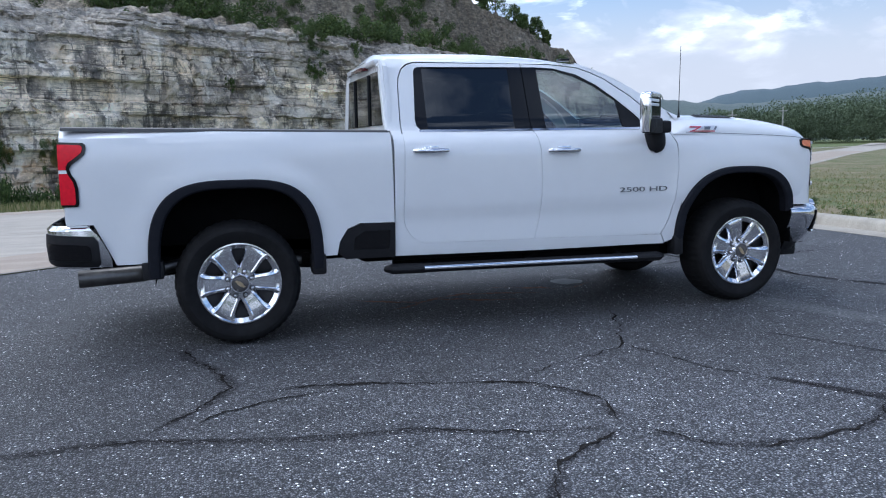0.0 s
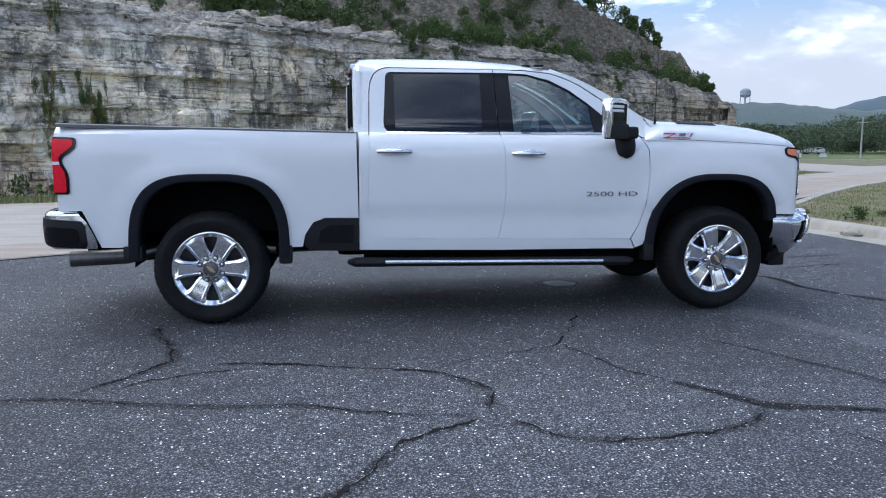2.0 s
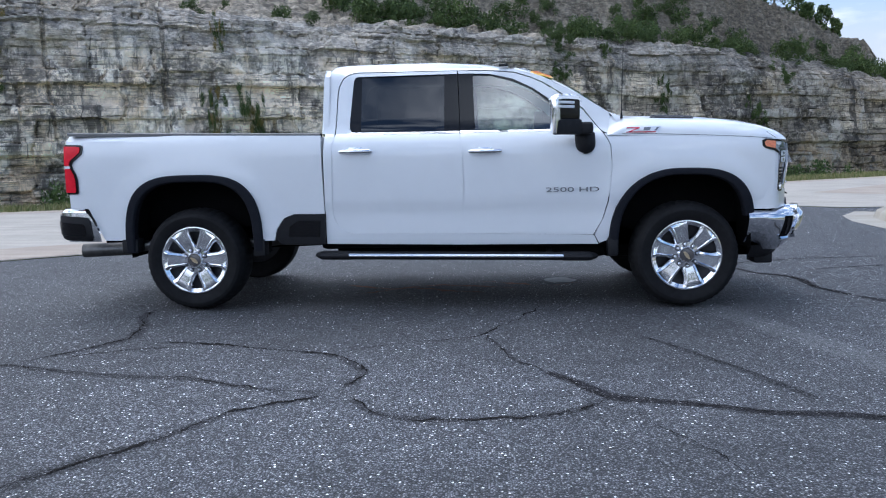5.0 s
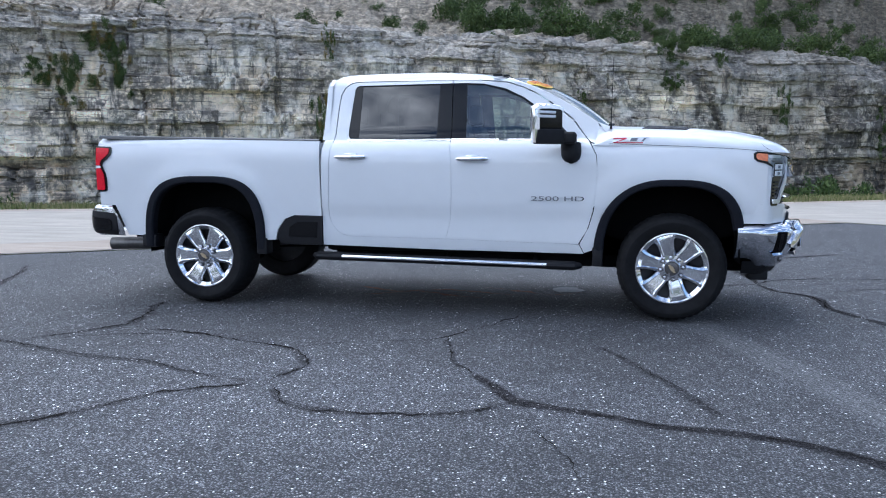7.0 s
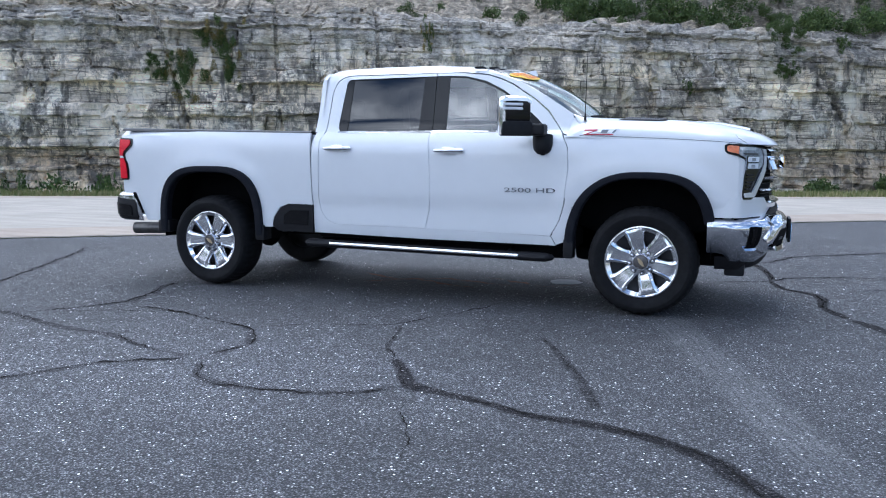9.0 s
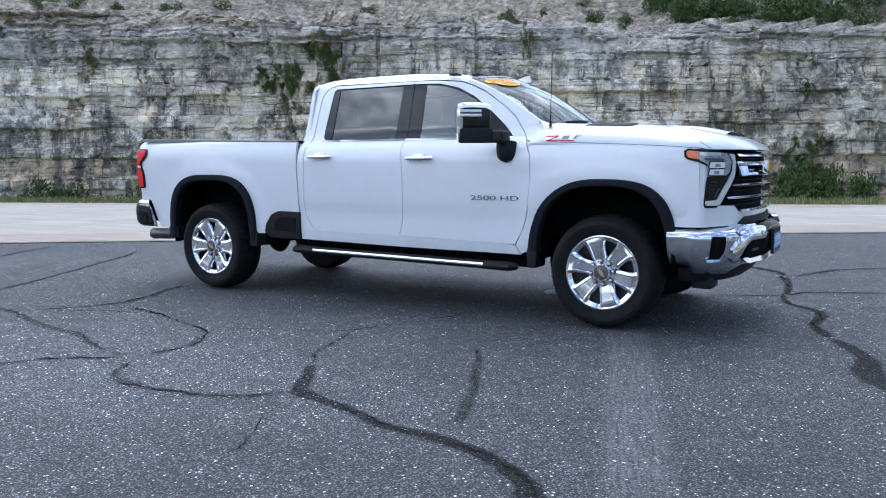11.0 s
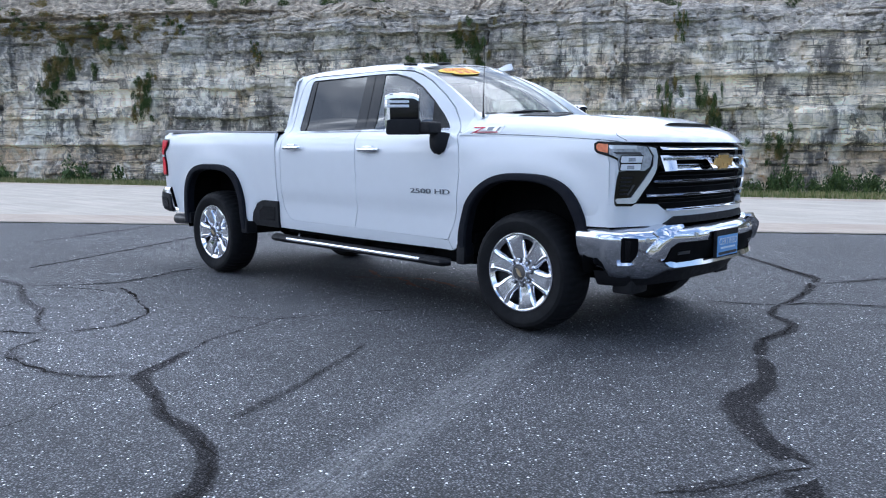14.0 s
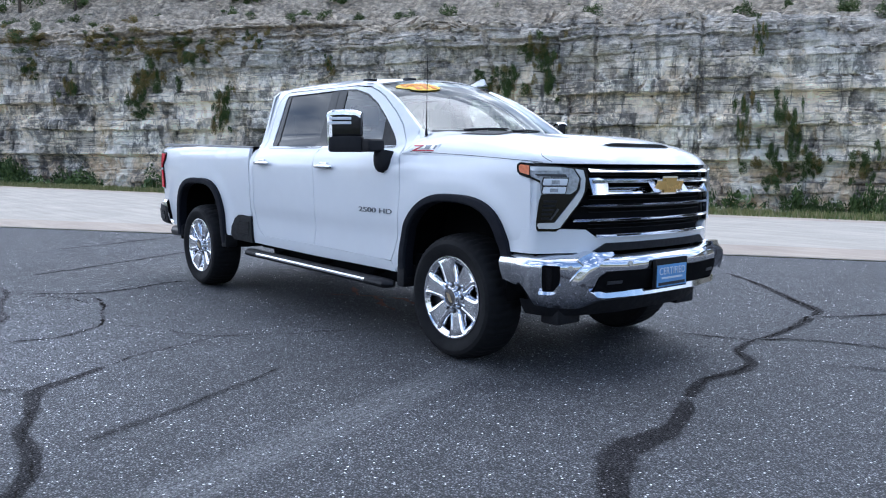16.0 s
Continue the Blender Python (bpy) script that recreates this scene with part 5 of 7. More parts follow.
def ridge(name, dist, az0, az1, heights, material, label):
    rows = []
    n = 160
    for depth, f in ((0, 0.0), (0.08, 0.55), (0.18, 0.86), (0.3, 1.0), (0.6, 0.8), (1.0, 0.0)):
        row = []
        for k in range(n + 1):
            az = az0 + (az1 - az0) * k / n
            h = float(np.interp(az, [p[0] for p in heights], [p[1] for p in heights]))
            h = 1.18 * h * f * (1 + 0.05 * noise.noise(Vector((az * 0.9, depth * 4, dist * 0.01))) + 0.025 * noise.noise(Vector((az * 6, depth * 9, 3))))
            r = dist * (1 + 0.6 * depth)
            row.append((r * math.cos(radians(az)), r * math.sin(radians(az)), h - 1))
        rows.append(row)
    ob = part(name, outward(grid(rows), (0, 0, -4000)), material)
    return tagged(ob, label, "hill", kind="structure")


# both ridges take their haze from painted colour alone
ridge("backdrop_hill", 620, 20, 75, [(20, 32), (38, 37), (44.5, 33), (48, 30), (52, 27.5), (54.5, 28.5), (56.5, 30.5), (58.5, 33.5), (62, 34), (68, 33), (75, 30)], M_HILL, "wooded hills in the distance, their green greyed by painted haze")
ridge("backdrop_far_hill", 1900, 10, 85, [(10, 150), (38, 140), (44.3, 124), (49, 116), (52.8, 108), (54.5, 92), (56, 78), (60, 64), (70, 55), (85, 50)], M_HILL2, "wooded ridge on the horizon, blue haze put into its colour")

# ---- the pickup truck ----
truck = thing("pickup_truck", (2.0, 1.0, 0.0), "white crew-cab pickup truck with chrome trim parked on asphalt", "truck")

CAB_Y = smooth_table([(0.42, 0.115), (0.50, 0.088), (0.56, 0.070), (0.62, 0.062), (0.78, 0.058), (0.835, 0.052), (0.885, 0.037), (1.10, 0.026), (1.25, 0.024), (1.31, 0.028), (1.36, 0.042), (1.395, 0.062), (1.43, 0.105), (1.455, 0.150), (1.50, 0.178), (1.93, 0.318), (1.965, 0.345), (1.99, 0.385), (2.01, 0.46)], 0.008)
BED_Y = smooth_table([(0.42, 0.07), (0.56, 0.055), (0.62, 0.046), (0.80, 0.042), (0.86, 0.038), (1.10, 0.026), (1.28, 0.024), (1.36, 0.030), (1.42, 0.042), (1.445, 0.052), (1.468, 0.075), (1.484, 0.12), (1.492, 0.16)], 0.008)


def bulge(x, z):
    b = 0.0
    for cx in (0.0, 4.0):
        r = math.sqrt((abs(x - cx) / 0.74) ** 2.6 + (max(0, z - 0.45) / 0.79) ** 2.6)
        t = max(0.0, min(1.0, (1.10 - r) / 0.22))
        b += 0.013 * t * t * (3 - 2 * t)
    return b


def cab_f(x, z, inw):
    nose = 0.014 * max(0.0, (x - 4.25) / 0.5) ** 2.5
    return Vector((x, CAB_Y(z) + nose - bulge(x, z) + inw, z))


def bed_f(x, z, inw):
    tail = 0.03 * max(0.0, (-0.75 - x) / 0.32) ** 2
    return Vector((x, BED_Y(z) + tail - bulge(x, z) + inw, z))


ARCH_R = arch(0.0, 0.50, 0.555, 0.615, 3.2, 3.2, 40)
ARCH_F = arch(4.0, 0.50, 0.550, 0.605, 2.3, 3.2, 40)

# bed
bedside = [(-0.90, 0.872), (-1.066, 0.872), (-1.072, 1.482), (0.0, 1.462), (1.092, 1.440), (1.105, 0.800), (0.851, 0.803), (0.761, 0.768), (0.700, 0.678), (0.680, 0.585), (0.575, 0.582)] + [p for p in ARCH_R if p[1] > 0.585] + [(-0.575, 0.60), (-0.776, 0.60), (-0.83, 0.72)]
both("bed_side", panel(bedside, bed_f, 0.055, 0.03), M_PAINT, truck)
both("bed_lower_trim", panel([(1.108, 0.795), (0.856, 0.797), (0.768, 0.763), (0.708, 0.676), (0.69, 0.60), (0.74, 0.55), (1.103, 0.545)], lambda x, z, i: bed_f(x, z, i - 0.006), 0.05, 0.03), M_BLACK, truck, "black plastic trim ahead of the rear wheel")
both("trim_recess", panel([(1.07, 0.745), (0.88, 0.745), (0.81, 0.70), (0.80, 0.615), (1.06, 0.61)], lambda x, z, i: bed_f(x, z, i - 0.012 + 0.02 * (0.75 - z)), 0.05, 0.012), M_GLOSSBLACK, truck)
for y0, y1 in ((0.085, 0.17), (1.83, 1.915)):
    bm = bmesh.new()
    rows = []
    for k in range(13):
        x = -1.06 + 2.14 * k / 12
        z = 1.497 - 0.047 * k / 12
        rows.append([(x, y0 - 0.012, z - 0.020), (x, y0 - 0.006, z + 0.002), (x, y0 + 0.006, z + 0.009), (x, y1, z + 0.010), (x, y1, z - 0.03)])
    part("rail_cap", outward(grid(rows, bm=bm)), M_RAIL, truck, "black plastic bed rail cap")
part("bed_floor", box(-1.05, 0.45, 0.86, 1.07, 1.55, 0.90, 0.005), M_BLACK, truck)
part("bed_front_wall", box(1.04, 0.12, 0.86, 1.085, 1.88, 1.43, 0.01), M_PAINT, truck)
for y in (0.13, 1.83):
    part("bed_inner_wall", box(-1.04, y, 1.17, 1.05, y + 0.04, 1.43, 0.005), M_BLACK, truck)
part("tailgate", box(-1.085, 0.16, 0.87, -1.02, 1.84, 1.485, 0.018, 3), M_PAINT, truck)
part("tailgate_handle", box(-1.10, 0.90, 1.33, -1.08, 1.10, 1.39, 0.006), M_BLACK, truck)

# cab sides
both("cab_side", panel([(1.112, 0.548), (1.112, 1.20), (1.118, 1.453), (1.193, 1.453), (1.186, 1.38), (1.170, 0.842), (1.174, 0.80), (1.186, 0.752), (1.210, 0.708), (1.245, 0.670), (1.290, 0.642), (1.341, 0.628), (2.20, 0.620), (3.306, 0.598), (3.345, 0.522), (2.2, 0.528)], cab_f, 0.055, 0.03), M_PAINT, truck)
# painted door jambs, seen as thin shut lines
both("door_jamb", panel([(1.16, 0.62), (3.30, 0.60), (3.37, 0.72), (3.43, 0.95), (3.45, 1.14), (3.43, 1.32), (3.37, 1.43), (1.16, 1.43)], lambda x, z, i: cab_f(x, z, i + 0.007), 0.06, 0.01), M_PAINT, truck)
rear_door_low = [(1.178, 0.842), (1.194, 1.38), (1.201, 1.453), (2.222, 1.453), (2.246, 1.285), (2.255, 1.014), (2.240, 0.786), (2.202, 0.628), (1.345, 0.636), (1.294, 0.650), (1.251, 0.677), (1.217, 0.713), (1.194, 0.755), (1.182, 0.80)]
rear_door_up = [(1.201, 1.453), (1.212, 1.779), (1.222, 1.845), (1.250, 1.905), (1.290, 1.938), (1.346, 1.957), (2.203, 1.958), (2.203, 1.932), (1.375, 1.926), (1.35, 1.915), (1.338, 1.89), (1.312, 1.53), (1.318, 1.485), (1.345, 1.453)]
front_door_low = [(2.230, 1.453), (2.254, 1.285), (2.263, 1.014), (2.248, 0.786), (2.210, 0.628), (3.300, 0.605), (3.345, 0.68), (3.374, 0.735), (3.412, 0.868), (3.440, 1.139), (3.428, 1.32), (3.366, 1.438), (3.352, 1.453)]
front_door_up = [(2.211, 1.958), (2.45, 1.952), (2.68, 1.928), (2.80, 1.888), (2.91, 1.838), (3.11, 1.708), (3.23, 1.610), (3.352, 1.453), (3.245, 1.453), (3.14, 1.560), (2.992, 1.683), (2.828, 1.800), (2.665, 1.880), (2.48, 1.924), (2.32, 1.932), (2.211, 1.932)]
doors = {}
for nm, low, up in (("rear_door", rear_door_low, rear_door_up), ("front_door", front_door_low, front_door_up)):
    bm = panel(low, cab_f, 0.05, 0.03)
    bm = panel(up, cab_f, 0.05, 0.03, bm)
    doors[nm] = both(nm, bm, M_PAINT, truck)
both("cab_pillar", panel([(3.360, 1.453), (3.24, 1.617), (3.118, 1.716), (2.915, 1.847), (2.803, 1.897), (2.682, 1.937), (2.45, 1.961), (1.344, 1.966), (1.285, 1.946), (1.243, 1.911), (1.214, 1.848), (1.204, 1.779), (1.193, 1.453), (1.090, 1.453), (1.090, 1.70), (1.085, 1.90), (1.090, 1.962), (1.17, 1.990), (1.40, 2.0), (1.66, 2.003), (2.05, 2.001), (2.4, 1.990), (2.67, 1.962), (2.9, 1.890), (3.13, 1.778), (3.32, 1.662), (3.44, 1.585), (3.46, 1.50), (3.43, 1.41), (3.385, 1.428)], cab_f, 0.05, 0.03), M_PAINT, truck)
fender = [(3.311, 0.602), (3.352, 0.68), (3.381, 0.735), (3.420, 0.868), (3.448, 1.139), (3.436, 1.32), (3.388, 1.416), (3.43, 1.404), (3.50, 1.394), (3.84, 1.382), (4.31, 1.362), (4.60, 1.350), (4.70, 1.343), (4.72, 1.20), (4.72, 0.95), (4.70, 0.79), (4.575, 0.79)] + [p for p in ARCH_F if p[1] > (0.795 if p[0] > 4.0 else 0.61)] + [(3.43, 0.56), (3.35, 0.53)]
both("fender", panel(fender, cab_f, 0.05, 0.03), M_PAINT, truck)

# window glass, black surrounds and chrome belt line
rear_glass = [(1.402, 1.462), (1.402, 1.921), (2.10, 1.930), (2.10, 1.458)]
front_glass = [(2.345, 1.458), (2.325, 1.926), (2.48, 1.918), (2.665, 1.874), (2.828, 1.794), (2.975, 1.690), (3.00, 1.66), (3.03, 1.455)]
gl = lambda x, z, i: cab_f(x, z, i + 0.012)
surround = lambda x, z, i: cab_f(x, z, i + 0.006)
rd, fd = doors["rear_door"], doors["front_door"]
for side in (0, 1):
    def sub(name, bm, material, parent, label=""):
        b = bm if side == 0 else flipped(bm)
        part(name, b, material, parent, label)
        if side:
            bm.free()
    sub("window_glass", panel(rear_glass, gl, 0.06, 0.004, rim=False), M_GLASS_R, rd[side], "dark privacy glass")
    sub("window_glass", panel(front_glass, gl, 0.06, 0.004, rim=False), M_GLASS_F, fd[side], "lightly tinted glass")
    sub("window_trim", panel([(1.308, 1.453), (1.308, 1.53), (1.336, 1.905), (1.36, 1.93), (1.404, 1.932), (1.404, 1.453)], surround, 0.06, 0.015), M_GLOSSBLACK, rd[side], "gloss black window trim")
    sub("window_trim", panel([(2.098, 1.453), (2.098, 1.935), (2.206, 1.936), (2.226, 1.453)], surround, 0.06, 0.015), M_GLOSSBLACK, rd[side], "gloss black pillar trim")
    sub("window_trim", panel([(2.231, 1.453), (2.213, 1.936), (2.332, 1.936), (2.352, 1.453)], surround, 0.06, 0.015), M_GLOSSBLACK, fd[side], "gloss black pillar trim")
    sub("window_trim", panel([(3.02, 1.453), (2.985, 1.69), (3.0, 1.675), (3.145, 1.556), (3.215, 1.475), (3.215, 1.453)], surround, 0.05, 0.02), M_BLACK, fd[side], "black plastic mirror sail")
    for a, b, dd in ((1.404, 2.098, rd), (2.335, 2.50, fd)):
        sub("window_seal", panel([(a, 1.918), (a, 1.936), (b, 1.940 if dd is rd else 1.930), (b, 1.924 if dd is rd else 1.910)], surround, 0.1, 0.012), M_GLOSSBLACK, dd[side])
    sub("window_seal", panel([(2.5, 1.905), (2.5, 1.924), (2.665, 1.884), (2.828, 1.803), (3.0, 1.682), (2.975, 1.676), (2.82, 1.785), (2.655, 1.862)], surround, 0.1, 0.012), M_GLOSSBLACK, fd[side])
    for a, b, dd in ((1.33, 2.222, rd), (2.230, 3.25, fd)):
        sub("belt_trim", panel([(a, 1.443), (a, 1.459), (b, 1.457), (b, 1.441)], lambda x, z, i: cab_f(x, z, i - 0.006), 0.1, 0.012), M_CHROME, dd[side], "chrome belt moulding")
    for x0, x1, z, dd in ((1.25, 1.513, 1.305, rd), (2.305, 2.563, 1.288, fd)):
        bm = tube([(x0, 0.012, z), (x0 + 0.03, 0.000, z), ((x0 + x1) / 2, -0.008, z), (x1 - 0.03, 0.000, z), (x1, 0.012, z)], [0.013, 0.018, 0.019, 0.018, 0.013], 12)
        bm = box((x0 + x1) / 2 - 0.055, 0.006, z + 0.008, (x0 + x1) / 2 + 0.055, 0.04, z + 0.034, 0.008, 2, bm)
        sub("door_handle", bm, M_CHROME, dd[side], "chrome handle")
    # flares and wheel-well liners
    for nm, cx, outer, inner in (("rear", 0.0, arch(0.0, 0.50, 0.583, 0.640, 3.2, 3.2, 44), arch(0.0, 0.50, 0.505, 0.580, 3.2, 3.2, 44)), ("front", 4.0, arch(4.0, 0.50, 0.578, 0.628, 2.3, 3.2, 44, 14, 180), arch(4.0, 0.50, 0.500, 0.572, 2.4, 3.2, 44, 14, 180))):
        f = bed_f if nm == "rear" else cab_f
        rows = []
        for (xo, zo), (xi, zi) in zip(outer, inner):
            yo = f(xo, zo, 0).y
            row = [(xo, yo + 0.015, zo)]
            for t, y in ((0.0, yo - 0.022), (0.10, yo - 0.034), (0.5, yo - 0.040), (0.85, yo - 0.036), (1.0, yo - 0.022), (1.0, yo + 0.05)):
                row.append((xo + (xi - xo) * t, y, zo + (zi - zo) * t))
            rows.append(row)
        sub("wheel_flare", outward(grid(rows), (cx, 0.5, 0.7)), M_FLARE, truck, "black plastic wheel-arch flare")
        rows = [[(x, y, z) for y in (0.03, 0.2, 0.42)] for x, z in arch(cx, 0.45, 0.545, 0.70, 3.4, 3.4, 24, -8 if nm == "front" else 0, 188 if nm == "front" else 180)]
        rows2 = [r + [(cx, 0.42, 0.5)] for r in rows]
        sub("wheel_well", outward(grid(rows2), (cx, 3, 0.5)), M_UNDER, truck, "dark wheel-well liner")
    sub("mud_flap", box(-0.625, 0.02, 0.49, -0.485, 0.16, 0.61, 0.02), M_BLACK, truck)
    sub("mud_flap", box(0.50, 0.015, 0.455, 0.60, 0.15, 0.60, 0.02), M_BLACK, truck)
    sub("mud_flap", box(3.415, 0.02, 0.425, 3.50, 0.14, 0.585, 0.02), M_BLACK, truck)
    # tail light
    tail = [(-1.079, 0.992), (-1.078, 1.408), (-0.930, 1.402), (-0.914, 1.390), (-0.912, 1.365), (-0.922, 1.326), (-0.965, 1.290), (-1.005, 1.262), (-1.018, 1.236), (-1.008, 1.202), (-0.984, 1.160), (-0.972, 1.110), (-0.974, 1.010), (-0.984, 0.994)]
    lamp = panel(tail, lambda x, z, i: bed_f(x, z, i - 0.010), 0.05, 0.03)
    b = lamp if side == 0 else flipped(lamp)
    lamp_ob = part("tail_light", b, M_GLOSSBLACK, truck, "red tail light in a black housing")
    for poly in ([(-1.083, 1.232), (-1.081, 1.394), (-0.945, 1.388), (-0.934, 1.378), (-0.934, 1.360), (-0.942, 1.338), (-0.985, 1.304), (-1.024, 1.276), (-1.036, 1.250), (-1.036, 1.232)], [(-1.083, 1.008), (-1.082, 1.206), (-1.030, 1.206), (-1.022, 1.190), (-1.002, 1.155), (-0.992, 1.110), (-0.992, 1.022), (-1.0, 1.008)]):
        sub("lens", panel(poly, lambda x, z, i: bed_f(x, z, i - 0.018), 0.03, 0.015), M_RED, lamp_ob, "red lens")
    sub("lens", panel([(-1.083, 1.208), (-1.083, 1.230), (-1.036, 1.230), (-1.032, 1.208)], lambda x, z, i: bed_f(x, z, i - 0.016), 0.03, 0.015), M_WHITELENS, lamp_ob, "clear reverse lens")
    # running board
    step = part("running_board", (lambda q: q if side == 0 else flipped(q))(tube([(1.30, 0.045, 0.452), (2.2, 0.045, 0.440), (3.06, 0.045, 0.428)], 0.062, 16, squash=0.55)), M_BLACK, truck, "black and chrome running board")
    sub("end_cap", tube([(1.05, 0.08, 0.456), (1.075, 0.05, 0.456), (1.31, 0.045, 0.452)], [0.045, 0.066, 0.066], 14, squash=0.56), M_BLACK, step)
    sub("end_cap", tube([(3.05, 0.045, 0.428), (3.27, 0.045, 0.425), (3.31, 0.08, 0.424)], [0.066, 0.066, 0.045], 14, squash=0.56), M_BLACK, step)
    bm = grid([[(x, -0.0190, z0 - 0.004), (x, -0.0210, z0 + 0.004), (x, -0.0190, z0 + 0.014), (x, -0.0140, z0 + 0.021)] for x, z0 in ((1.305, 0.452), (1.7, 0.447), (2.2, 0.440), (2.7, 0.433), (3.055, 0.428))])
    sub("chrome_strip", outward(bm, (2, 0.3, 0.3)), M_CHROME, step, "chrome strip")
    bm = None
    for k in range(30):
        x = 1.36 + 1.62 * k / 29
        bm = box(x, 0.035, 0.470 - 0.0141 * (x - 1.3), x + 0.03, 0.092, 0.480 - 0.0141 * (x - 1.3), 0, 1, bm)
    sub("tread_pad", bm, M_BLACK, step, "ribbed black step pads")
    for x in (1.45, 2.2, 2.95):
        sub("bracket", tube([(x, 0.06, 0.44), (x, 0.22, 0.47), (x, 0.34, 0.54)], 0.025, 8), M_UNDER, step)
    # towing mirror: built square, then turned to its stance beside the pillar
    stance = Matrix.Translation((2.972, -0.292, 0)) @ Matrix.Rotation(math.atan2(0.61, 0.79), 4, "Z")
    def turned(bm):
        bm.transform(stance)
        return bm
    mir = part("door_mirror", (lambda q: q if side == 0 else flipped(q))(turned(box(0.006, 0.0, 1.512, 0.262, 0.068, 1.692, 0.024, 4))), M_GLOSSBLACK, truck, "large black towing mirror with a chrome cap")
    bm = turned(box(0.012, -0.012, 1.402, 0.275, 0.062, 1.520, 0.022, 3))
    bm = box(3.08, -0.13, 1.405, 3.28, 0.02, 1.500, 0.03, 3, bm)
    sub("arm", bm, M_BLACK, mir, "black plastic arm")
    sub("foot", tube([(3.236, 0.050, 1.276), (3.236, 0.046, 1.281), (3.236, 0.043, 1.292), (3.235, 0.040, 1.312), (3.234, 0.040, 1.34), (3.232, 0.042, 1.375), (3.23, 0.048, 1.41)], [0.040, 0.058, 0.070, 0.078, 0.081, 0.081, 0.080], 24), M_BLACK, mir)
    rows = []
    for z, u in ((1.412, 0.008), (1.50, 0.0), (1.60, -0.002), (1.66, 0.0), (1.688, 0.008), (1.704, 0.028)):
        rows.append([(u + 0.045, -0.006, z), (u + 0.022, -0.009, z), (u + 0.004, 0.000, z), (u - 0.003, 0.02, z), (u - 0.003, 0.050, z), (u + 0.006, 0.070, z)])
    bm = outward(grid(rows), (0.13, 0.05, 1.55))
    rows = []
    for v, s in ((-0.010, -0.036), (-0.009, -0.012), (0.01, 0.002), (0.04, 0.004), (0.062, 0.0), (0.072, -0.012)):
        rows.append([(0.0, v, 1.665), (0.006, v, 1.690 + s), (0.035, v, 1.706 + s), (0.13, v, 1.710 + s), (0.225, v, 1.705 + s), (0.262, v, 1.686 + s)])
    bm = merge(bm, outward(grid(rows), (0.13, 0.05, 1.55)))
    sub("chrome_cap", turned(bm), M_CHROME, mir, "chrome cap")
    for z0 in (1.636, 1.604):
        bm = box(0.020, -0.009, z0, 0.190, 0.006, z0 + 0.021, 0.004, 2)
        part("marker_lamp", turned(bm) if side == 0 else flipped(turned(bm)), M_WHITELENS, mir, "white lamp strip")
    sub("mirror_glass", turned(box(0.02, 0.064, 1.53, 0.245, 0.072, 1.675, 0.004, 1)), M_MIRROR, mir)

# roof
ROOF_EDGE = smooth_table([(1.08, 1.955), (1.12, 1.985), (1.22, 1.995), (1.45, 2.001), (1.66, 2.003), (2.05, 2.001), (2.4, 1.990), (2.67, 1.962), (2.80, 1.93)], 0.02)
rows = []
for k in range(27):
    u = k / 26
    row = []
    for j in range(31):
        v = -1 + 2 * j / 30
        d = math.sin(v * math.pi / 2)
        x = 1.085 + u * (2.675 + 0.115 * (1 - d * d) - 1.085)
        ze = ROOF_EDGE(min(x, 2.67 + 0.02 * (x - 2.67)))
        half = 1.0 - CAB_Y(ze) + 0.004
        drop = 0.035 * max(0.0, (u - 0.8) / 0.2) ** 2 * (1 - abs(d) ** 2) + 0.035 * max(0.0, (0.05 - u) / 0.05) ** 2
        row.append((x, 1.0 + d * half, ze - 0.002 + (0.052 + 0.030 * min(1.0, (1 - u) * 2.2)) * (1 - abs(d) ** 2.6) - drop))
    rows.append(row)
part("roof", outward(grid(rows)), M_PAINT, truck)
for y in (0.37, 0.78, 1.0, 1.22, 1.63):
    zr = 2.041 - 0.06 * abs(y - 1) ** 2 if abs(y - 1) < 0.5 else 2.001
    part("clearance_lamp", box(2.55, y - 0.045, zr - 0.016, 2.63, y + 0.045, zr + 0.004, 0.008, 3), M_GLOSSBLACK, truck, "dark clearance lamp")
rows = []
for x, h, w in ((2.60, 0.0, 0.022), (2.66, 0.016, 0.020), (2.72, 0.036, 0.016), (2.77, 0.050, 0.012), (2.80, 0.052, 0.010), (2.815, 0.02, 0.012), (2.82, 0.0, 0.016)):
    rows.append([(x, 1.455 - w - 0.012, 2.005), (x, 1.455 - w, 2.012 + h * 0.5), (x, 1.455 - w * 0.5, 2.015 + h), (x, 1.455 + w * 0.5, 2.015 + h), (x, 1.455 + w, 2.012 + h * 0.5), (x, 1.455 + w + 0.012, 2.005)])
part("roof_antenna", tidy(grid(rows)), M_PAINT, truck, "white shark-fin antenna")

# windscreen and its pillars
def screen(u, d, i=0.0):
    """u from the top (0) to the base (1), d across from -1 to 1."""
    top = Vector((2.70 + 0.105 * (1 - d * d), 1.0 + d * 0.605, 1.963 + 0.052 * (1 - d * d)))
    base = Vector((3.395 + 0.19 * (1 - d * d), 1.0 + d * 0.735, 1.560 + 0.012 * (1 - d * d)))
    p = top.lerp(base, u)
    belly = 0.045 * math.sin(math.pi * u) * (1 - 0.3 * d * d)
    return p + Vector((0.50, 0, 0.86)) * (belly - i)


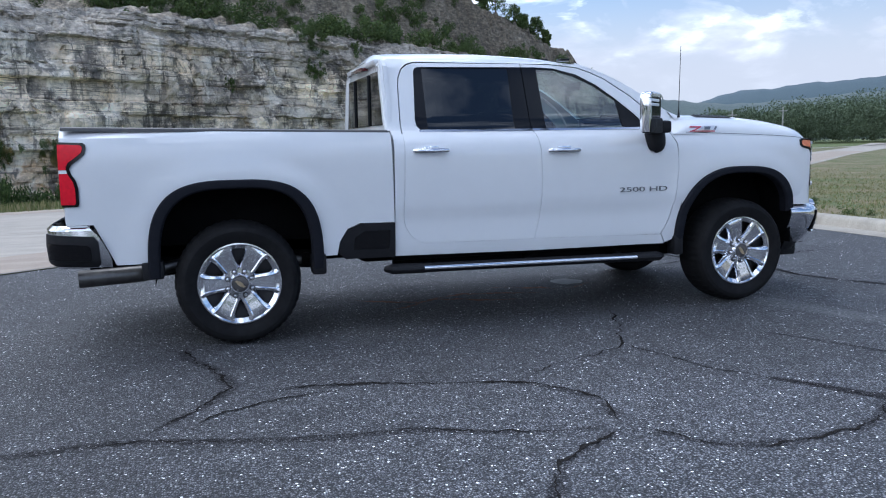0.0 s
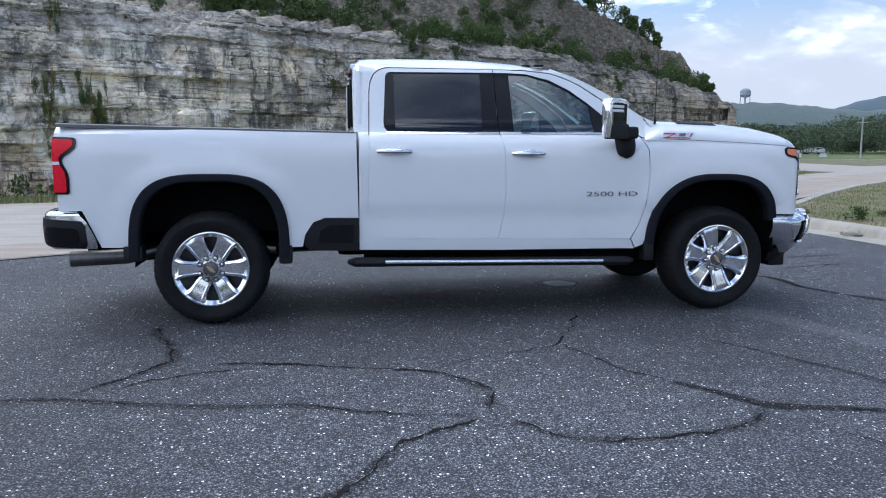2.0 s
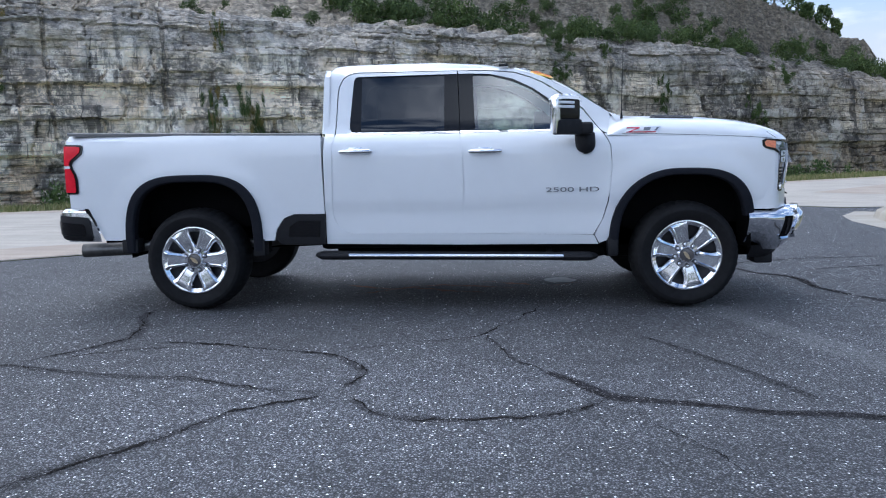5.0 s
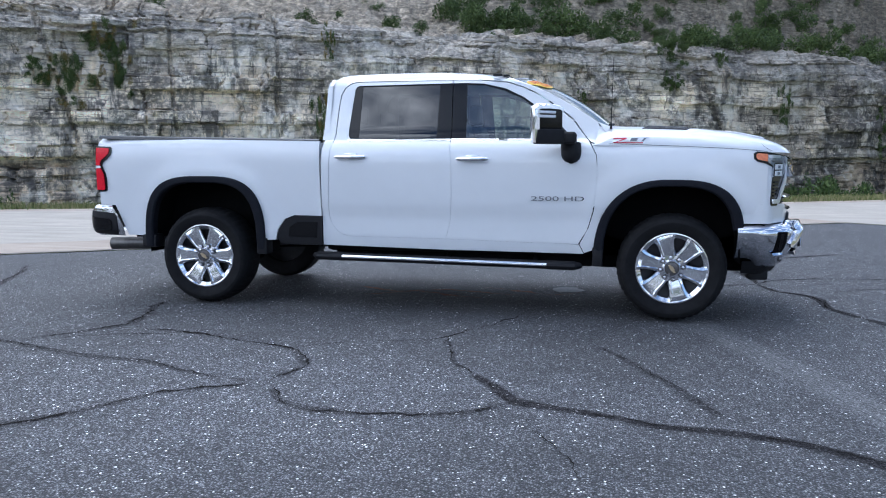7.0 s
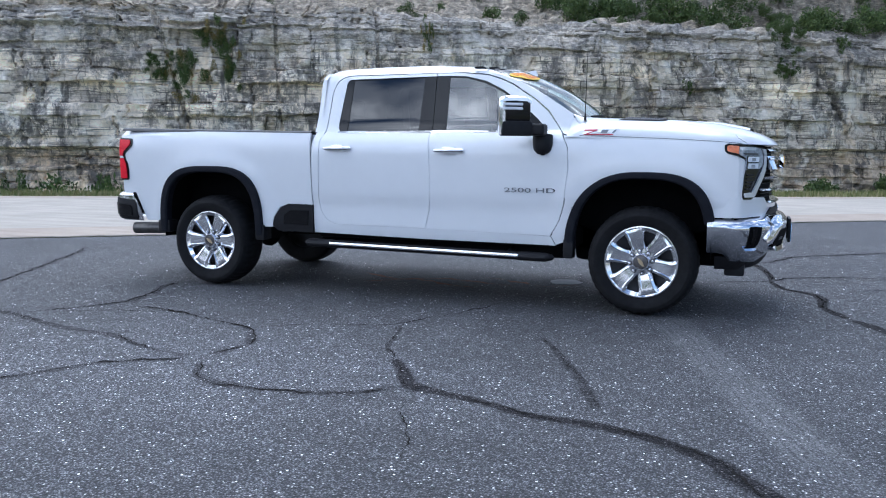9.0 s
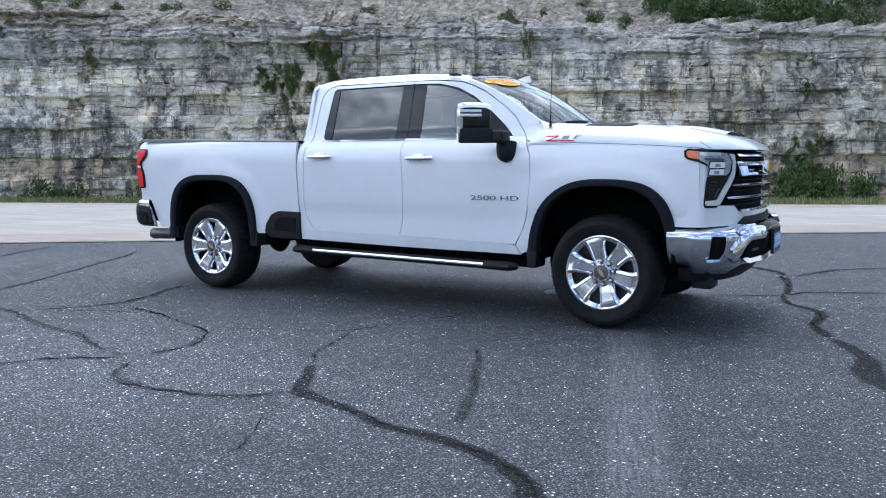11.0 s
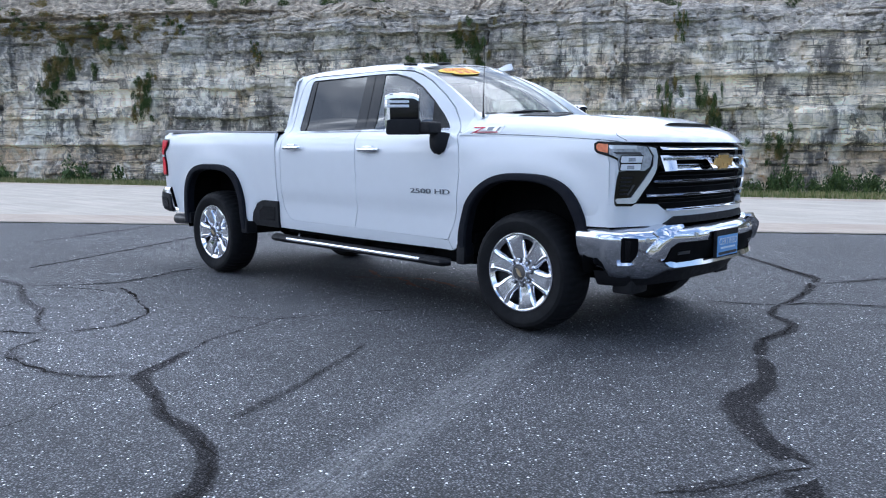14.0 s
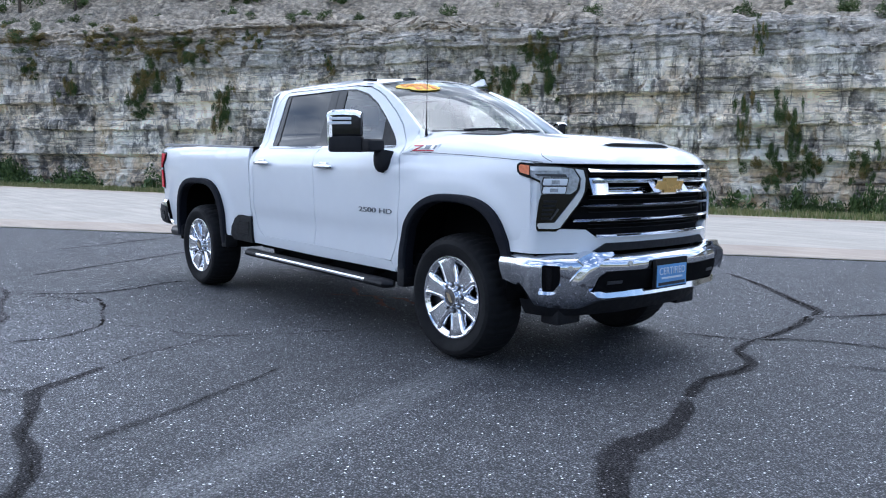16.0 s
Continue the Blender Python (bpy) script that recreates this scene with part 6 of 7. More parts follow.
part("windscreen", outward(grid([[screen(k / 14, -1 + 2 * j / 24) for j in range(25)] for k in range(15)])), M_GLASS_W, truck, "clear windscreen reflecting the sky")
edge_line = [(2.67, 1.962), (2.78, 1.930), (2.9, 1.890), (3.02, 1.835), (3.13, 1.778), (3.22, 1.724), (3.32, 1.662), (3.44, 1.585)]
rows = []
for k, (x, z) in enumerate(edge_line):
    a = cab_f(x, z, 0)
    u = k / (len(edge_line) - 1)
    b = screen(u, -1.0)
    b2 = screen(u, -0.97, 0.012)
    m = a.lerp(b, 0.5) + Vector((0.008, -0.004, 0.012))
    rows.append([a, a.lerp(b, 0.2) + Vector((0.005, -0.003, 0.008)), m, b, b2])
rows.append([Vector(p) for p in ((3.505, 0.160, 1.498), (3.535, 0.185, 1.522), (3.560, 0.220, 1.542), (3.500, 0.300, 1.552), (3.450, 0.300, 1.535))])
both("windscreen_pillar", outward(grid(rows)), M_PAINT, truck)
part("screen_border", outward(grid([[screen(u, -0.985 + 1.97 * j / 20, -0.003) for j in range(21)] for u in (0.0, 0.045)])), M_GLOSSBLACK, truck)
part("cowl", outward(grid([[screen(u, -0.99 + 1.98 * j / 20, 0.0) + Vector((0.02 * k, 0, -0.004)) for j in range(21)] for k, u in enumerate((0.965, 1.0, 1.08))])), M_BLACK, truck, "black plastic cowl")
for y0, y1 in ((0.42, 1.0), (1.05, 1.6)):
    bm = tube([screen(0.995, y0 - 1.0, -0.008), screen(0.975, (y0 + y1) / 2 - 1.0, -0.012), screen(0.962, y1 - 1.0, -0.008)], [0.010, 0.008, 0.005], 8)
    part("wiper", bm, M_BLACK, truck)
st = []
for k in range(24):
    a = 2 * math.pi * k / 24
    st.append((0.170 + 0.072 * math.sin(a) + 0.018 * math.cos(a), -0.625 + 0.265 * math.cos(a)))
sticker = part("price_sticker", panel(st, lambda u, d, i: screen(u, d, i - 0.006), 0.05, 0.003), M_YELLOW, truck, "yellow oval stickers with orange print on the glass")
st2 = [(0.240 + 0.062 * math.sin(2 * math.pi * k / 24), -0.56 + 0.205 * math.cos(2 * math.pi * k / 24)) for k in range(24)]
low_oval = part("second_oval", panel(st2, lambda u, d, i: screen(u, d, i - 0.010), 0.05, 0.003), M_YELLOW, sticker)
txt = bpy.data.curves.new("sticker_lettering", "FONT")
txt.body, txt.size, txt.extrude = "DIESEL", 0.07, 0.001
ob = new("sticker_lettering_src", txt)
me = bpy.data.meshes.new_from_object(ob.evaluated_get(bpy.context.evaluated_depsgraph_get()))
bpy.data.objects.remove(ob)
xs = [v.co.x for v in me.vertices]; ys = [v.co.y for v in me.vertices]
for v in me.vertices:
    tx, ty = (v.co.x - min(xs)) / (max(xs) - min(xs)), (v.co.y - min(ys)) / (max(ys) - min(ys))
    v.co = screen(0.185 - 0.072 * ty + 0.012 * tx, -0.81 + 0.36 * tx, -0.011 - v.co.z)
me.materials.clear()
me.materials.append(M_ORANGE)
lt = new("sticker_lettering", me)
lt.parent = sticker
tagged(lt, "orange lettering")
for k in range(3):
    d0 = -0.70 + 0.105 * k
    part("print_bar", panel([(0.212, d0), (0.272, d0 + 0.01), (0.272, d0 + 0.070), (0.212, d0 + 0.060)], lambda u, d, i: screen(u, d, i - 0.014), 0.05, 0.002), M_ORANGE, sticker)

# cab back with the rear window and high brake lamp
back = lambda y, z, i: Vector((1.100 + i + 0.02 * abs(y - 1.0) ** 3, y, z))
part("cab_back", panel([(0.10, 0.60), (1.90, 0.60), (1.90, 1.42), (1.83, 1.47), (1.70, 1.93), (1.62, 1.985), (0.38, 1.985), (0.30, 1.93), (0.17, 1.47), (0.10, 1.42)], back, 0.08, 0.03), M_PAINT, truck)
part("rear_window", panel([(0.27, 1.50), (1.73, 1.50), (1.64, 1.90), (0.36, 1.90)], lambda y, z, i: back(y, z, i - 0.012), 0.08, 0.01), M_REARGLASS, truck, "dark sliding rear window glass")
for y in (0.72, 1.28):
    part("window_divider", box(1.075, y - 0.012, 1.505, 1.091, y + 0.012, 1.895, 0.003), M_BLACK, truck)
bm = box(1.070, 0.44, 1.955, 1.15, 1.56, 1.998, 0.018, 3)
part("roof_spoiler", bm, M_PAINT, truck)
part("high_brake_lamp", box(1.045, 0.78, 1.935, 1.10, 1.22, 1.965, 0.008), M_REDDARK, truck, "dark red high brake lamp")

# rounded rear corners of the cab
rows = []
for z in (1.455, 1.55, 1.65, 1.75, 1.85, 1.92, 1.955):
    y, lean = CAB_Y(z) + 0.003, 0.012 * max(0.0, (z - 1.85) / 0.10) ** 2
    rows.append([(1.100 + lean, y, z), (1.084 + lean, y + 0.008, z), (1.078 + lean, y + 0.024, z), (1.080 + lean, y + 0.060, z), (1.094 + lean, y + 0.110, z)])
both("cab_corner", outward(grid(rows)), M_PAINT, truck)

# hood
HC = smooth_table([(0.0, 1.556), (0.25, 1.553), (0.5, 1.539), (0.7, 1.507), (0.84, 1.462), (0.93, 1.415), (0.98, 1.37), (1.0, 1.338)], 0.012)
def hood_p(u, d, lift=0.0):
    a = abs(d)
    x0, x1 = 3.405 + 0.15 * (1 - a ** 2), 4.755 + 0.255 * (1 - a ** 3.2)
    x = x0 + u * (x1 - x0)
    half = 0.946 - 0.10 * max(0.0, (u - 0.80) / 0.2) ** 2
    g = max(0.0, 1 - a ** 4) ** 0.36
    w = min(1.0, u / 0.10)
    g = g * w + (1 - w) * min(1.0, (1 - a) / 0.155) ** 1.6
    ze = 1.398 - 0.058 * u
    crease = 0.012 * math.exp(-((a - 0.60) / 0.05) ** 2) * (1 - u)
    return Vector((x, 1.0 + d * half, ze + (HC(u) - ze) * g + crease + lift))


rows = []
for k in range(33):
    rows.append([hood_p(1 - (1 - k / 32) ** 1.4, math.sin((-1 + 2 * j / 44) * math.pi / 2)) for j in range(45)])
hood = part("hood", outward(grid(rows)), M_PAINT, truck)
# raised scoop with a dark mouth
rows = []
for k in range(13):
    u = 0.42 + 0.43 * k / 12
    lift = 0.019 * min(1.0, k / 9) ** 0.8
    rows.append([hood_p(u, d, lift * min(1.0, (1 - abs(d / 0.39) ** 6))) for d in [-0.39 + 0.78 * j / 20 for j in range(21)]])
part("scoop", outward(grid(rows)), M_PAINT, hood)
m0, m1 = 0.852, 0.868
mouth = [[hood_p(m0, d, 0.0175 * (1 - abs(d / 0.385) ** 8)) for d in [-0.375 + 0.75 * j / 16 for j in range(17)]], [hood_p(m1, d * 0.93, 0.0035) for d in [-0.375 + 0.75 * j / 16 for j in range(17)]]]
part("scoop_mouth", outward(grid(mouth)), M_UNDER, hood, "black scoop opening")
for s in (-1, 1):
    rows = []
    for u in (0.215, 0.22, 0.34, 0.455, 0.46):
        h = 0.0 if u in (0.215, 0.46) else 0.005
        rows.append([hood_p(u, s * 0.585, -0.004), hood_p(u, s * 0.59, h), hood_p(u, s * 0.66, h), hood_p(u, s * 0.73, h), hood_p(u, s * 0.735, -0.004)])
    vent = part("hood_vent", outward(grid(rows)), M_BLACK, hood, "dark louvred hood vent")
    for k in range(5):
        d0 = 0.600 + 0.026 * k
        rows = [[hood_p(u, s * d0, 0.004), hood_p(u, s * (d0 + 0.003), 0.010), hood_p(u, s * (d0 + 0.010), 0.010), hood_p(u, s * (d0 + 0.013), 0.004)] for u in (0.23, 0.28, 0.35, 0.40, 0.45)]
        part("louvre", outward(grid(rows)), M_RAIL, vent)

# shut lines of the hood
for s in (-1, 1):
    part("shut_line", tube([hood_p(0.09 + 0.89 * k / 30, s * 0.9995) + Vector((0, s * 0.0004, 0)) for k in range(31)], 0.0018, 6), M_UNDER, hood)
    part("shut_line", tube([hood_p(u, s * d, -0.0015) for u, d in ((0.895, 0.895), (0.912, 0.920), (0.930, 0.938), (0.955, 0.952), (0.985, 0.962))], 0.0025, 6), M_UNDER, hood)

# badges on the flank
hf = lambda x, z, i: Vector((x, 0.064 + 0.75 * max(0, z - 1.435) + i - 0.012, z))
for side in (0, 1):
    w = (lambda b: b) if side == 0 else flipped
    badge = part("side_badge", w(panel([(3.545, 1.409), (3.80, 1.407), (3.835, 1.459), (3.565, 1.461)], hf, 0.05, 0.01)), M_PIPE, truck, "red and silver badge")
    hf2 = lambda x, z, i: hf(x, z, i - 0.005)
    for poly, mt in (([(3.56, 1.447), (3.665, 1.447), (3.665, 1.455), (3.565, 1.455)], M_BADGE_RED), ([(3.645, 1.447), (3.665, 1.450), (3.59, 1.418), (3.555, 1.414)], M_BADGE_RED), ([(3.555, 1.413), (3.79, 1.411), (3.79, 1.419), (3.56, 1.421)], M_BADGE_RED), ([(3.69, 1.428), (3.74, 1.428), (3.755, 1.453), (3.70, 1.453)], M_BADGE_GREY), ([(3.775, 1.425), (3.795, 1.425), (3.818, 1.453), (3.80, 1.453)], M_BADGE_GREY)):
        part("badge_bar", w(panel(poly, hf2, 0.05, 0.006)), mt, badge)
    txt = bpy.data.curves.new("door_lettering", "FONT")
    txt.body, txt.size, txt.extrude = "2500 HD", 0.062, 0.003
    ob = new("door_lettering_src", txt)
    dg = bpy.context.evaluated_depsgraph_get()
    me = bpy.data.meshes.new_from_object(ob.evaluated_get(dg))
    bpy.data.objects.remove(ob)
    xs = [v.co.x for v in me.vertices]; ys = [v.co.y for v in me.vertices]
    for v in me.vertices:
        tx = (v.co.x - min(xs)) / (max(xs) - min(xs))
        tz = (v.co.y - min(ys)) / (max(ys) - min(ys))
        y = CAB_Y(0.97) - 0.004 - v.co.z
        v.co = Vector((2.918 + 0.425 * tx, y, 0.951 + 0.037 * tz)) if side == 0 else Vector((3.343 - 0.425 * tx, 2 - y, 0.951 + 0.037 * tz))
    me.materials.clear()
    me.materials.append(M_BADGE_GREY)
    lt = new("door_lettering", me)
    lt.parent = fd[side]
    tagged(lt, "raised grey metal lettering")

# whip aerial on the fender
aer = part("aerial", tube([(3.54, 0.19, 1.53), (3.54, 0.19, 1.60), (3.545, 0.19, 1.85), (3.55, 0.19, 2.10)], [0.012, 0.0035, 0.0026, 0.002], 8), M_BLACK, truck, "thin black whip aerial")

# ---- front end of the truck ----
def plan_curve(pairs):
    """A smooth plan line from the middle outwards: (x, distance from the middle) pairs; gives f(q) by length."""
    P = [Vector((p[0], p[1])) for p in pairs]
    dense = []
    for i in range(len(P) - 1):
        p0, p1, p2, p3 = P[max(i - 1, 0)], P[i], P[i + 1], P[min(i + 2, len(P) - 1)]
        if i == 0:
            p0 = Vector((p2.x, -p2.y))
        for k in range(12):
            t = k / 12
            dense.append(0.5 * ((2 * p1) + (p2 - p0) * t + (2 * p0 - 5 * p1 + 4 * p2 - p3) * t * t + (3 * p1 - p0 - 3 * p2 + p3) * t ** 3))
    dense.append(P[-1])
    L = [0.0]
    for a, b in zip(dense, dense[1:]):
        L.append(L[-1] + (b - a).length)
    X, D = [p.x for p in dense], [p.y for p in dense]

    def f(q):
        a = abs(q)
        x, d = np.interp(a, L, X), np.interp(a, L, D)
        x2, d2 = np.interp(a + 0.01, L, X), np.interp(a + 0.01, L, D)
        x1, d1 = np.interp(a - 0.01, L, X), np.interp(a - 0.01, L, D)
        t = Vector((x2 - x1, d2 - d1)).normalized()
        nrm = Vector((t.y, -t.x))
        s = -1 if q < 0 else 1
        # positive q lies on the near flank (y below the middle)
        return Vector((x, 1.0 - s * d, 0)), Vector((nrm.x, -s * nrm.y, 0))
    return f, L[-1]


FASCIA, FL = plan_curve([(5.0, 0), (4.985, 0.3), (4.948, 0.5), (4.893, 0.68), (4.838, 0.782), (4.788, 0.872), (4.750, 0.938), (4.722, 0.955), (4.66, 0.959), (4.52, 0.960)])
BUMPER, BL = plan_curve([(5.083, 0), (5.078, 0.3), (5.042, 0.5), (5.004, 0.65), (4.944, 0.778), (4.856, 0.896), (4.73, 0.972), (4.61, 0.995), (4.515, 1.0)])


def fas(q, z, i=0.0):
    p, n = FASCIA(q)
    return p - n * (i + 0.05 * max(0, (z - 1.0)) ** 2) + Vector((0, 0, z))


def on_fascia(off):
    return lambda q, z, i: fas(q, z, i - off)


def sym(name, outline, off, material, parent, label="", step=0.05, depth=0.015):
    """A piece on the near half of the front and its mirror image."""
    bm = panel(outline, on_fascia(off), step, depth)
    return both(name, bm, material, parent, label)


# painted surround: lower lip and the corners
lip = [(-0.60, 0.892), (-0.668, 0.936), (-0.80, 0.940), (-FL, 0.94), (-FL, 0.79), (-0.62, 0.795), (-0.50, 0.845), (0.50, 0.845), (0.62, 0.795), (FL, 0.79), (FL, 0.94), (0.80, 0.940), (0.668, 0.936), (0.60, 0.892)]
part("front_fascia", panel(lip, on_fascia(0.004), 0.05, 0.04), M_PAINT, truck)
sym("front_corner", [(0.94, 0.92), (FL, 0.92), (FL, 1.335), (0.98, 1.335), (0.945, 1.20)], 0.0, M_PAINT, truck, depth=0.03)
part("front_backing", outward(grid([[fas(-1.05 + 2.1 * k / 30, z, 0.09) for k in range(31)] for z in (0.78, 1.0, 1.2, 1.335)])), M_UNDER, truck)

# grille
GR = [(-0.665, 1.325), (-0.665, 1.17), (-0.73, 1.08), (-0.83, 0.96), (-0.83, 0.938), (-0.668, 0.934), (-0.60, 0.885), (0.60, 0.885), (0.668, 0.934), (0.83, 0.938), (0.83, 0.96), (0.73, 1.08), (0.665, 1.17), (0.665, 1.325)]
grille = part("grille", panel(GR, on_fascia(-0.045), 0.06, 0.03), M_UNDER, truck, "black grille with chrome bars")


def bar(q0, q1, z0, z1, off, thick, material=M_CHROME, parent=None, name="bar", label="chrome bar"):
    """A bar of the grille whose face leans back towards its upper edge."""
    rows = []
    n = max(2, int(abs(q1 - q0) / 0.04))
    for k in range(n + 1):
        q = q0 + (q1 - q0) * k / n
        tilt = 0.75 * (z1 - z0)
        rows.append([fas(q, z0, thick - off), fas(q, z0 + 0.001, -tilt - off), fas(q, z0 + 0.004, -tilt - 0.002 - off), fas(q, (z0 + z1) / 2, -tilt * 0.55 - off), fas(q, z1 - 0.002, -off), fas(q, z1, 0.004 - off), fas(q, z1, thick - off)])
    return part(name, outward(grid(rows)), material, parent or grille, label)


bar(-0.665, 0.665, 1.286, 1.311, 0.014, 0.05)
bar(-0.640, 0.640, 1.222, 1.252, 0.008, 0.05)
bar(-0.640, 0.640, 1.152, 1.184, 0.012, 0.05)
for s in (-1, 1):
    # the solid end of the upper bar steps down into it
    part("bar", panel([(s * 0.545, 1.153), (s * 0.655, 1.150), (s * 0.660, 1.252), (s * 0.590, 1.254), (s * 0.555, 1.242), (s * 0.530, 1.222)], lambda q, z, i: fas(q, z, i - 0.012 - 0.42 * (1.254 - z)), 0.04, 0.06), M_CHROME, grille, "chrome bar")
    bar(s * 0.13, s * 0.19, 1.160, 1.246, 0.008, 0.05)
    bar(s * 0.19, s * 0.54, 1.188, 1.192, 0.002, 0.03)
bar(-0.712, 0.712, 1.076, 1.093, 0.006, 0.05)
bar(-0.760, 0.760, 0.985, 1.003, 0.006, 0.05)
bar(-0.598, 0.598, 0.887, 0.906, 0.010, 0.05)
for zc in (1.300, 1.085, 0.995, 0.898):
    for s in (-1, 1):
        bar(s * 0.24, s * 0.44, zc - 0.004, zc + 0.004, 0.015, 0.02, M_GLOSSBLACK, grille, "slot", "black slot in the bar")
for k in range(15):
    z = 0.935 + 0.0255 * k
    if not any(abs(z - c) < 0.02 for c in (1.30, 1.235, 1.166, 1.085, 0.995)):
        bar(-0.63, 0.63, z, z + 0.006, -0.03, 0.01, M_BLACK, grille, "mesh_slat", "black mesh")
# emblem: plain gold bow-tie shape with a pale rim
bow = [(-0.165, -0.036), (-0.135, 0.030), (-0.070, 0.030), (-0.070, 0.056), (0.085, 0.056), (0.072, 0.030), (0.165, 0.030), (0.135, -0.036), (0.070, -0.036), (0.070, -0.058), (-0.085, -0.058), (-0.072, -0.036)]
flat_front = lambda off: (lambda y, z, i: Vector((5.046 + off - i, 1.0 + 0.9 * y, 1.206 + 0.82 * z)))
emb = part("emblem", panel(inset(bow, -0.013), flat_front(0.0), 0.05, 0.03), M_CHROME, grille, "gold emblem with a silver rim")
part("emblem_face", panel(bow, flat_front(0.010), 0.05, 0.012), M_GOLD, emb, "gold face")

# headlights
for s in (1, -1):
    fl = (lambda b: b) if s == 1 else flipped
    hl_out = [(0.662, 1.312), (0.657, 1.190), (0.735, 1.072), (0.822, 0.955), (0.862, 0.926), (0.978, 0.928), (0.987, 0.945), (0.989, 0.985), (0.974, 1.105), (0.955, 1.168), (0.955, 1.190), (0.974, 1.224), (1.022, 1.245), (1.106, 1.270), (1.126, 1.290), (1.130, 1.332), (1.106, 1.345), (0.930, 1.332), (0.725, 1.314)]
    head = part("headlight", fl(panel(hl_out, on_fascia(0.006), 0.05, 0.03)), M_GLOSSBLACK, truck, "headlight with chrome edge, clear lens and amber marker")
    def hp(name, outline, off, material, label, depth=0.012):
        return part(name, fl(panel(outline, on_fascia(off), 0.03, depth)), material, head, label)
    hp("marker_rim", [(1.010, 1.246), (1.030, 1.249), (1.106, 1.268), (1.128, 1.288), (1.132, 1.330), (1.108, 1.344), (1.010, 1.337), (1.030, 1.326), (1.030, 1.268)], 0.018, M_GLOSSBLACK, "black rim of the amber marker")
    hp("amber_marker", [(1.030, 1.268), (1.100, 1.283), (1.112, 1.297), (1.113, 1.322), (1.100, 1.331), (1.032, 1.325)], 0.020, M_AMBER, "amber marker lens")
    # grey clear upper housing, with the light bar and two lamp bowls in it
    hp("lamp_housing", [(1.034, 1.320), (0.850, 1.318), (0.762, 1.308), (0.722, 1.248), (0.738, 1.180), (0.775, 1.155), (0.960, 1.150), (0.968, 1.195), (0.970, 1.235), (1.028, 1.262)], 0.010, M_LENS, "grey reflector housing behind clear plastic")
    hp("light_bar", [(0.842, 1.296), (1.012, 1.294), (1.026, 1.302), (1.026, 1.320), (0.842, 1.314)], 0.018, M_LENSBAR, "white light bar")
    hp("shade_strip", [(0.800, 1.256), (0.985, 1.262), (1.005, 1.276), (0.810, 1.274)], 0.014, M_RIMDARK, "dark strip below the light bar")
    for z0, z1, a, b in ((1.207, 1.248, 0.796, 0.957), (1.158, 1.198, 0.806, 0.958)):
        bowl = [(a, z1), (a + 0.008, z0), (b - 0.004, z0), (b, z0 + 0.008), (b - 0.008, z1)]
        hp("projector", inset(bowl, -0.006), 0.015, M_GLOSSBLACK, "dark lamp rim")
        hp("projector", bowl, 0.019, M_WHITELENS, "clear square lamp")
        hp("reflector", [(a + 0.055, z0 + 0.008), (a + 0.105, z0 + 0.008), (a + 0.105, z1 - 0.010), (a + 0.055, z1 - 0.010)], 0.022, M_LENS, "grey reflector cell", 0.006)
    hp("inner_blade", [(0.755, 1.308), (0.714, 1.248), (0.720, 1.185), (0.742, 1.150), (0.792, 1.084), (0.874, 0.982), (0.980, 0.979), (0.985, 0.965), (0.975, 0.946), (0.862, 0.944), (0.842, 0.952), (0.816, 0.986), (0.738, 1.088), (0.706, 1.140), (0.694, 1.172), (0.688, 1.247), (0.704, 1.300)], 0.022, M_LENSBAR, "bright silver inner edge")
    hp("pocket_edge", [(0.846, 1.062), (0.895, 0.998), (0.905, 0.998), (0.858, 1.066)], 0.014, M_RAIL, "grey edge in the dark pocket")
    for k in range(5):
        z = 1.000 + 0.026 * k
        hp("louvre", [(0.905 - 0.010 * k, z), (0.960 - 0.003 * k, z), (0.960 - 0.003 * k, z + 0.012), (0.90 - 0.010 * k, z + 0.012)], 0.014, M_BLACK, "black louvre in the dark pocket")

# bumper
def bump_p(q, z, i=0.0):
    p, n = BUMPER(q)
    o = np.interp(z, [0.40, 0.44, 0.50, 0.56, 0.64, 0.70, 0.735, 0.765, 0.79, 0.81], [-0.13, -0.085, -0.046, -0.020, 0.004, 0.015, 0.017, 0.009, -0.010, -0.05])
    return p + n * (o - i) + Vector((0, 0, z))


rows = []
for k in range(81):
    q = -BL + 2 * BL * k / 80
    a = abs(q)
    top = np.interp(a, [0, 0.5, 0.62, 0.70, 0.80, BL], [0.786, 0.780, 0.790, 0.806, 0.782, 0.778])
    low = np.interp(a, [0, 0.55, 0.74, 1.0, 1.13, 1.19, BL], [0.480, 0.470, 0.435, 0.448, 0.456, 0.512, 0.515])
    row = []
    for j in range(21):
        f = j / 20
        z = low + (top - low) * f
        zz = 0.40 + 0.41 * f
        p, n = BUMPER(q)
        o = np.interp(zz, [0.40, 0.44, 0.50, 0.56, 0.64, 0.70, 0.735, 0.765, 0.79, 0.81], [-0.13, -0.085, -0.046, -0.020, 0.004, 0.015, 0.017, 0.009, -0.010, -0.05])
        row.append(p + n * o + Vector((0, 0, z)))
    row.append(p - n * 0.16 + Vector((0, 0, top + 0.006)))
    rows.append(row)
bumper = part("front_bumper", outward(grid(rows)), M_CHROME, truck, "large chrome front bumper")


def on_bumper(off):
    return lambda q, z, i: bump_p(q, z, i - off)


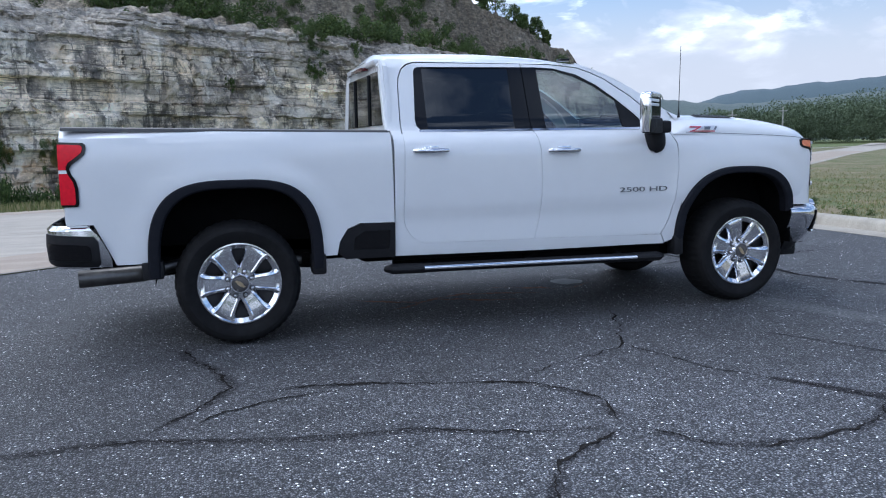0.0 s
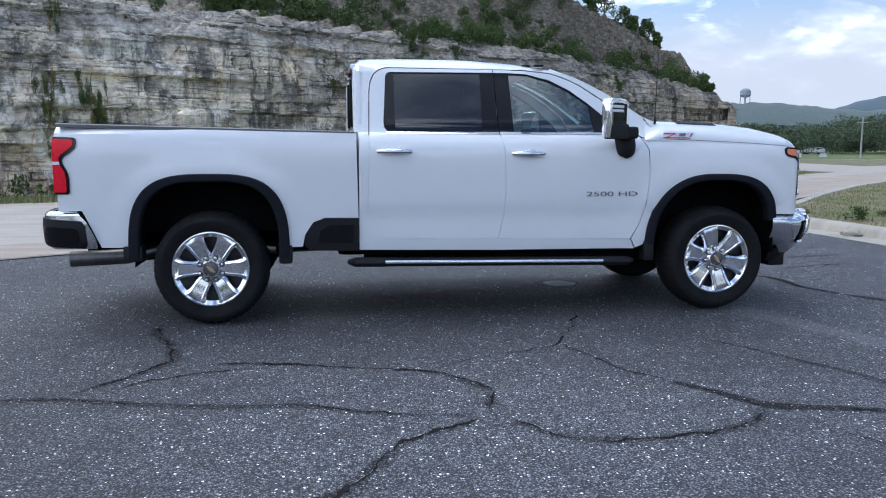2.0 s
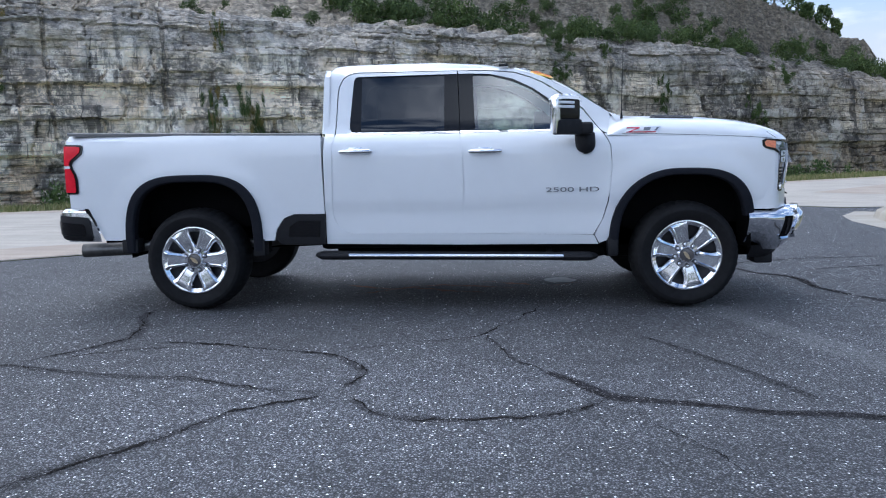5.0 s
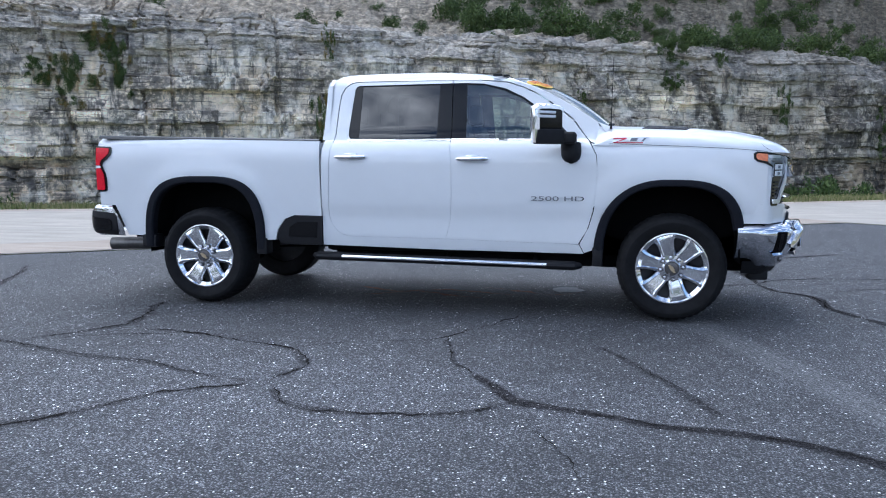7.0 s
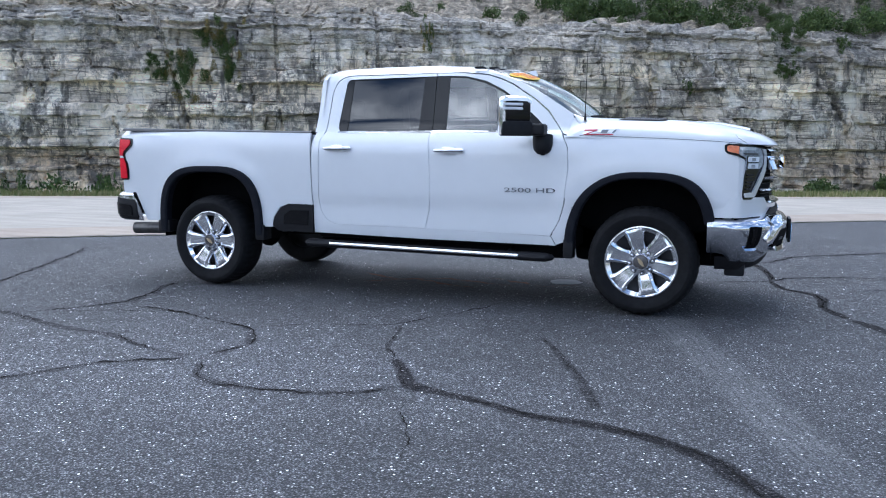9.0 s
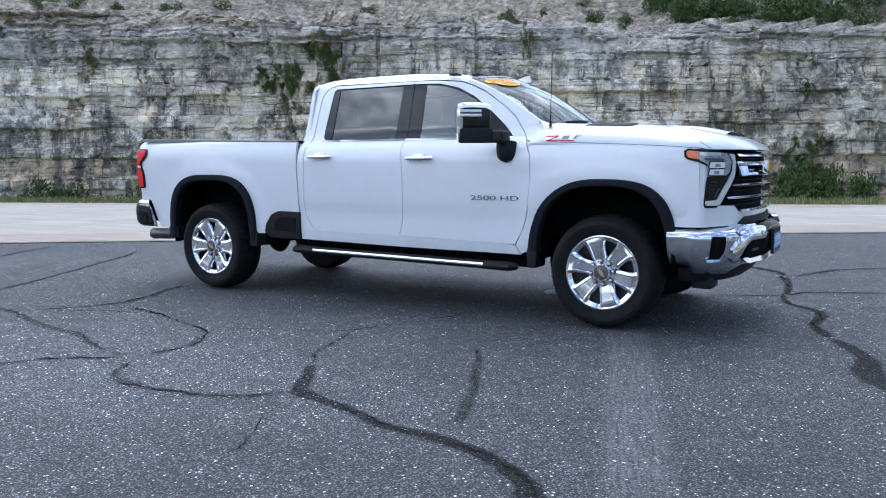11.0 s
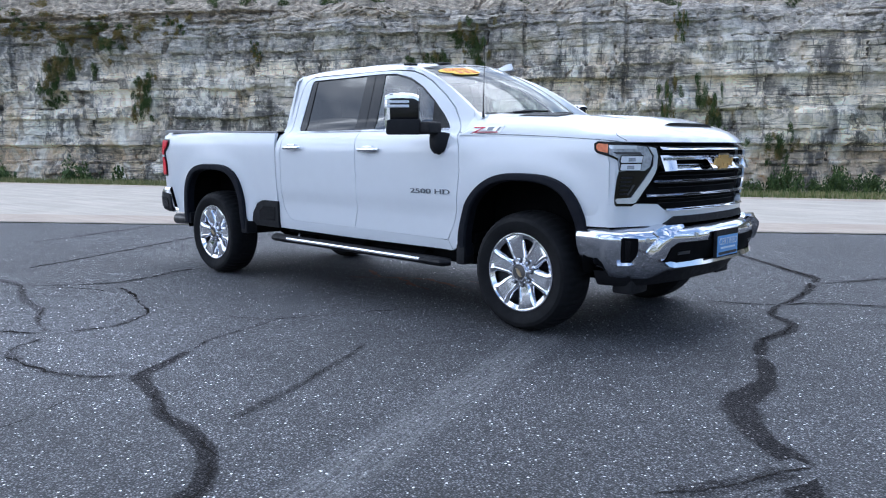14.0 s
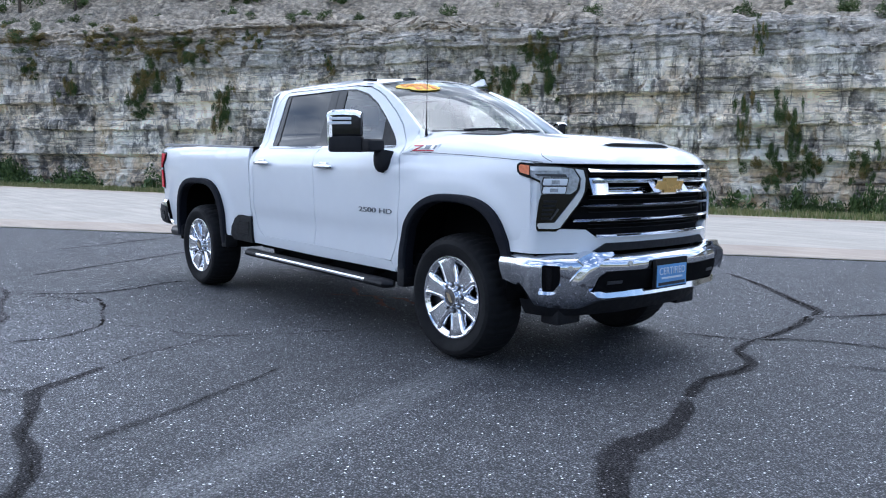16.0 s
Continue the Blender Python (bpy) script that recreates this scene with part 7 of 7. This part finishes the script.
part("bumper_gap", panel([(-0.62, 0.802), (-0.52, 0.85), (0.52, 0.85), (0.62, 0.802)], lambda q, z, i: fas(q, z, i - 0.02), 0.06, 0.05), M_BLACK, truck, "black strip above the bumper")
part("air_opening", panel([(-0.668, 0.556), (-0.650, 0.650), (-0.600, 0.684), (0.600, 0.684), (0.650, 0.650), (0.668, 0.556)], on_bumper(0.004), 0.05, 0.02), M_UNDER, bumper, "dark lower opening")
low_edge = [(0.694, 0.557), (0.640, 0.562), (0.590, 0.550), (0.440, 0.552), (0.390, 0.556)]
part("lower_lip", panel([(-q, z) for q, z in low_edge] + low_edge[::-1] + [(0.655, 0.527), (0.610, 0.519), (-0.610, 0.519), (-0.655, 0.527)], lambda q, z, i: bump_p(q, z, i - 0.008 - 0.70 * max(0.0, 0.563 - z)), 0.02, 0.06), M_CHROME, bumper, "chrome lower lip")
for s in (1, -1):
    fl = (lambda b: b) if s == 1 else flipped
    def bp(name, outline, off, material, label, depth=0.02):
        return part(name, fl(panel(outline, on_bumper(off), 0.04, depth)), material, bumper, label)
    bp("fog_pocket", [(0.938, 0.566), (1.010, 0.566), (1.012, 0.640), (1.010, 0.722), (1.000, 0.730), (0.908, 0.726), (0.903, 0.650), (0.908, 0.610)], 0.005, M_UNDER, "dark fog lamp pocket")
    part("fog_bezel", fl(panel([(1.036, 0.563), (0.942, 0.566), (0.912, 0.608), (0.896, 0.604), (0.926, 0.556), (0.955, 0.547), (1.030, 0.546)], lambda q, z, i: bump_p(q, z, i - 0.010 - 0.85 * max(0.0, 0.566 - z)), 0.02, 0.03)), M_CHROME, bumper, "chrome bezel")
    bp("fog_lamp", [(0.955, 0.580), (0.985, 0.580), (0.988, 0.712), (0.952, 0.712)], 0.009, M_GLOSSBLACK, "narrow fog lamp", 0.01)
    def blade(q, z, i):
        # the face turns up and outwards: its lower inner edge stands proud
        dist = min(0.065, max(0.0, -0.82 * (q - 0.815) - 0.57 * (z - 0.70)))
        return bump_p(q, min(z, 0.77), i - 0.006 - 0.50 * dist * min(1.0, max(0.0, (0.80 - z) / 0.06))) + Vector((0, 0, max(0.0, z - 0.77)))
    part("bumper_blade", fl(panel([(0.797, 0.764), (0.765, 0.785), (0.720, 0.804), (0.560, 0.806), (0.552, 0.786), (0.640, 0.764), (0.676, 0.738), (0.720, 0.690), (0.783, 0.597), (0.800, 0.593), (0.838, 0.605), (0.841, 0.628), (0.764, 0.729)], blade, 0.02, 0.05)), M_CHROME, bumper, "chrome blade")
    for q, z in ((0.845, 0.712), (0.425, 0.730)):
        bp("parking_sensor", [(q + 0.016 * math.cos(a), z + 0.016 * math.sin(a)) for a in [2 * math.pi * k / 12 for k in range(12)]], 0.006, M_PIPE, "silver parking sensor", 0.008)
    bp("tow_hook", [(0.475, 0.604), (0.590, 0.602), (0.590, 0.622), (0.475, 0.624)], 0.012, M_RAIL, "dark grey tow hook")
part("valance", outward(grid([[bump_p(-1.25 + 2.5 * k / 40, 0.47, 0.05 + 0.02 * j) + Vector((0, 0, dz)) for k in range(41)] for j, dz in enumerate((0.02, -0.03, -0.06, -0.085))])), M_BLACK, truck, "black lower valance")
for y0, y1 in ((0.24, 0.46), (1.54, 1.76)):
    part("air_dam", box(4.64, y0, 0.325, 4.79, y1, 0.45, 0.02), M_BLACK, truck)

plate = part("front_plate", panel([(-0.175, 0.552), (0.175, 0.552), (0.175, 0.742), (-0.175, 0.742)], lambda y, z, i: Vector((5.125 - i, 0.945 + y, z)), 0.1, 0.02), M_BLACK, truck, "black plate holder with a blue dealer plate")
face = part("plate_face", panel([(-0.162, 0.562), (0.162, 0.562), (0.162, 0.702), (-0.162, 0.702)], lambda y, z, i: Vector((5.130 - i, 0.945 + y, z)), 0.1, 0.004), M_BLUE, plate, "light blue dealer plate")
txt = bpy.data.curves.new("plate_lettering", "FONT")
txt.body, txt.size, txt.extrude = "CERTIFIED", 0.07, 0.001
ob = new("plate_lettering_src", txt)
me = bpy.data.meshes.new_from_object(ob.evaluated_get(bpy.context.evaluated_depsgraph_get()))
bpy.data.objects.remove(ob)
xs = [v.co.x for v in me.vertices]; ys = [v.co.y for v in me.vertices]
for v in me.vertices:
    v.co = Vector((5.133 + v.co.z, 0.945 - 0.142 + 0.284 * (v.co.x - min(xs)) / (max(xs) - min(xs)), 0.640 + 0.046 * (v.co.y - min(ys)) / (max(ys) - min(ys))))
me.materials.clear()
me.materials.append(M_PRINT)
lt = new("plate_lettering", me)
lt.parent = face
tagged(lt, "white lettering")
part("print_bar", box(5.130, 0.83, 0.612, 5.133, 1.06, 0.624, 0, 1), M_PRINT, face)
part("print_bar", box(5.130, 0.80, 0.572, 5.133, 1.09, 0.590, 0, 1), M_DASH, face)

# rear bumper
RB, RL = plan_curve([(1.22, 0), (1.215, 0.5), (1.20, 0.75), (1.165, 0.88), (1.10, 0.945), (0.97, 0.966), (0.80, 0.972)])
def rb(q, z, i=0.0):
    p, n = RB(q)
    o = np.interp(z, [0.59, 0.63, 0.75, 0.85, 0.875], [-0.03, 0.01, 0.02, 0.012, -0.03])
    v = p + n * (o - i)
    return Vector((-v.x, v.y, z))
RB_EDGE = smooth_table([(0.58, 0.150), (0.62, 0.140), (0.70, 0.110), (0.80, 0.060), (0.86, 0.0), (0.88, -0.02)], 0.012)
rows = [[rb((-1 + 2 * k / 60) * (RL - 0.13 + RB_EDGE(z)), z) for z in (0.59, 0.61, 0.65, 0.70, 0.75, 0.80, 0.84, 0.862, 0.870)] for k in range(61)]
rb_ob = part("rear_bumper", outward(grid(rows), (-0.9, 1.0, 0.7)), M_CHROME, truck, "chrome rear bumper with a dark step")
both("corner_step", panel([(0.86, 0.640), (0.90, 0.610), (1.195, 0.596), (1.215, 0.622), (1.208, 0.765), (1.180, 0.800), (0.86, 0.822)], lambda q, z, i: rb(q, z, i - 0.010), 0.03, 0.02), M_BLACK, rb_ob, "black corner step")
both("step_pad", panel([(0.90, 0.655), (1.150, 0.640), (1.165, 0.660), (1.160, 0.725), (1.140, 0.745), (0.90, 0.765)], lambda q, z, i: rb(q, z, i - 0.016), 0.03, 0.01), M_GLOSSBLACK, rb_ob, "dark recessed step pad")

# exhaust
part("exhaust_pipe", tube([(1.0, 0.62, 0.52), (0.6, 0.55, 0.53), (0.45, 0.35, 0.53), (-0.2, 0.34, 0.58), (-0.55, 0.22, 0.525), (-0.62, 0.20, 0.515), (-1.03, 0.17, 0.503)], [0.04, 0.04, 0.04, 0.04, 0.044, 0.057, 0.059], 20), M_STEEL, truck, "wide steel exhaust tip")

# ---- wheels ----
M_CAP = plain("cap_grey", (0.16, 0.15, 0.15), 0.25, 0.7)
M_CAPGOLD = plain("cap_gold", (0.50, 0.40, 0.26), 0.30, 0.7)


def wheel_parts(hub, turn, outside, steer=0.0):
    """A tyre and a six-spoke rim; outside is -1 for the near flank."""
    w = new("wheel")
    w.parent = truck
    w.matrix_parent_inverse = truck.matrix_basis.inverted()
    w.location = hub
    if outside > 0:
        w.rotation_euler = (0, 0, math.pi)
    tagged(w, "six-spoke chrome wheel with a black tyre")
    return w


def wheel_mesh(w, turn):
    def add(name, bm, mt, label="", smooth=35):
        ob = part(name, bm, mt, None, label, smooth)
        ob.parent = w
        return ob
    # tyre profile, y from the outer face (negative) inwards
    prof = [(0.272, 0.035), (0.284, 0.012), (0.300, 0.006), (0.330, -0.010), (0.362, -0.014), (0.386, -0.006), (0.403, 0.012), (0.414, 0.032), (0.421, 0.060), (0.4255, 0.095), (0.4300, 0.145), (0.4290, 0.20), (0.427, 0.235), (0.420, 0.26), (0.392, 0.285), (0.34, 0.29), (0.28, 0.27), (0.265, 0.25)]
    def lug(i, k):
        if i in (7, 8, 9, 11, 12):
            return -0.006 if k % 4 == 0 or (k % 4 == 1 and i != 8) else 0.0
        if i == 6:
            return -0.004 if k % 4 == 0 else 0.0
        if i == 10:
            return -0.009 if k % 3 == 0 else 0.0
        return 0.0
    add("tyre", lathe(prof, 180, wobble=lug), M_TYRE, "black all-terrain tyre", 25)
    rim = [(0.262, 0.24), (0.252, 0.20), (0.240, 0.10), (0.238, 0.045), (0.242, 0.024), (0.262, 0.012), (0.272, 0.006), (0.281, 0.007), (0.283, 0.016), (0.280, 0.035)]
    add("rim", lathe(rim, 72), M_RIM, "chrome rim")
    add("rim_back", lathe([(0.02, 0.125), (0.13, 0.13), (0.20, 0.12), (0.248, 0.115)], 48), M_RIMDARK, "dark brake and hub behind the spokes")
    for k in range(6):
        a = radians(turn + 60 * k)
        er, et = Vector((math.cos(a), 0, math.sin(a))), Vector((-math.sin(a), 0, math.cos(a)))
        rows = []
        for r, wd, y, edge in ((0.060, 0.028, 0.030, 0.030), (0.095, 0.044, 0.027, 0.034), (0.125, 0.052, 0.021, 0.036), (0.165, 0.058, 0.016, 0.036), (0.20, 0.063, 0.012, 0.034), (0.228, 0.070, 0.009, 0.026), (0.246, 0.082, 0.008, 0.016), (0.262, 0.096, 0.009, 0.010)):
            c = er * r
            rows.append([c - et * (wd + 0.014) + Vector((0, y + edge + 0.03, 0)), c - et * (wd + 0.010) + Vector((0, y + edge * 0.55, 0)), c - et * wd + Vector((0, y + 0.003, 0)), c - et * wd * 0.72 + Vector((0, y - 0.002, 0)), c - et * wd * 0.6 + Vector((0, y + 0.003, 0)), c + et * wd * 0.6 + Vector((0, y + 0.003, 0)), c + et * wd * 0.72 + Vector((0, y - 0.002, 0)), c + et * wd + Vector((0, y + 0.003, 0)), c + et * (wd + 0.010) + Vector((0, y + edge * 0.55, 0)), c + et * (wd + 0.014) + Vector((0, y + edge + 0.03, 0))])
        add("spoke", outward(grid(rows), tuple(er * 0.15 + Vector((0, 0.2, 0)))), M_RIM, "", 28)
    add("hub_ring", lathe([(0.052, 0.004), (0.056, -0.004), (0.062, -0.004), (0.068, 0.006), (0.072, 0.025), (0.105, 0.028), (0.112, 0.045)], 48), M_RIM, "chrome hub ring")
    add("centre_cap", lathe([(0.0005, -0.004), (0.03, -0.003), (0.050, 0.0), (0.054, 0.006)], 40), M_CAP, "grey centre cap")
    small = [(p[0] * 0.24, p[1] * 0.24) for p in bow]
    cs, sn = math.cos(radians(turn * 1.0 - 40)), math.sin(radians(turn * 1.0 - 40))
    add("cap_emblem", panel([(p[0] * cs - p[1] * sn, p[0] * sn + p[1] * cs) for p in small], lambda u, v, i: Vector((u, -0.007 + i, v)), 0.1, 0.004), M_CAPGOLD, "small gold emblem")
    for k in range(8):
        a = radians(turn + 22.5 + 45 * k)
        c = (0.088 * math.cos(a), 0.0, 0.088 * math.sin(a))
        # dark disc in place of the shaded recess round each nut
        add("lug_recess", lathe([(0.0005, 0.018), (0.017, 0.018), (0.020, 0.022), (0.021, 0.032)], 14, c), M_RIMDARK)
        add("lug_nut", lathe([(0.0005, -0.006), (0.008, -0.005), (0.012, 0.002), (0.013, 0.03)], 10, c), M_RIM)
    return w


for hub, turn, outside in (((0.0, 0.0, 0.43), 0.0, -1), ((4.036, 0.0, 0.43), -15.0, -1), ((0.0, 2.0, 0.43), 20.0, 1), ((4.036, 2.0, 0.43), 35.0, 1)):
    wheel_mesh(wheel_parts(hub, turn, outside), turn)

# underbody
for y in (0.50, 1.42):
    part("frame_rail", box(-1.0, y, 0.50, 4.6, y + 0.08, 0.66, 0.01), M_UNDER, truck)
part("rear_axle", tube([(0, 0.24, 0.43), (0, 0.85, 0.43), (0, 1.0, 0.43), (0, 1.15, 0.43), (0, 1.76, 0.43)], [0.05, 0.055, 0.16, 0.055, 0.05], 14), M_UNDER, truck)
part("front_axle", tube([(4.036, 0.24, 0.43), (4.036, 0.6, 0.40), (4.036, 1.0, 0.40), (4.036, 1.4, 0.40), (4.036, 1.76, 0.43)], [0.05, 0.05, 0.12, 0.05, 0.05], 14), M_UNDER, truck)
part("drive_shaft", tube([(0.1, 1.0, 0.45), (2.2, 1.0, 0.52)], 0.045, 12), M_UNDER, truck)
part("gearbox", box(2.2, 0.80, 0.45, 3.6, 1.20, 0.85, 0.05), M_UNDER, truck)
# deepened floor pan and added filler boxes, blocking light to the ground below
part("floor_pan", box(1.12, 0.14, 0.50, 3.5, 1.86, 0.66, 0.02), M_UNDER, truck)
for y in (0.24, 1.58):
    part("side_shield", box(1.16, y, 0.395, 3.42, y + 0.18, 0.52, 0.03), M_UNDER, truck)
part("skid_plate", box(3.42, 0.46, 0.36, 4.78, 1.54, 0.58, 0.06), M_UNDER, truck)
part("bed_frame", box(-0.95, 0.42, 0.56, 1.10, 1.58, 0.70, 0.03), M_UNDER, truck)
part("fuel_tank", box(0.9, 1.20, 0.45, 2.3, 1.55, 0.62, 0.04), M_UNDER, truck)
part("muffler", box(0.95, 0.55, 0.44, 1.6, 0.82, 0.60, 0.05), M_UNDER, truck)
part("engine_block", box(3.5, 0.5, 0.55, 4.6, 1.5, 1.2, 0.05), M_UNDER, truck)
part("spare_wheel", lathe([(0.15, 0.0), (0.36, 0.0), (0.40, 0.05), (0.40, 0.17), (0.36, 0.22), (0.15, 0.22)], 32, (0, 0, 0)), M_TYRE, truck)
bpy.data.objects["spare_wheel"].matrix_basis = pose(-0.72, 1.0, 0.52, 90, 0, 0)

# cabin
both("door_card", panel([(1.25, 0.66), (3.25, 0.66), (3.35, 0.95), (3.33, 1.30), (3.20, 1.42), (1.25, 1.425)], lambda x, z, i: Vector((x, 0.15 + i, z)), 0.2, 0.02), M_DASH, truck)
part("headliner", outward(grid([[(x, 1.0 + d * 0.60, 1.955 + 0.035 * (1 - d * d) - 0.05 * max(0.0, (x - 2.3) / 0.4)) for d in (-1, -0.5, 0, 0.5, 1)] for x in (1.18, 1.6, 2.0, 2.3, 2.62)]), (2, 1, 3)), M_LINER, truck)
part("rear_shelf", box(1.16, 0.2, 1.0, 1.22, 1.8, 1.55, 0.02), M_SEAT, truck)
part("cabin_floor", box(1.15, 0.12, 0.66, 3.45, 1.88, 0.72, 0.01), M_DASH, truck)
part("dashboard", box(2.98, 0.20, 1.05, 3.42, 1.80, 1.475, 0.07, 4), M_DASH, truck)
bm = None
for k in range(28):
    a0, a1 = 2 * math.pi * k / 28, 2 * math.pi * (k + 1) / 28
    c = lambda a: (2.80 + 0.07 * math.sin(a), 1.42 + 0.185 * math.cos(a), 1.36 + 0.17 * math.sin(a))
    bm = tube([c(a0), c(a1)], 0.015, 8, bm)
bm = tube([(2.80, 1.24, 1.36), (2.82, 1.42, 1.34), (2.80, 1.60, 1.36)], 0.02, 8, bm)
bm = tube([(2.82, 1.42, 1.34), (3.05, 1.42, 1.25)], 0.03, 8, bm)
part("steering_wheel", bm, M_DASH, truck, "black steering wheel")


def seat(x, y, w, name):
    s = part(name, box(x, y - w / 2, 0.85, x + 0.52, y + w / 2, 1.05, 0.06, 3), M_SEAT, truck, "dark grey seat")
    rows = []
    for z, t, f in ((1.0, 0.0, 1.0), (1.2, -0.03, 1.0), (1.45, -0.10, 0.97), (1.60, -0.14, 0.8)):
        rows.append([(x + 0.10 + t, y - w / 2 * f, z), (x + 0.13 + t, y - w / 2 * f * 0.8, z), (x + 0.11 + t, y, z), (x + 0.13 + t, y + w / 2 * f * 0.8, z), (x + 0.10 + t, y + w / 2 * f, z), (x - 0.02 + t, y + w / 2 * f * 0.9, z), (x - 0.02 + t, y - w / 2 * f * 0.9, z)])
    part("seat_back", tidy(grid(rows, True, True)), M_SEAT, s)
    return s


for y in (0.58, 1.42):
    s = seat(2.30, y, 0.52, "front_seat")
    part("headrest", box(2.16, y - 0.13, 1.63, 2.27, y + 0.13, 1.82, 0.045, 3), M_SEAT, s)
s = seat(1.36, 1.0, 1.4, "rear_seat")
for y in (0.55, 1.45):
    part("headrest", box(1.24, y - 0.13, 1.60, 1.34, y + 0.13, 1.76, 0.04, 3), M_SEAT, s)
part("room_mirror", box(2.98, 0.88, 1.80, 3.01, 1.12, 1.87, 0.012), M_BLACK, truck)

# ---- far things ----
def polar(x0, y0, az, r):
    return Vector((x0 + r * math.cos(radians(az)), y0 + r * math.sin(radians(az)), 0))


wt = polar(1.33, -6.31, 60.8, 735)
tower = thing("water_tower", wt, "pale grey water tower on legs above the trees", "tower")
bm = lathe([(0.05, 7.9), (2.3, 7.5), (3.9, 6.3), (4.5, 4.8), (4.5, 2.0), (3.6, 0.7), (0.9, 0.0)], 24)
bm.transform(Matrix.Translation((wt.x, wt.y, 43.6)) @ Matrix.Rotation(radians(90), 4, "X"))
part("tank", tidy(bm), M_TOWER, tower)
for k in range(6):
    a = 2 * math.pi * k / 6
    part("leg", tube([(wt.x + 4.3 * math.cos(a), wt.y + 4.3 * math.sin(a), 45.5), (wt.x + 4.9 * math.cos(a), wt.y + 4.9 * math.sin(a), 33)], 0.30, 8), M_TOWER, tower)
part("riser", tube([(wt.x, wt.y, 44), (wt.x, wt.y, 33)], 0.7, 10), M_TOWER, tower)


def pole(at, h, label):
    p = thing("utility_pole", at, label, "pole", "utility poles")
    part("shaft", tube([at + Vector((0, 0, -0.3)), at + Vector((0, 0, h))], [0.14, 0.09], 8), M_POLE, p)
    part("cross_arm", box(at.x - 0.8, at.y - 0.06, h - 0.7, at.x + 0.8, at.y + 0.06, h - 0.55, 0.01), M_POLE, p)


pole(polar(0.56, -5.95, 53.6, 130), 5.6, "grey wooden utility pole in the field")
pole(polar(-0.24, -5.55, 50.1, 140), 6.3, "grey wooden utility pole in the field")


def car(at, yaw, paint, label, van=False):
    c = thing("parked_car", at, label, "car", "parked cars across the field")
    m = pose(at.x, at.y, at.z, 0, 0, yaw)
    h = 1.9 if van else 1.45
    L = 4.6
    def put(name, bm, mt, lb=""):
        bm.transform(m)
        return part(name, bm, mt, c, lb)
    prof = [(-L / 2, 0.4), (-L / 2, 0.9), (-L / 2 + 0.3, h - 0.1), (-L / 2 + 0.6, h), (0.6, h), (1.3, 0.98), (L / 2 - 0.1, 0.85), (L / 2, 0.4)]
    rows = [[(x, y * (1 if z < 1 else 0.85), z) for x, z in prof] for y in (-0.88, 0.88)]
    put("body", tidy(grid(rows, True, True)), paint)
    put("window_band", box(-L / 2 + 0.45, -0.80, 0.98, 0.75, 0.80, h - 0.12, 0.05), M_GLOSSBLACK, "dark windows")
    for x in (-1.4, 1.4):
        for y in (-0.86, 0.70):
            w = lathe([(0.01, 0.0), (0.2, 0.0), (0.32, 0.0), (0.33, 0.16), (0.01, 0.16)], 20, (x, y, 0.33))
            put("wheel", w, M_TYRE)


M_CARDARK = plain("dark_car_paint", (0.04, 0.045, 0.055), 0.3, 0, 0.05, coat=1.0)
car(polar(1.33, -6.31, 60.95, 190), 20, M_CARDARK, "dark car parked far across the field")
car(polar(1.33, -6.31, 56.66, 190), 165, M_PAINT, "white car parked far across the field")
car(polar(0.31, -5.79, 50.95, 178), 160, M_CARDARK, "dark car parked far across the field", True)
car(polar(0.31, -5.79, 49.75, 178), 160, M_CARDARK, "dark car parked far across the field", True)


def barrier(at, yaw):
    """A short cast barrier with a wide foot."""
    prof = [(-0.26, 0.0), (-0.24, 0.08), (-0.12, 0.24), (-0.09, 0.55), (0.09, 0.55), (0.12, 0.24), (0.24, 0.08), (0.26, 0.0)]
    bm = tidy(grid([[(x, y, z) for y, z in prof] for x in (-0.62, -0.59, 0.59, 0.62)], False, True))
    bm.transform(pose(at.x, at.y, at.z, 0, 0, yaw))
    tagged(part("concrete_barrier", bm, M_BARRIER), "whitish concrete barrier standing at the far edge of the grass", "barrier", "concrete barriers across the field")


M_BARRIER = concrete_mat("barrier_concrete", (0.55, 0.55, 0.53), (0.70, 0.70, 0.68))
for az, r in ((60.1, 125), (59.75, 128), (58.9, 126), (57.9, 131), (57.65, 128), (56.1, 134)):
    barrier(polar(1.33, -6.31, az, r), az + 2.4 * r)

# a pale stone lying in the gutter of the island, and weed clumps behind its kerb
bm = bmesh.new()
bmesh.ops.create_icosphere(bm, subdivisions=3, radius=1.0)
for v in bm.verts:
    k = 1 + 0.30 * noise.noise(v.co * 1.6) + 0.12 * noise.noise(v.co * 4.5)
    v.co = Vector((v.co.x * 0.10 * k, v.co.y * 0.15 * k, max(-0.4, v.co.z) * 0.085 * k + 0.03))
bm.transform(pose(8.84, 4.95, 0.006, 0, 0, 25))
tagged(part("stone", bm, M_KERB, smooth=20), "pale rough stone lying in the concrete gutter", "stone")
for x, y, w, h in ((9.55, 4.62, 0.34, 0.16), (9.75, 4.35, 0.22, 0.12), (9.7, 7.5, 0.3, 0.12)):
    shrub(Vector((x, y, 0.11)), w, h, WEEDS, "weed_clump", "small dark green weed clump in the dry grass", "weeds on the island")
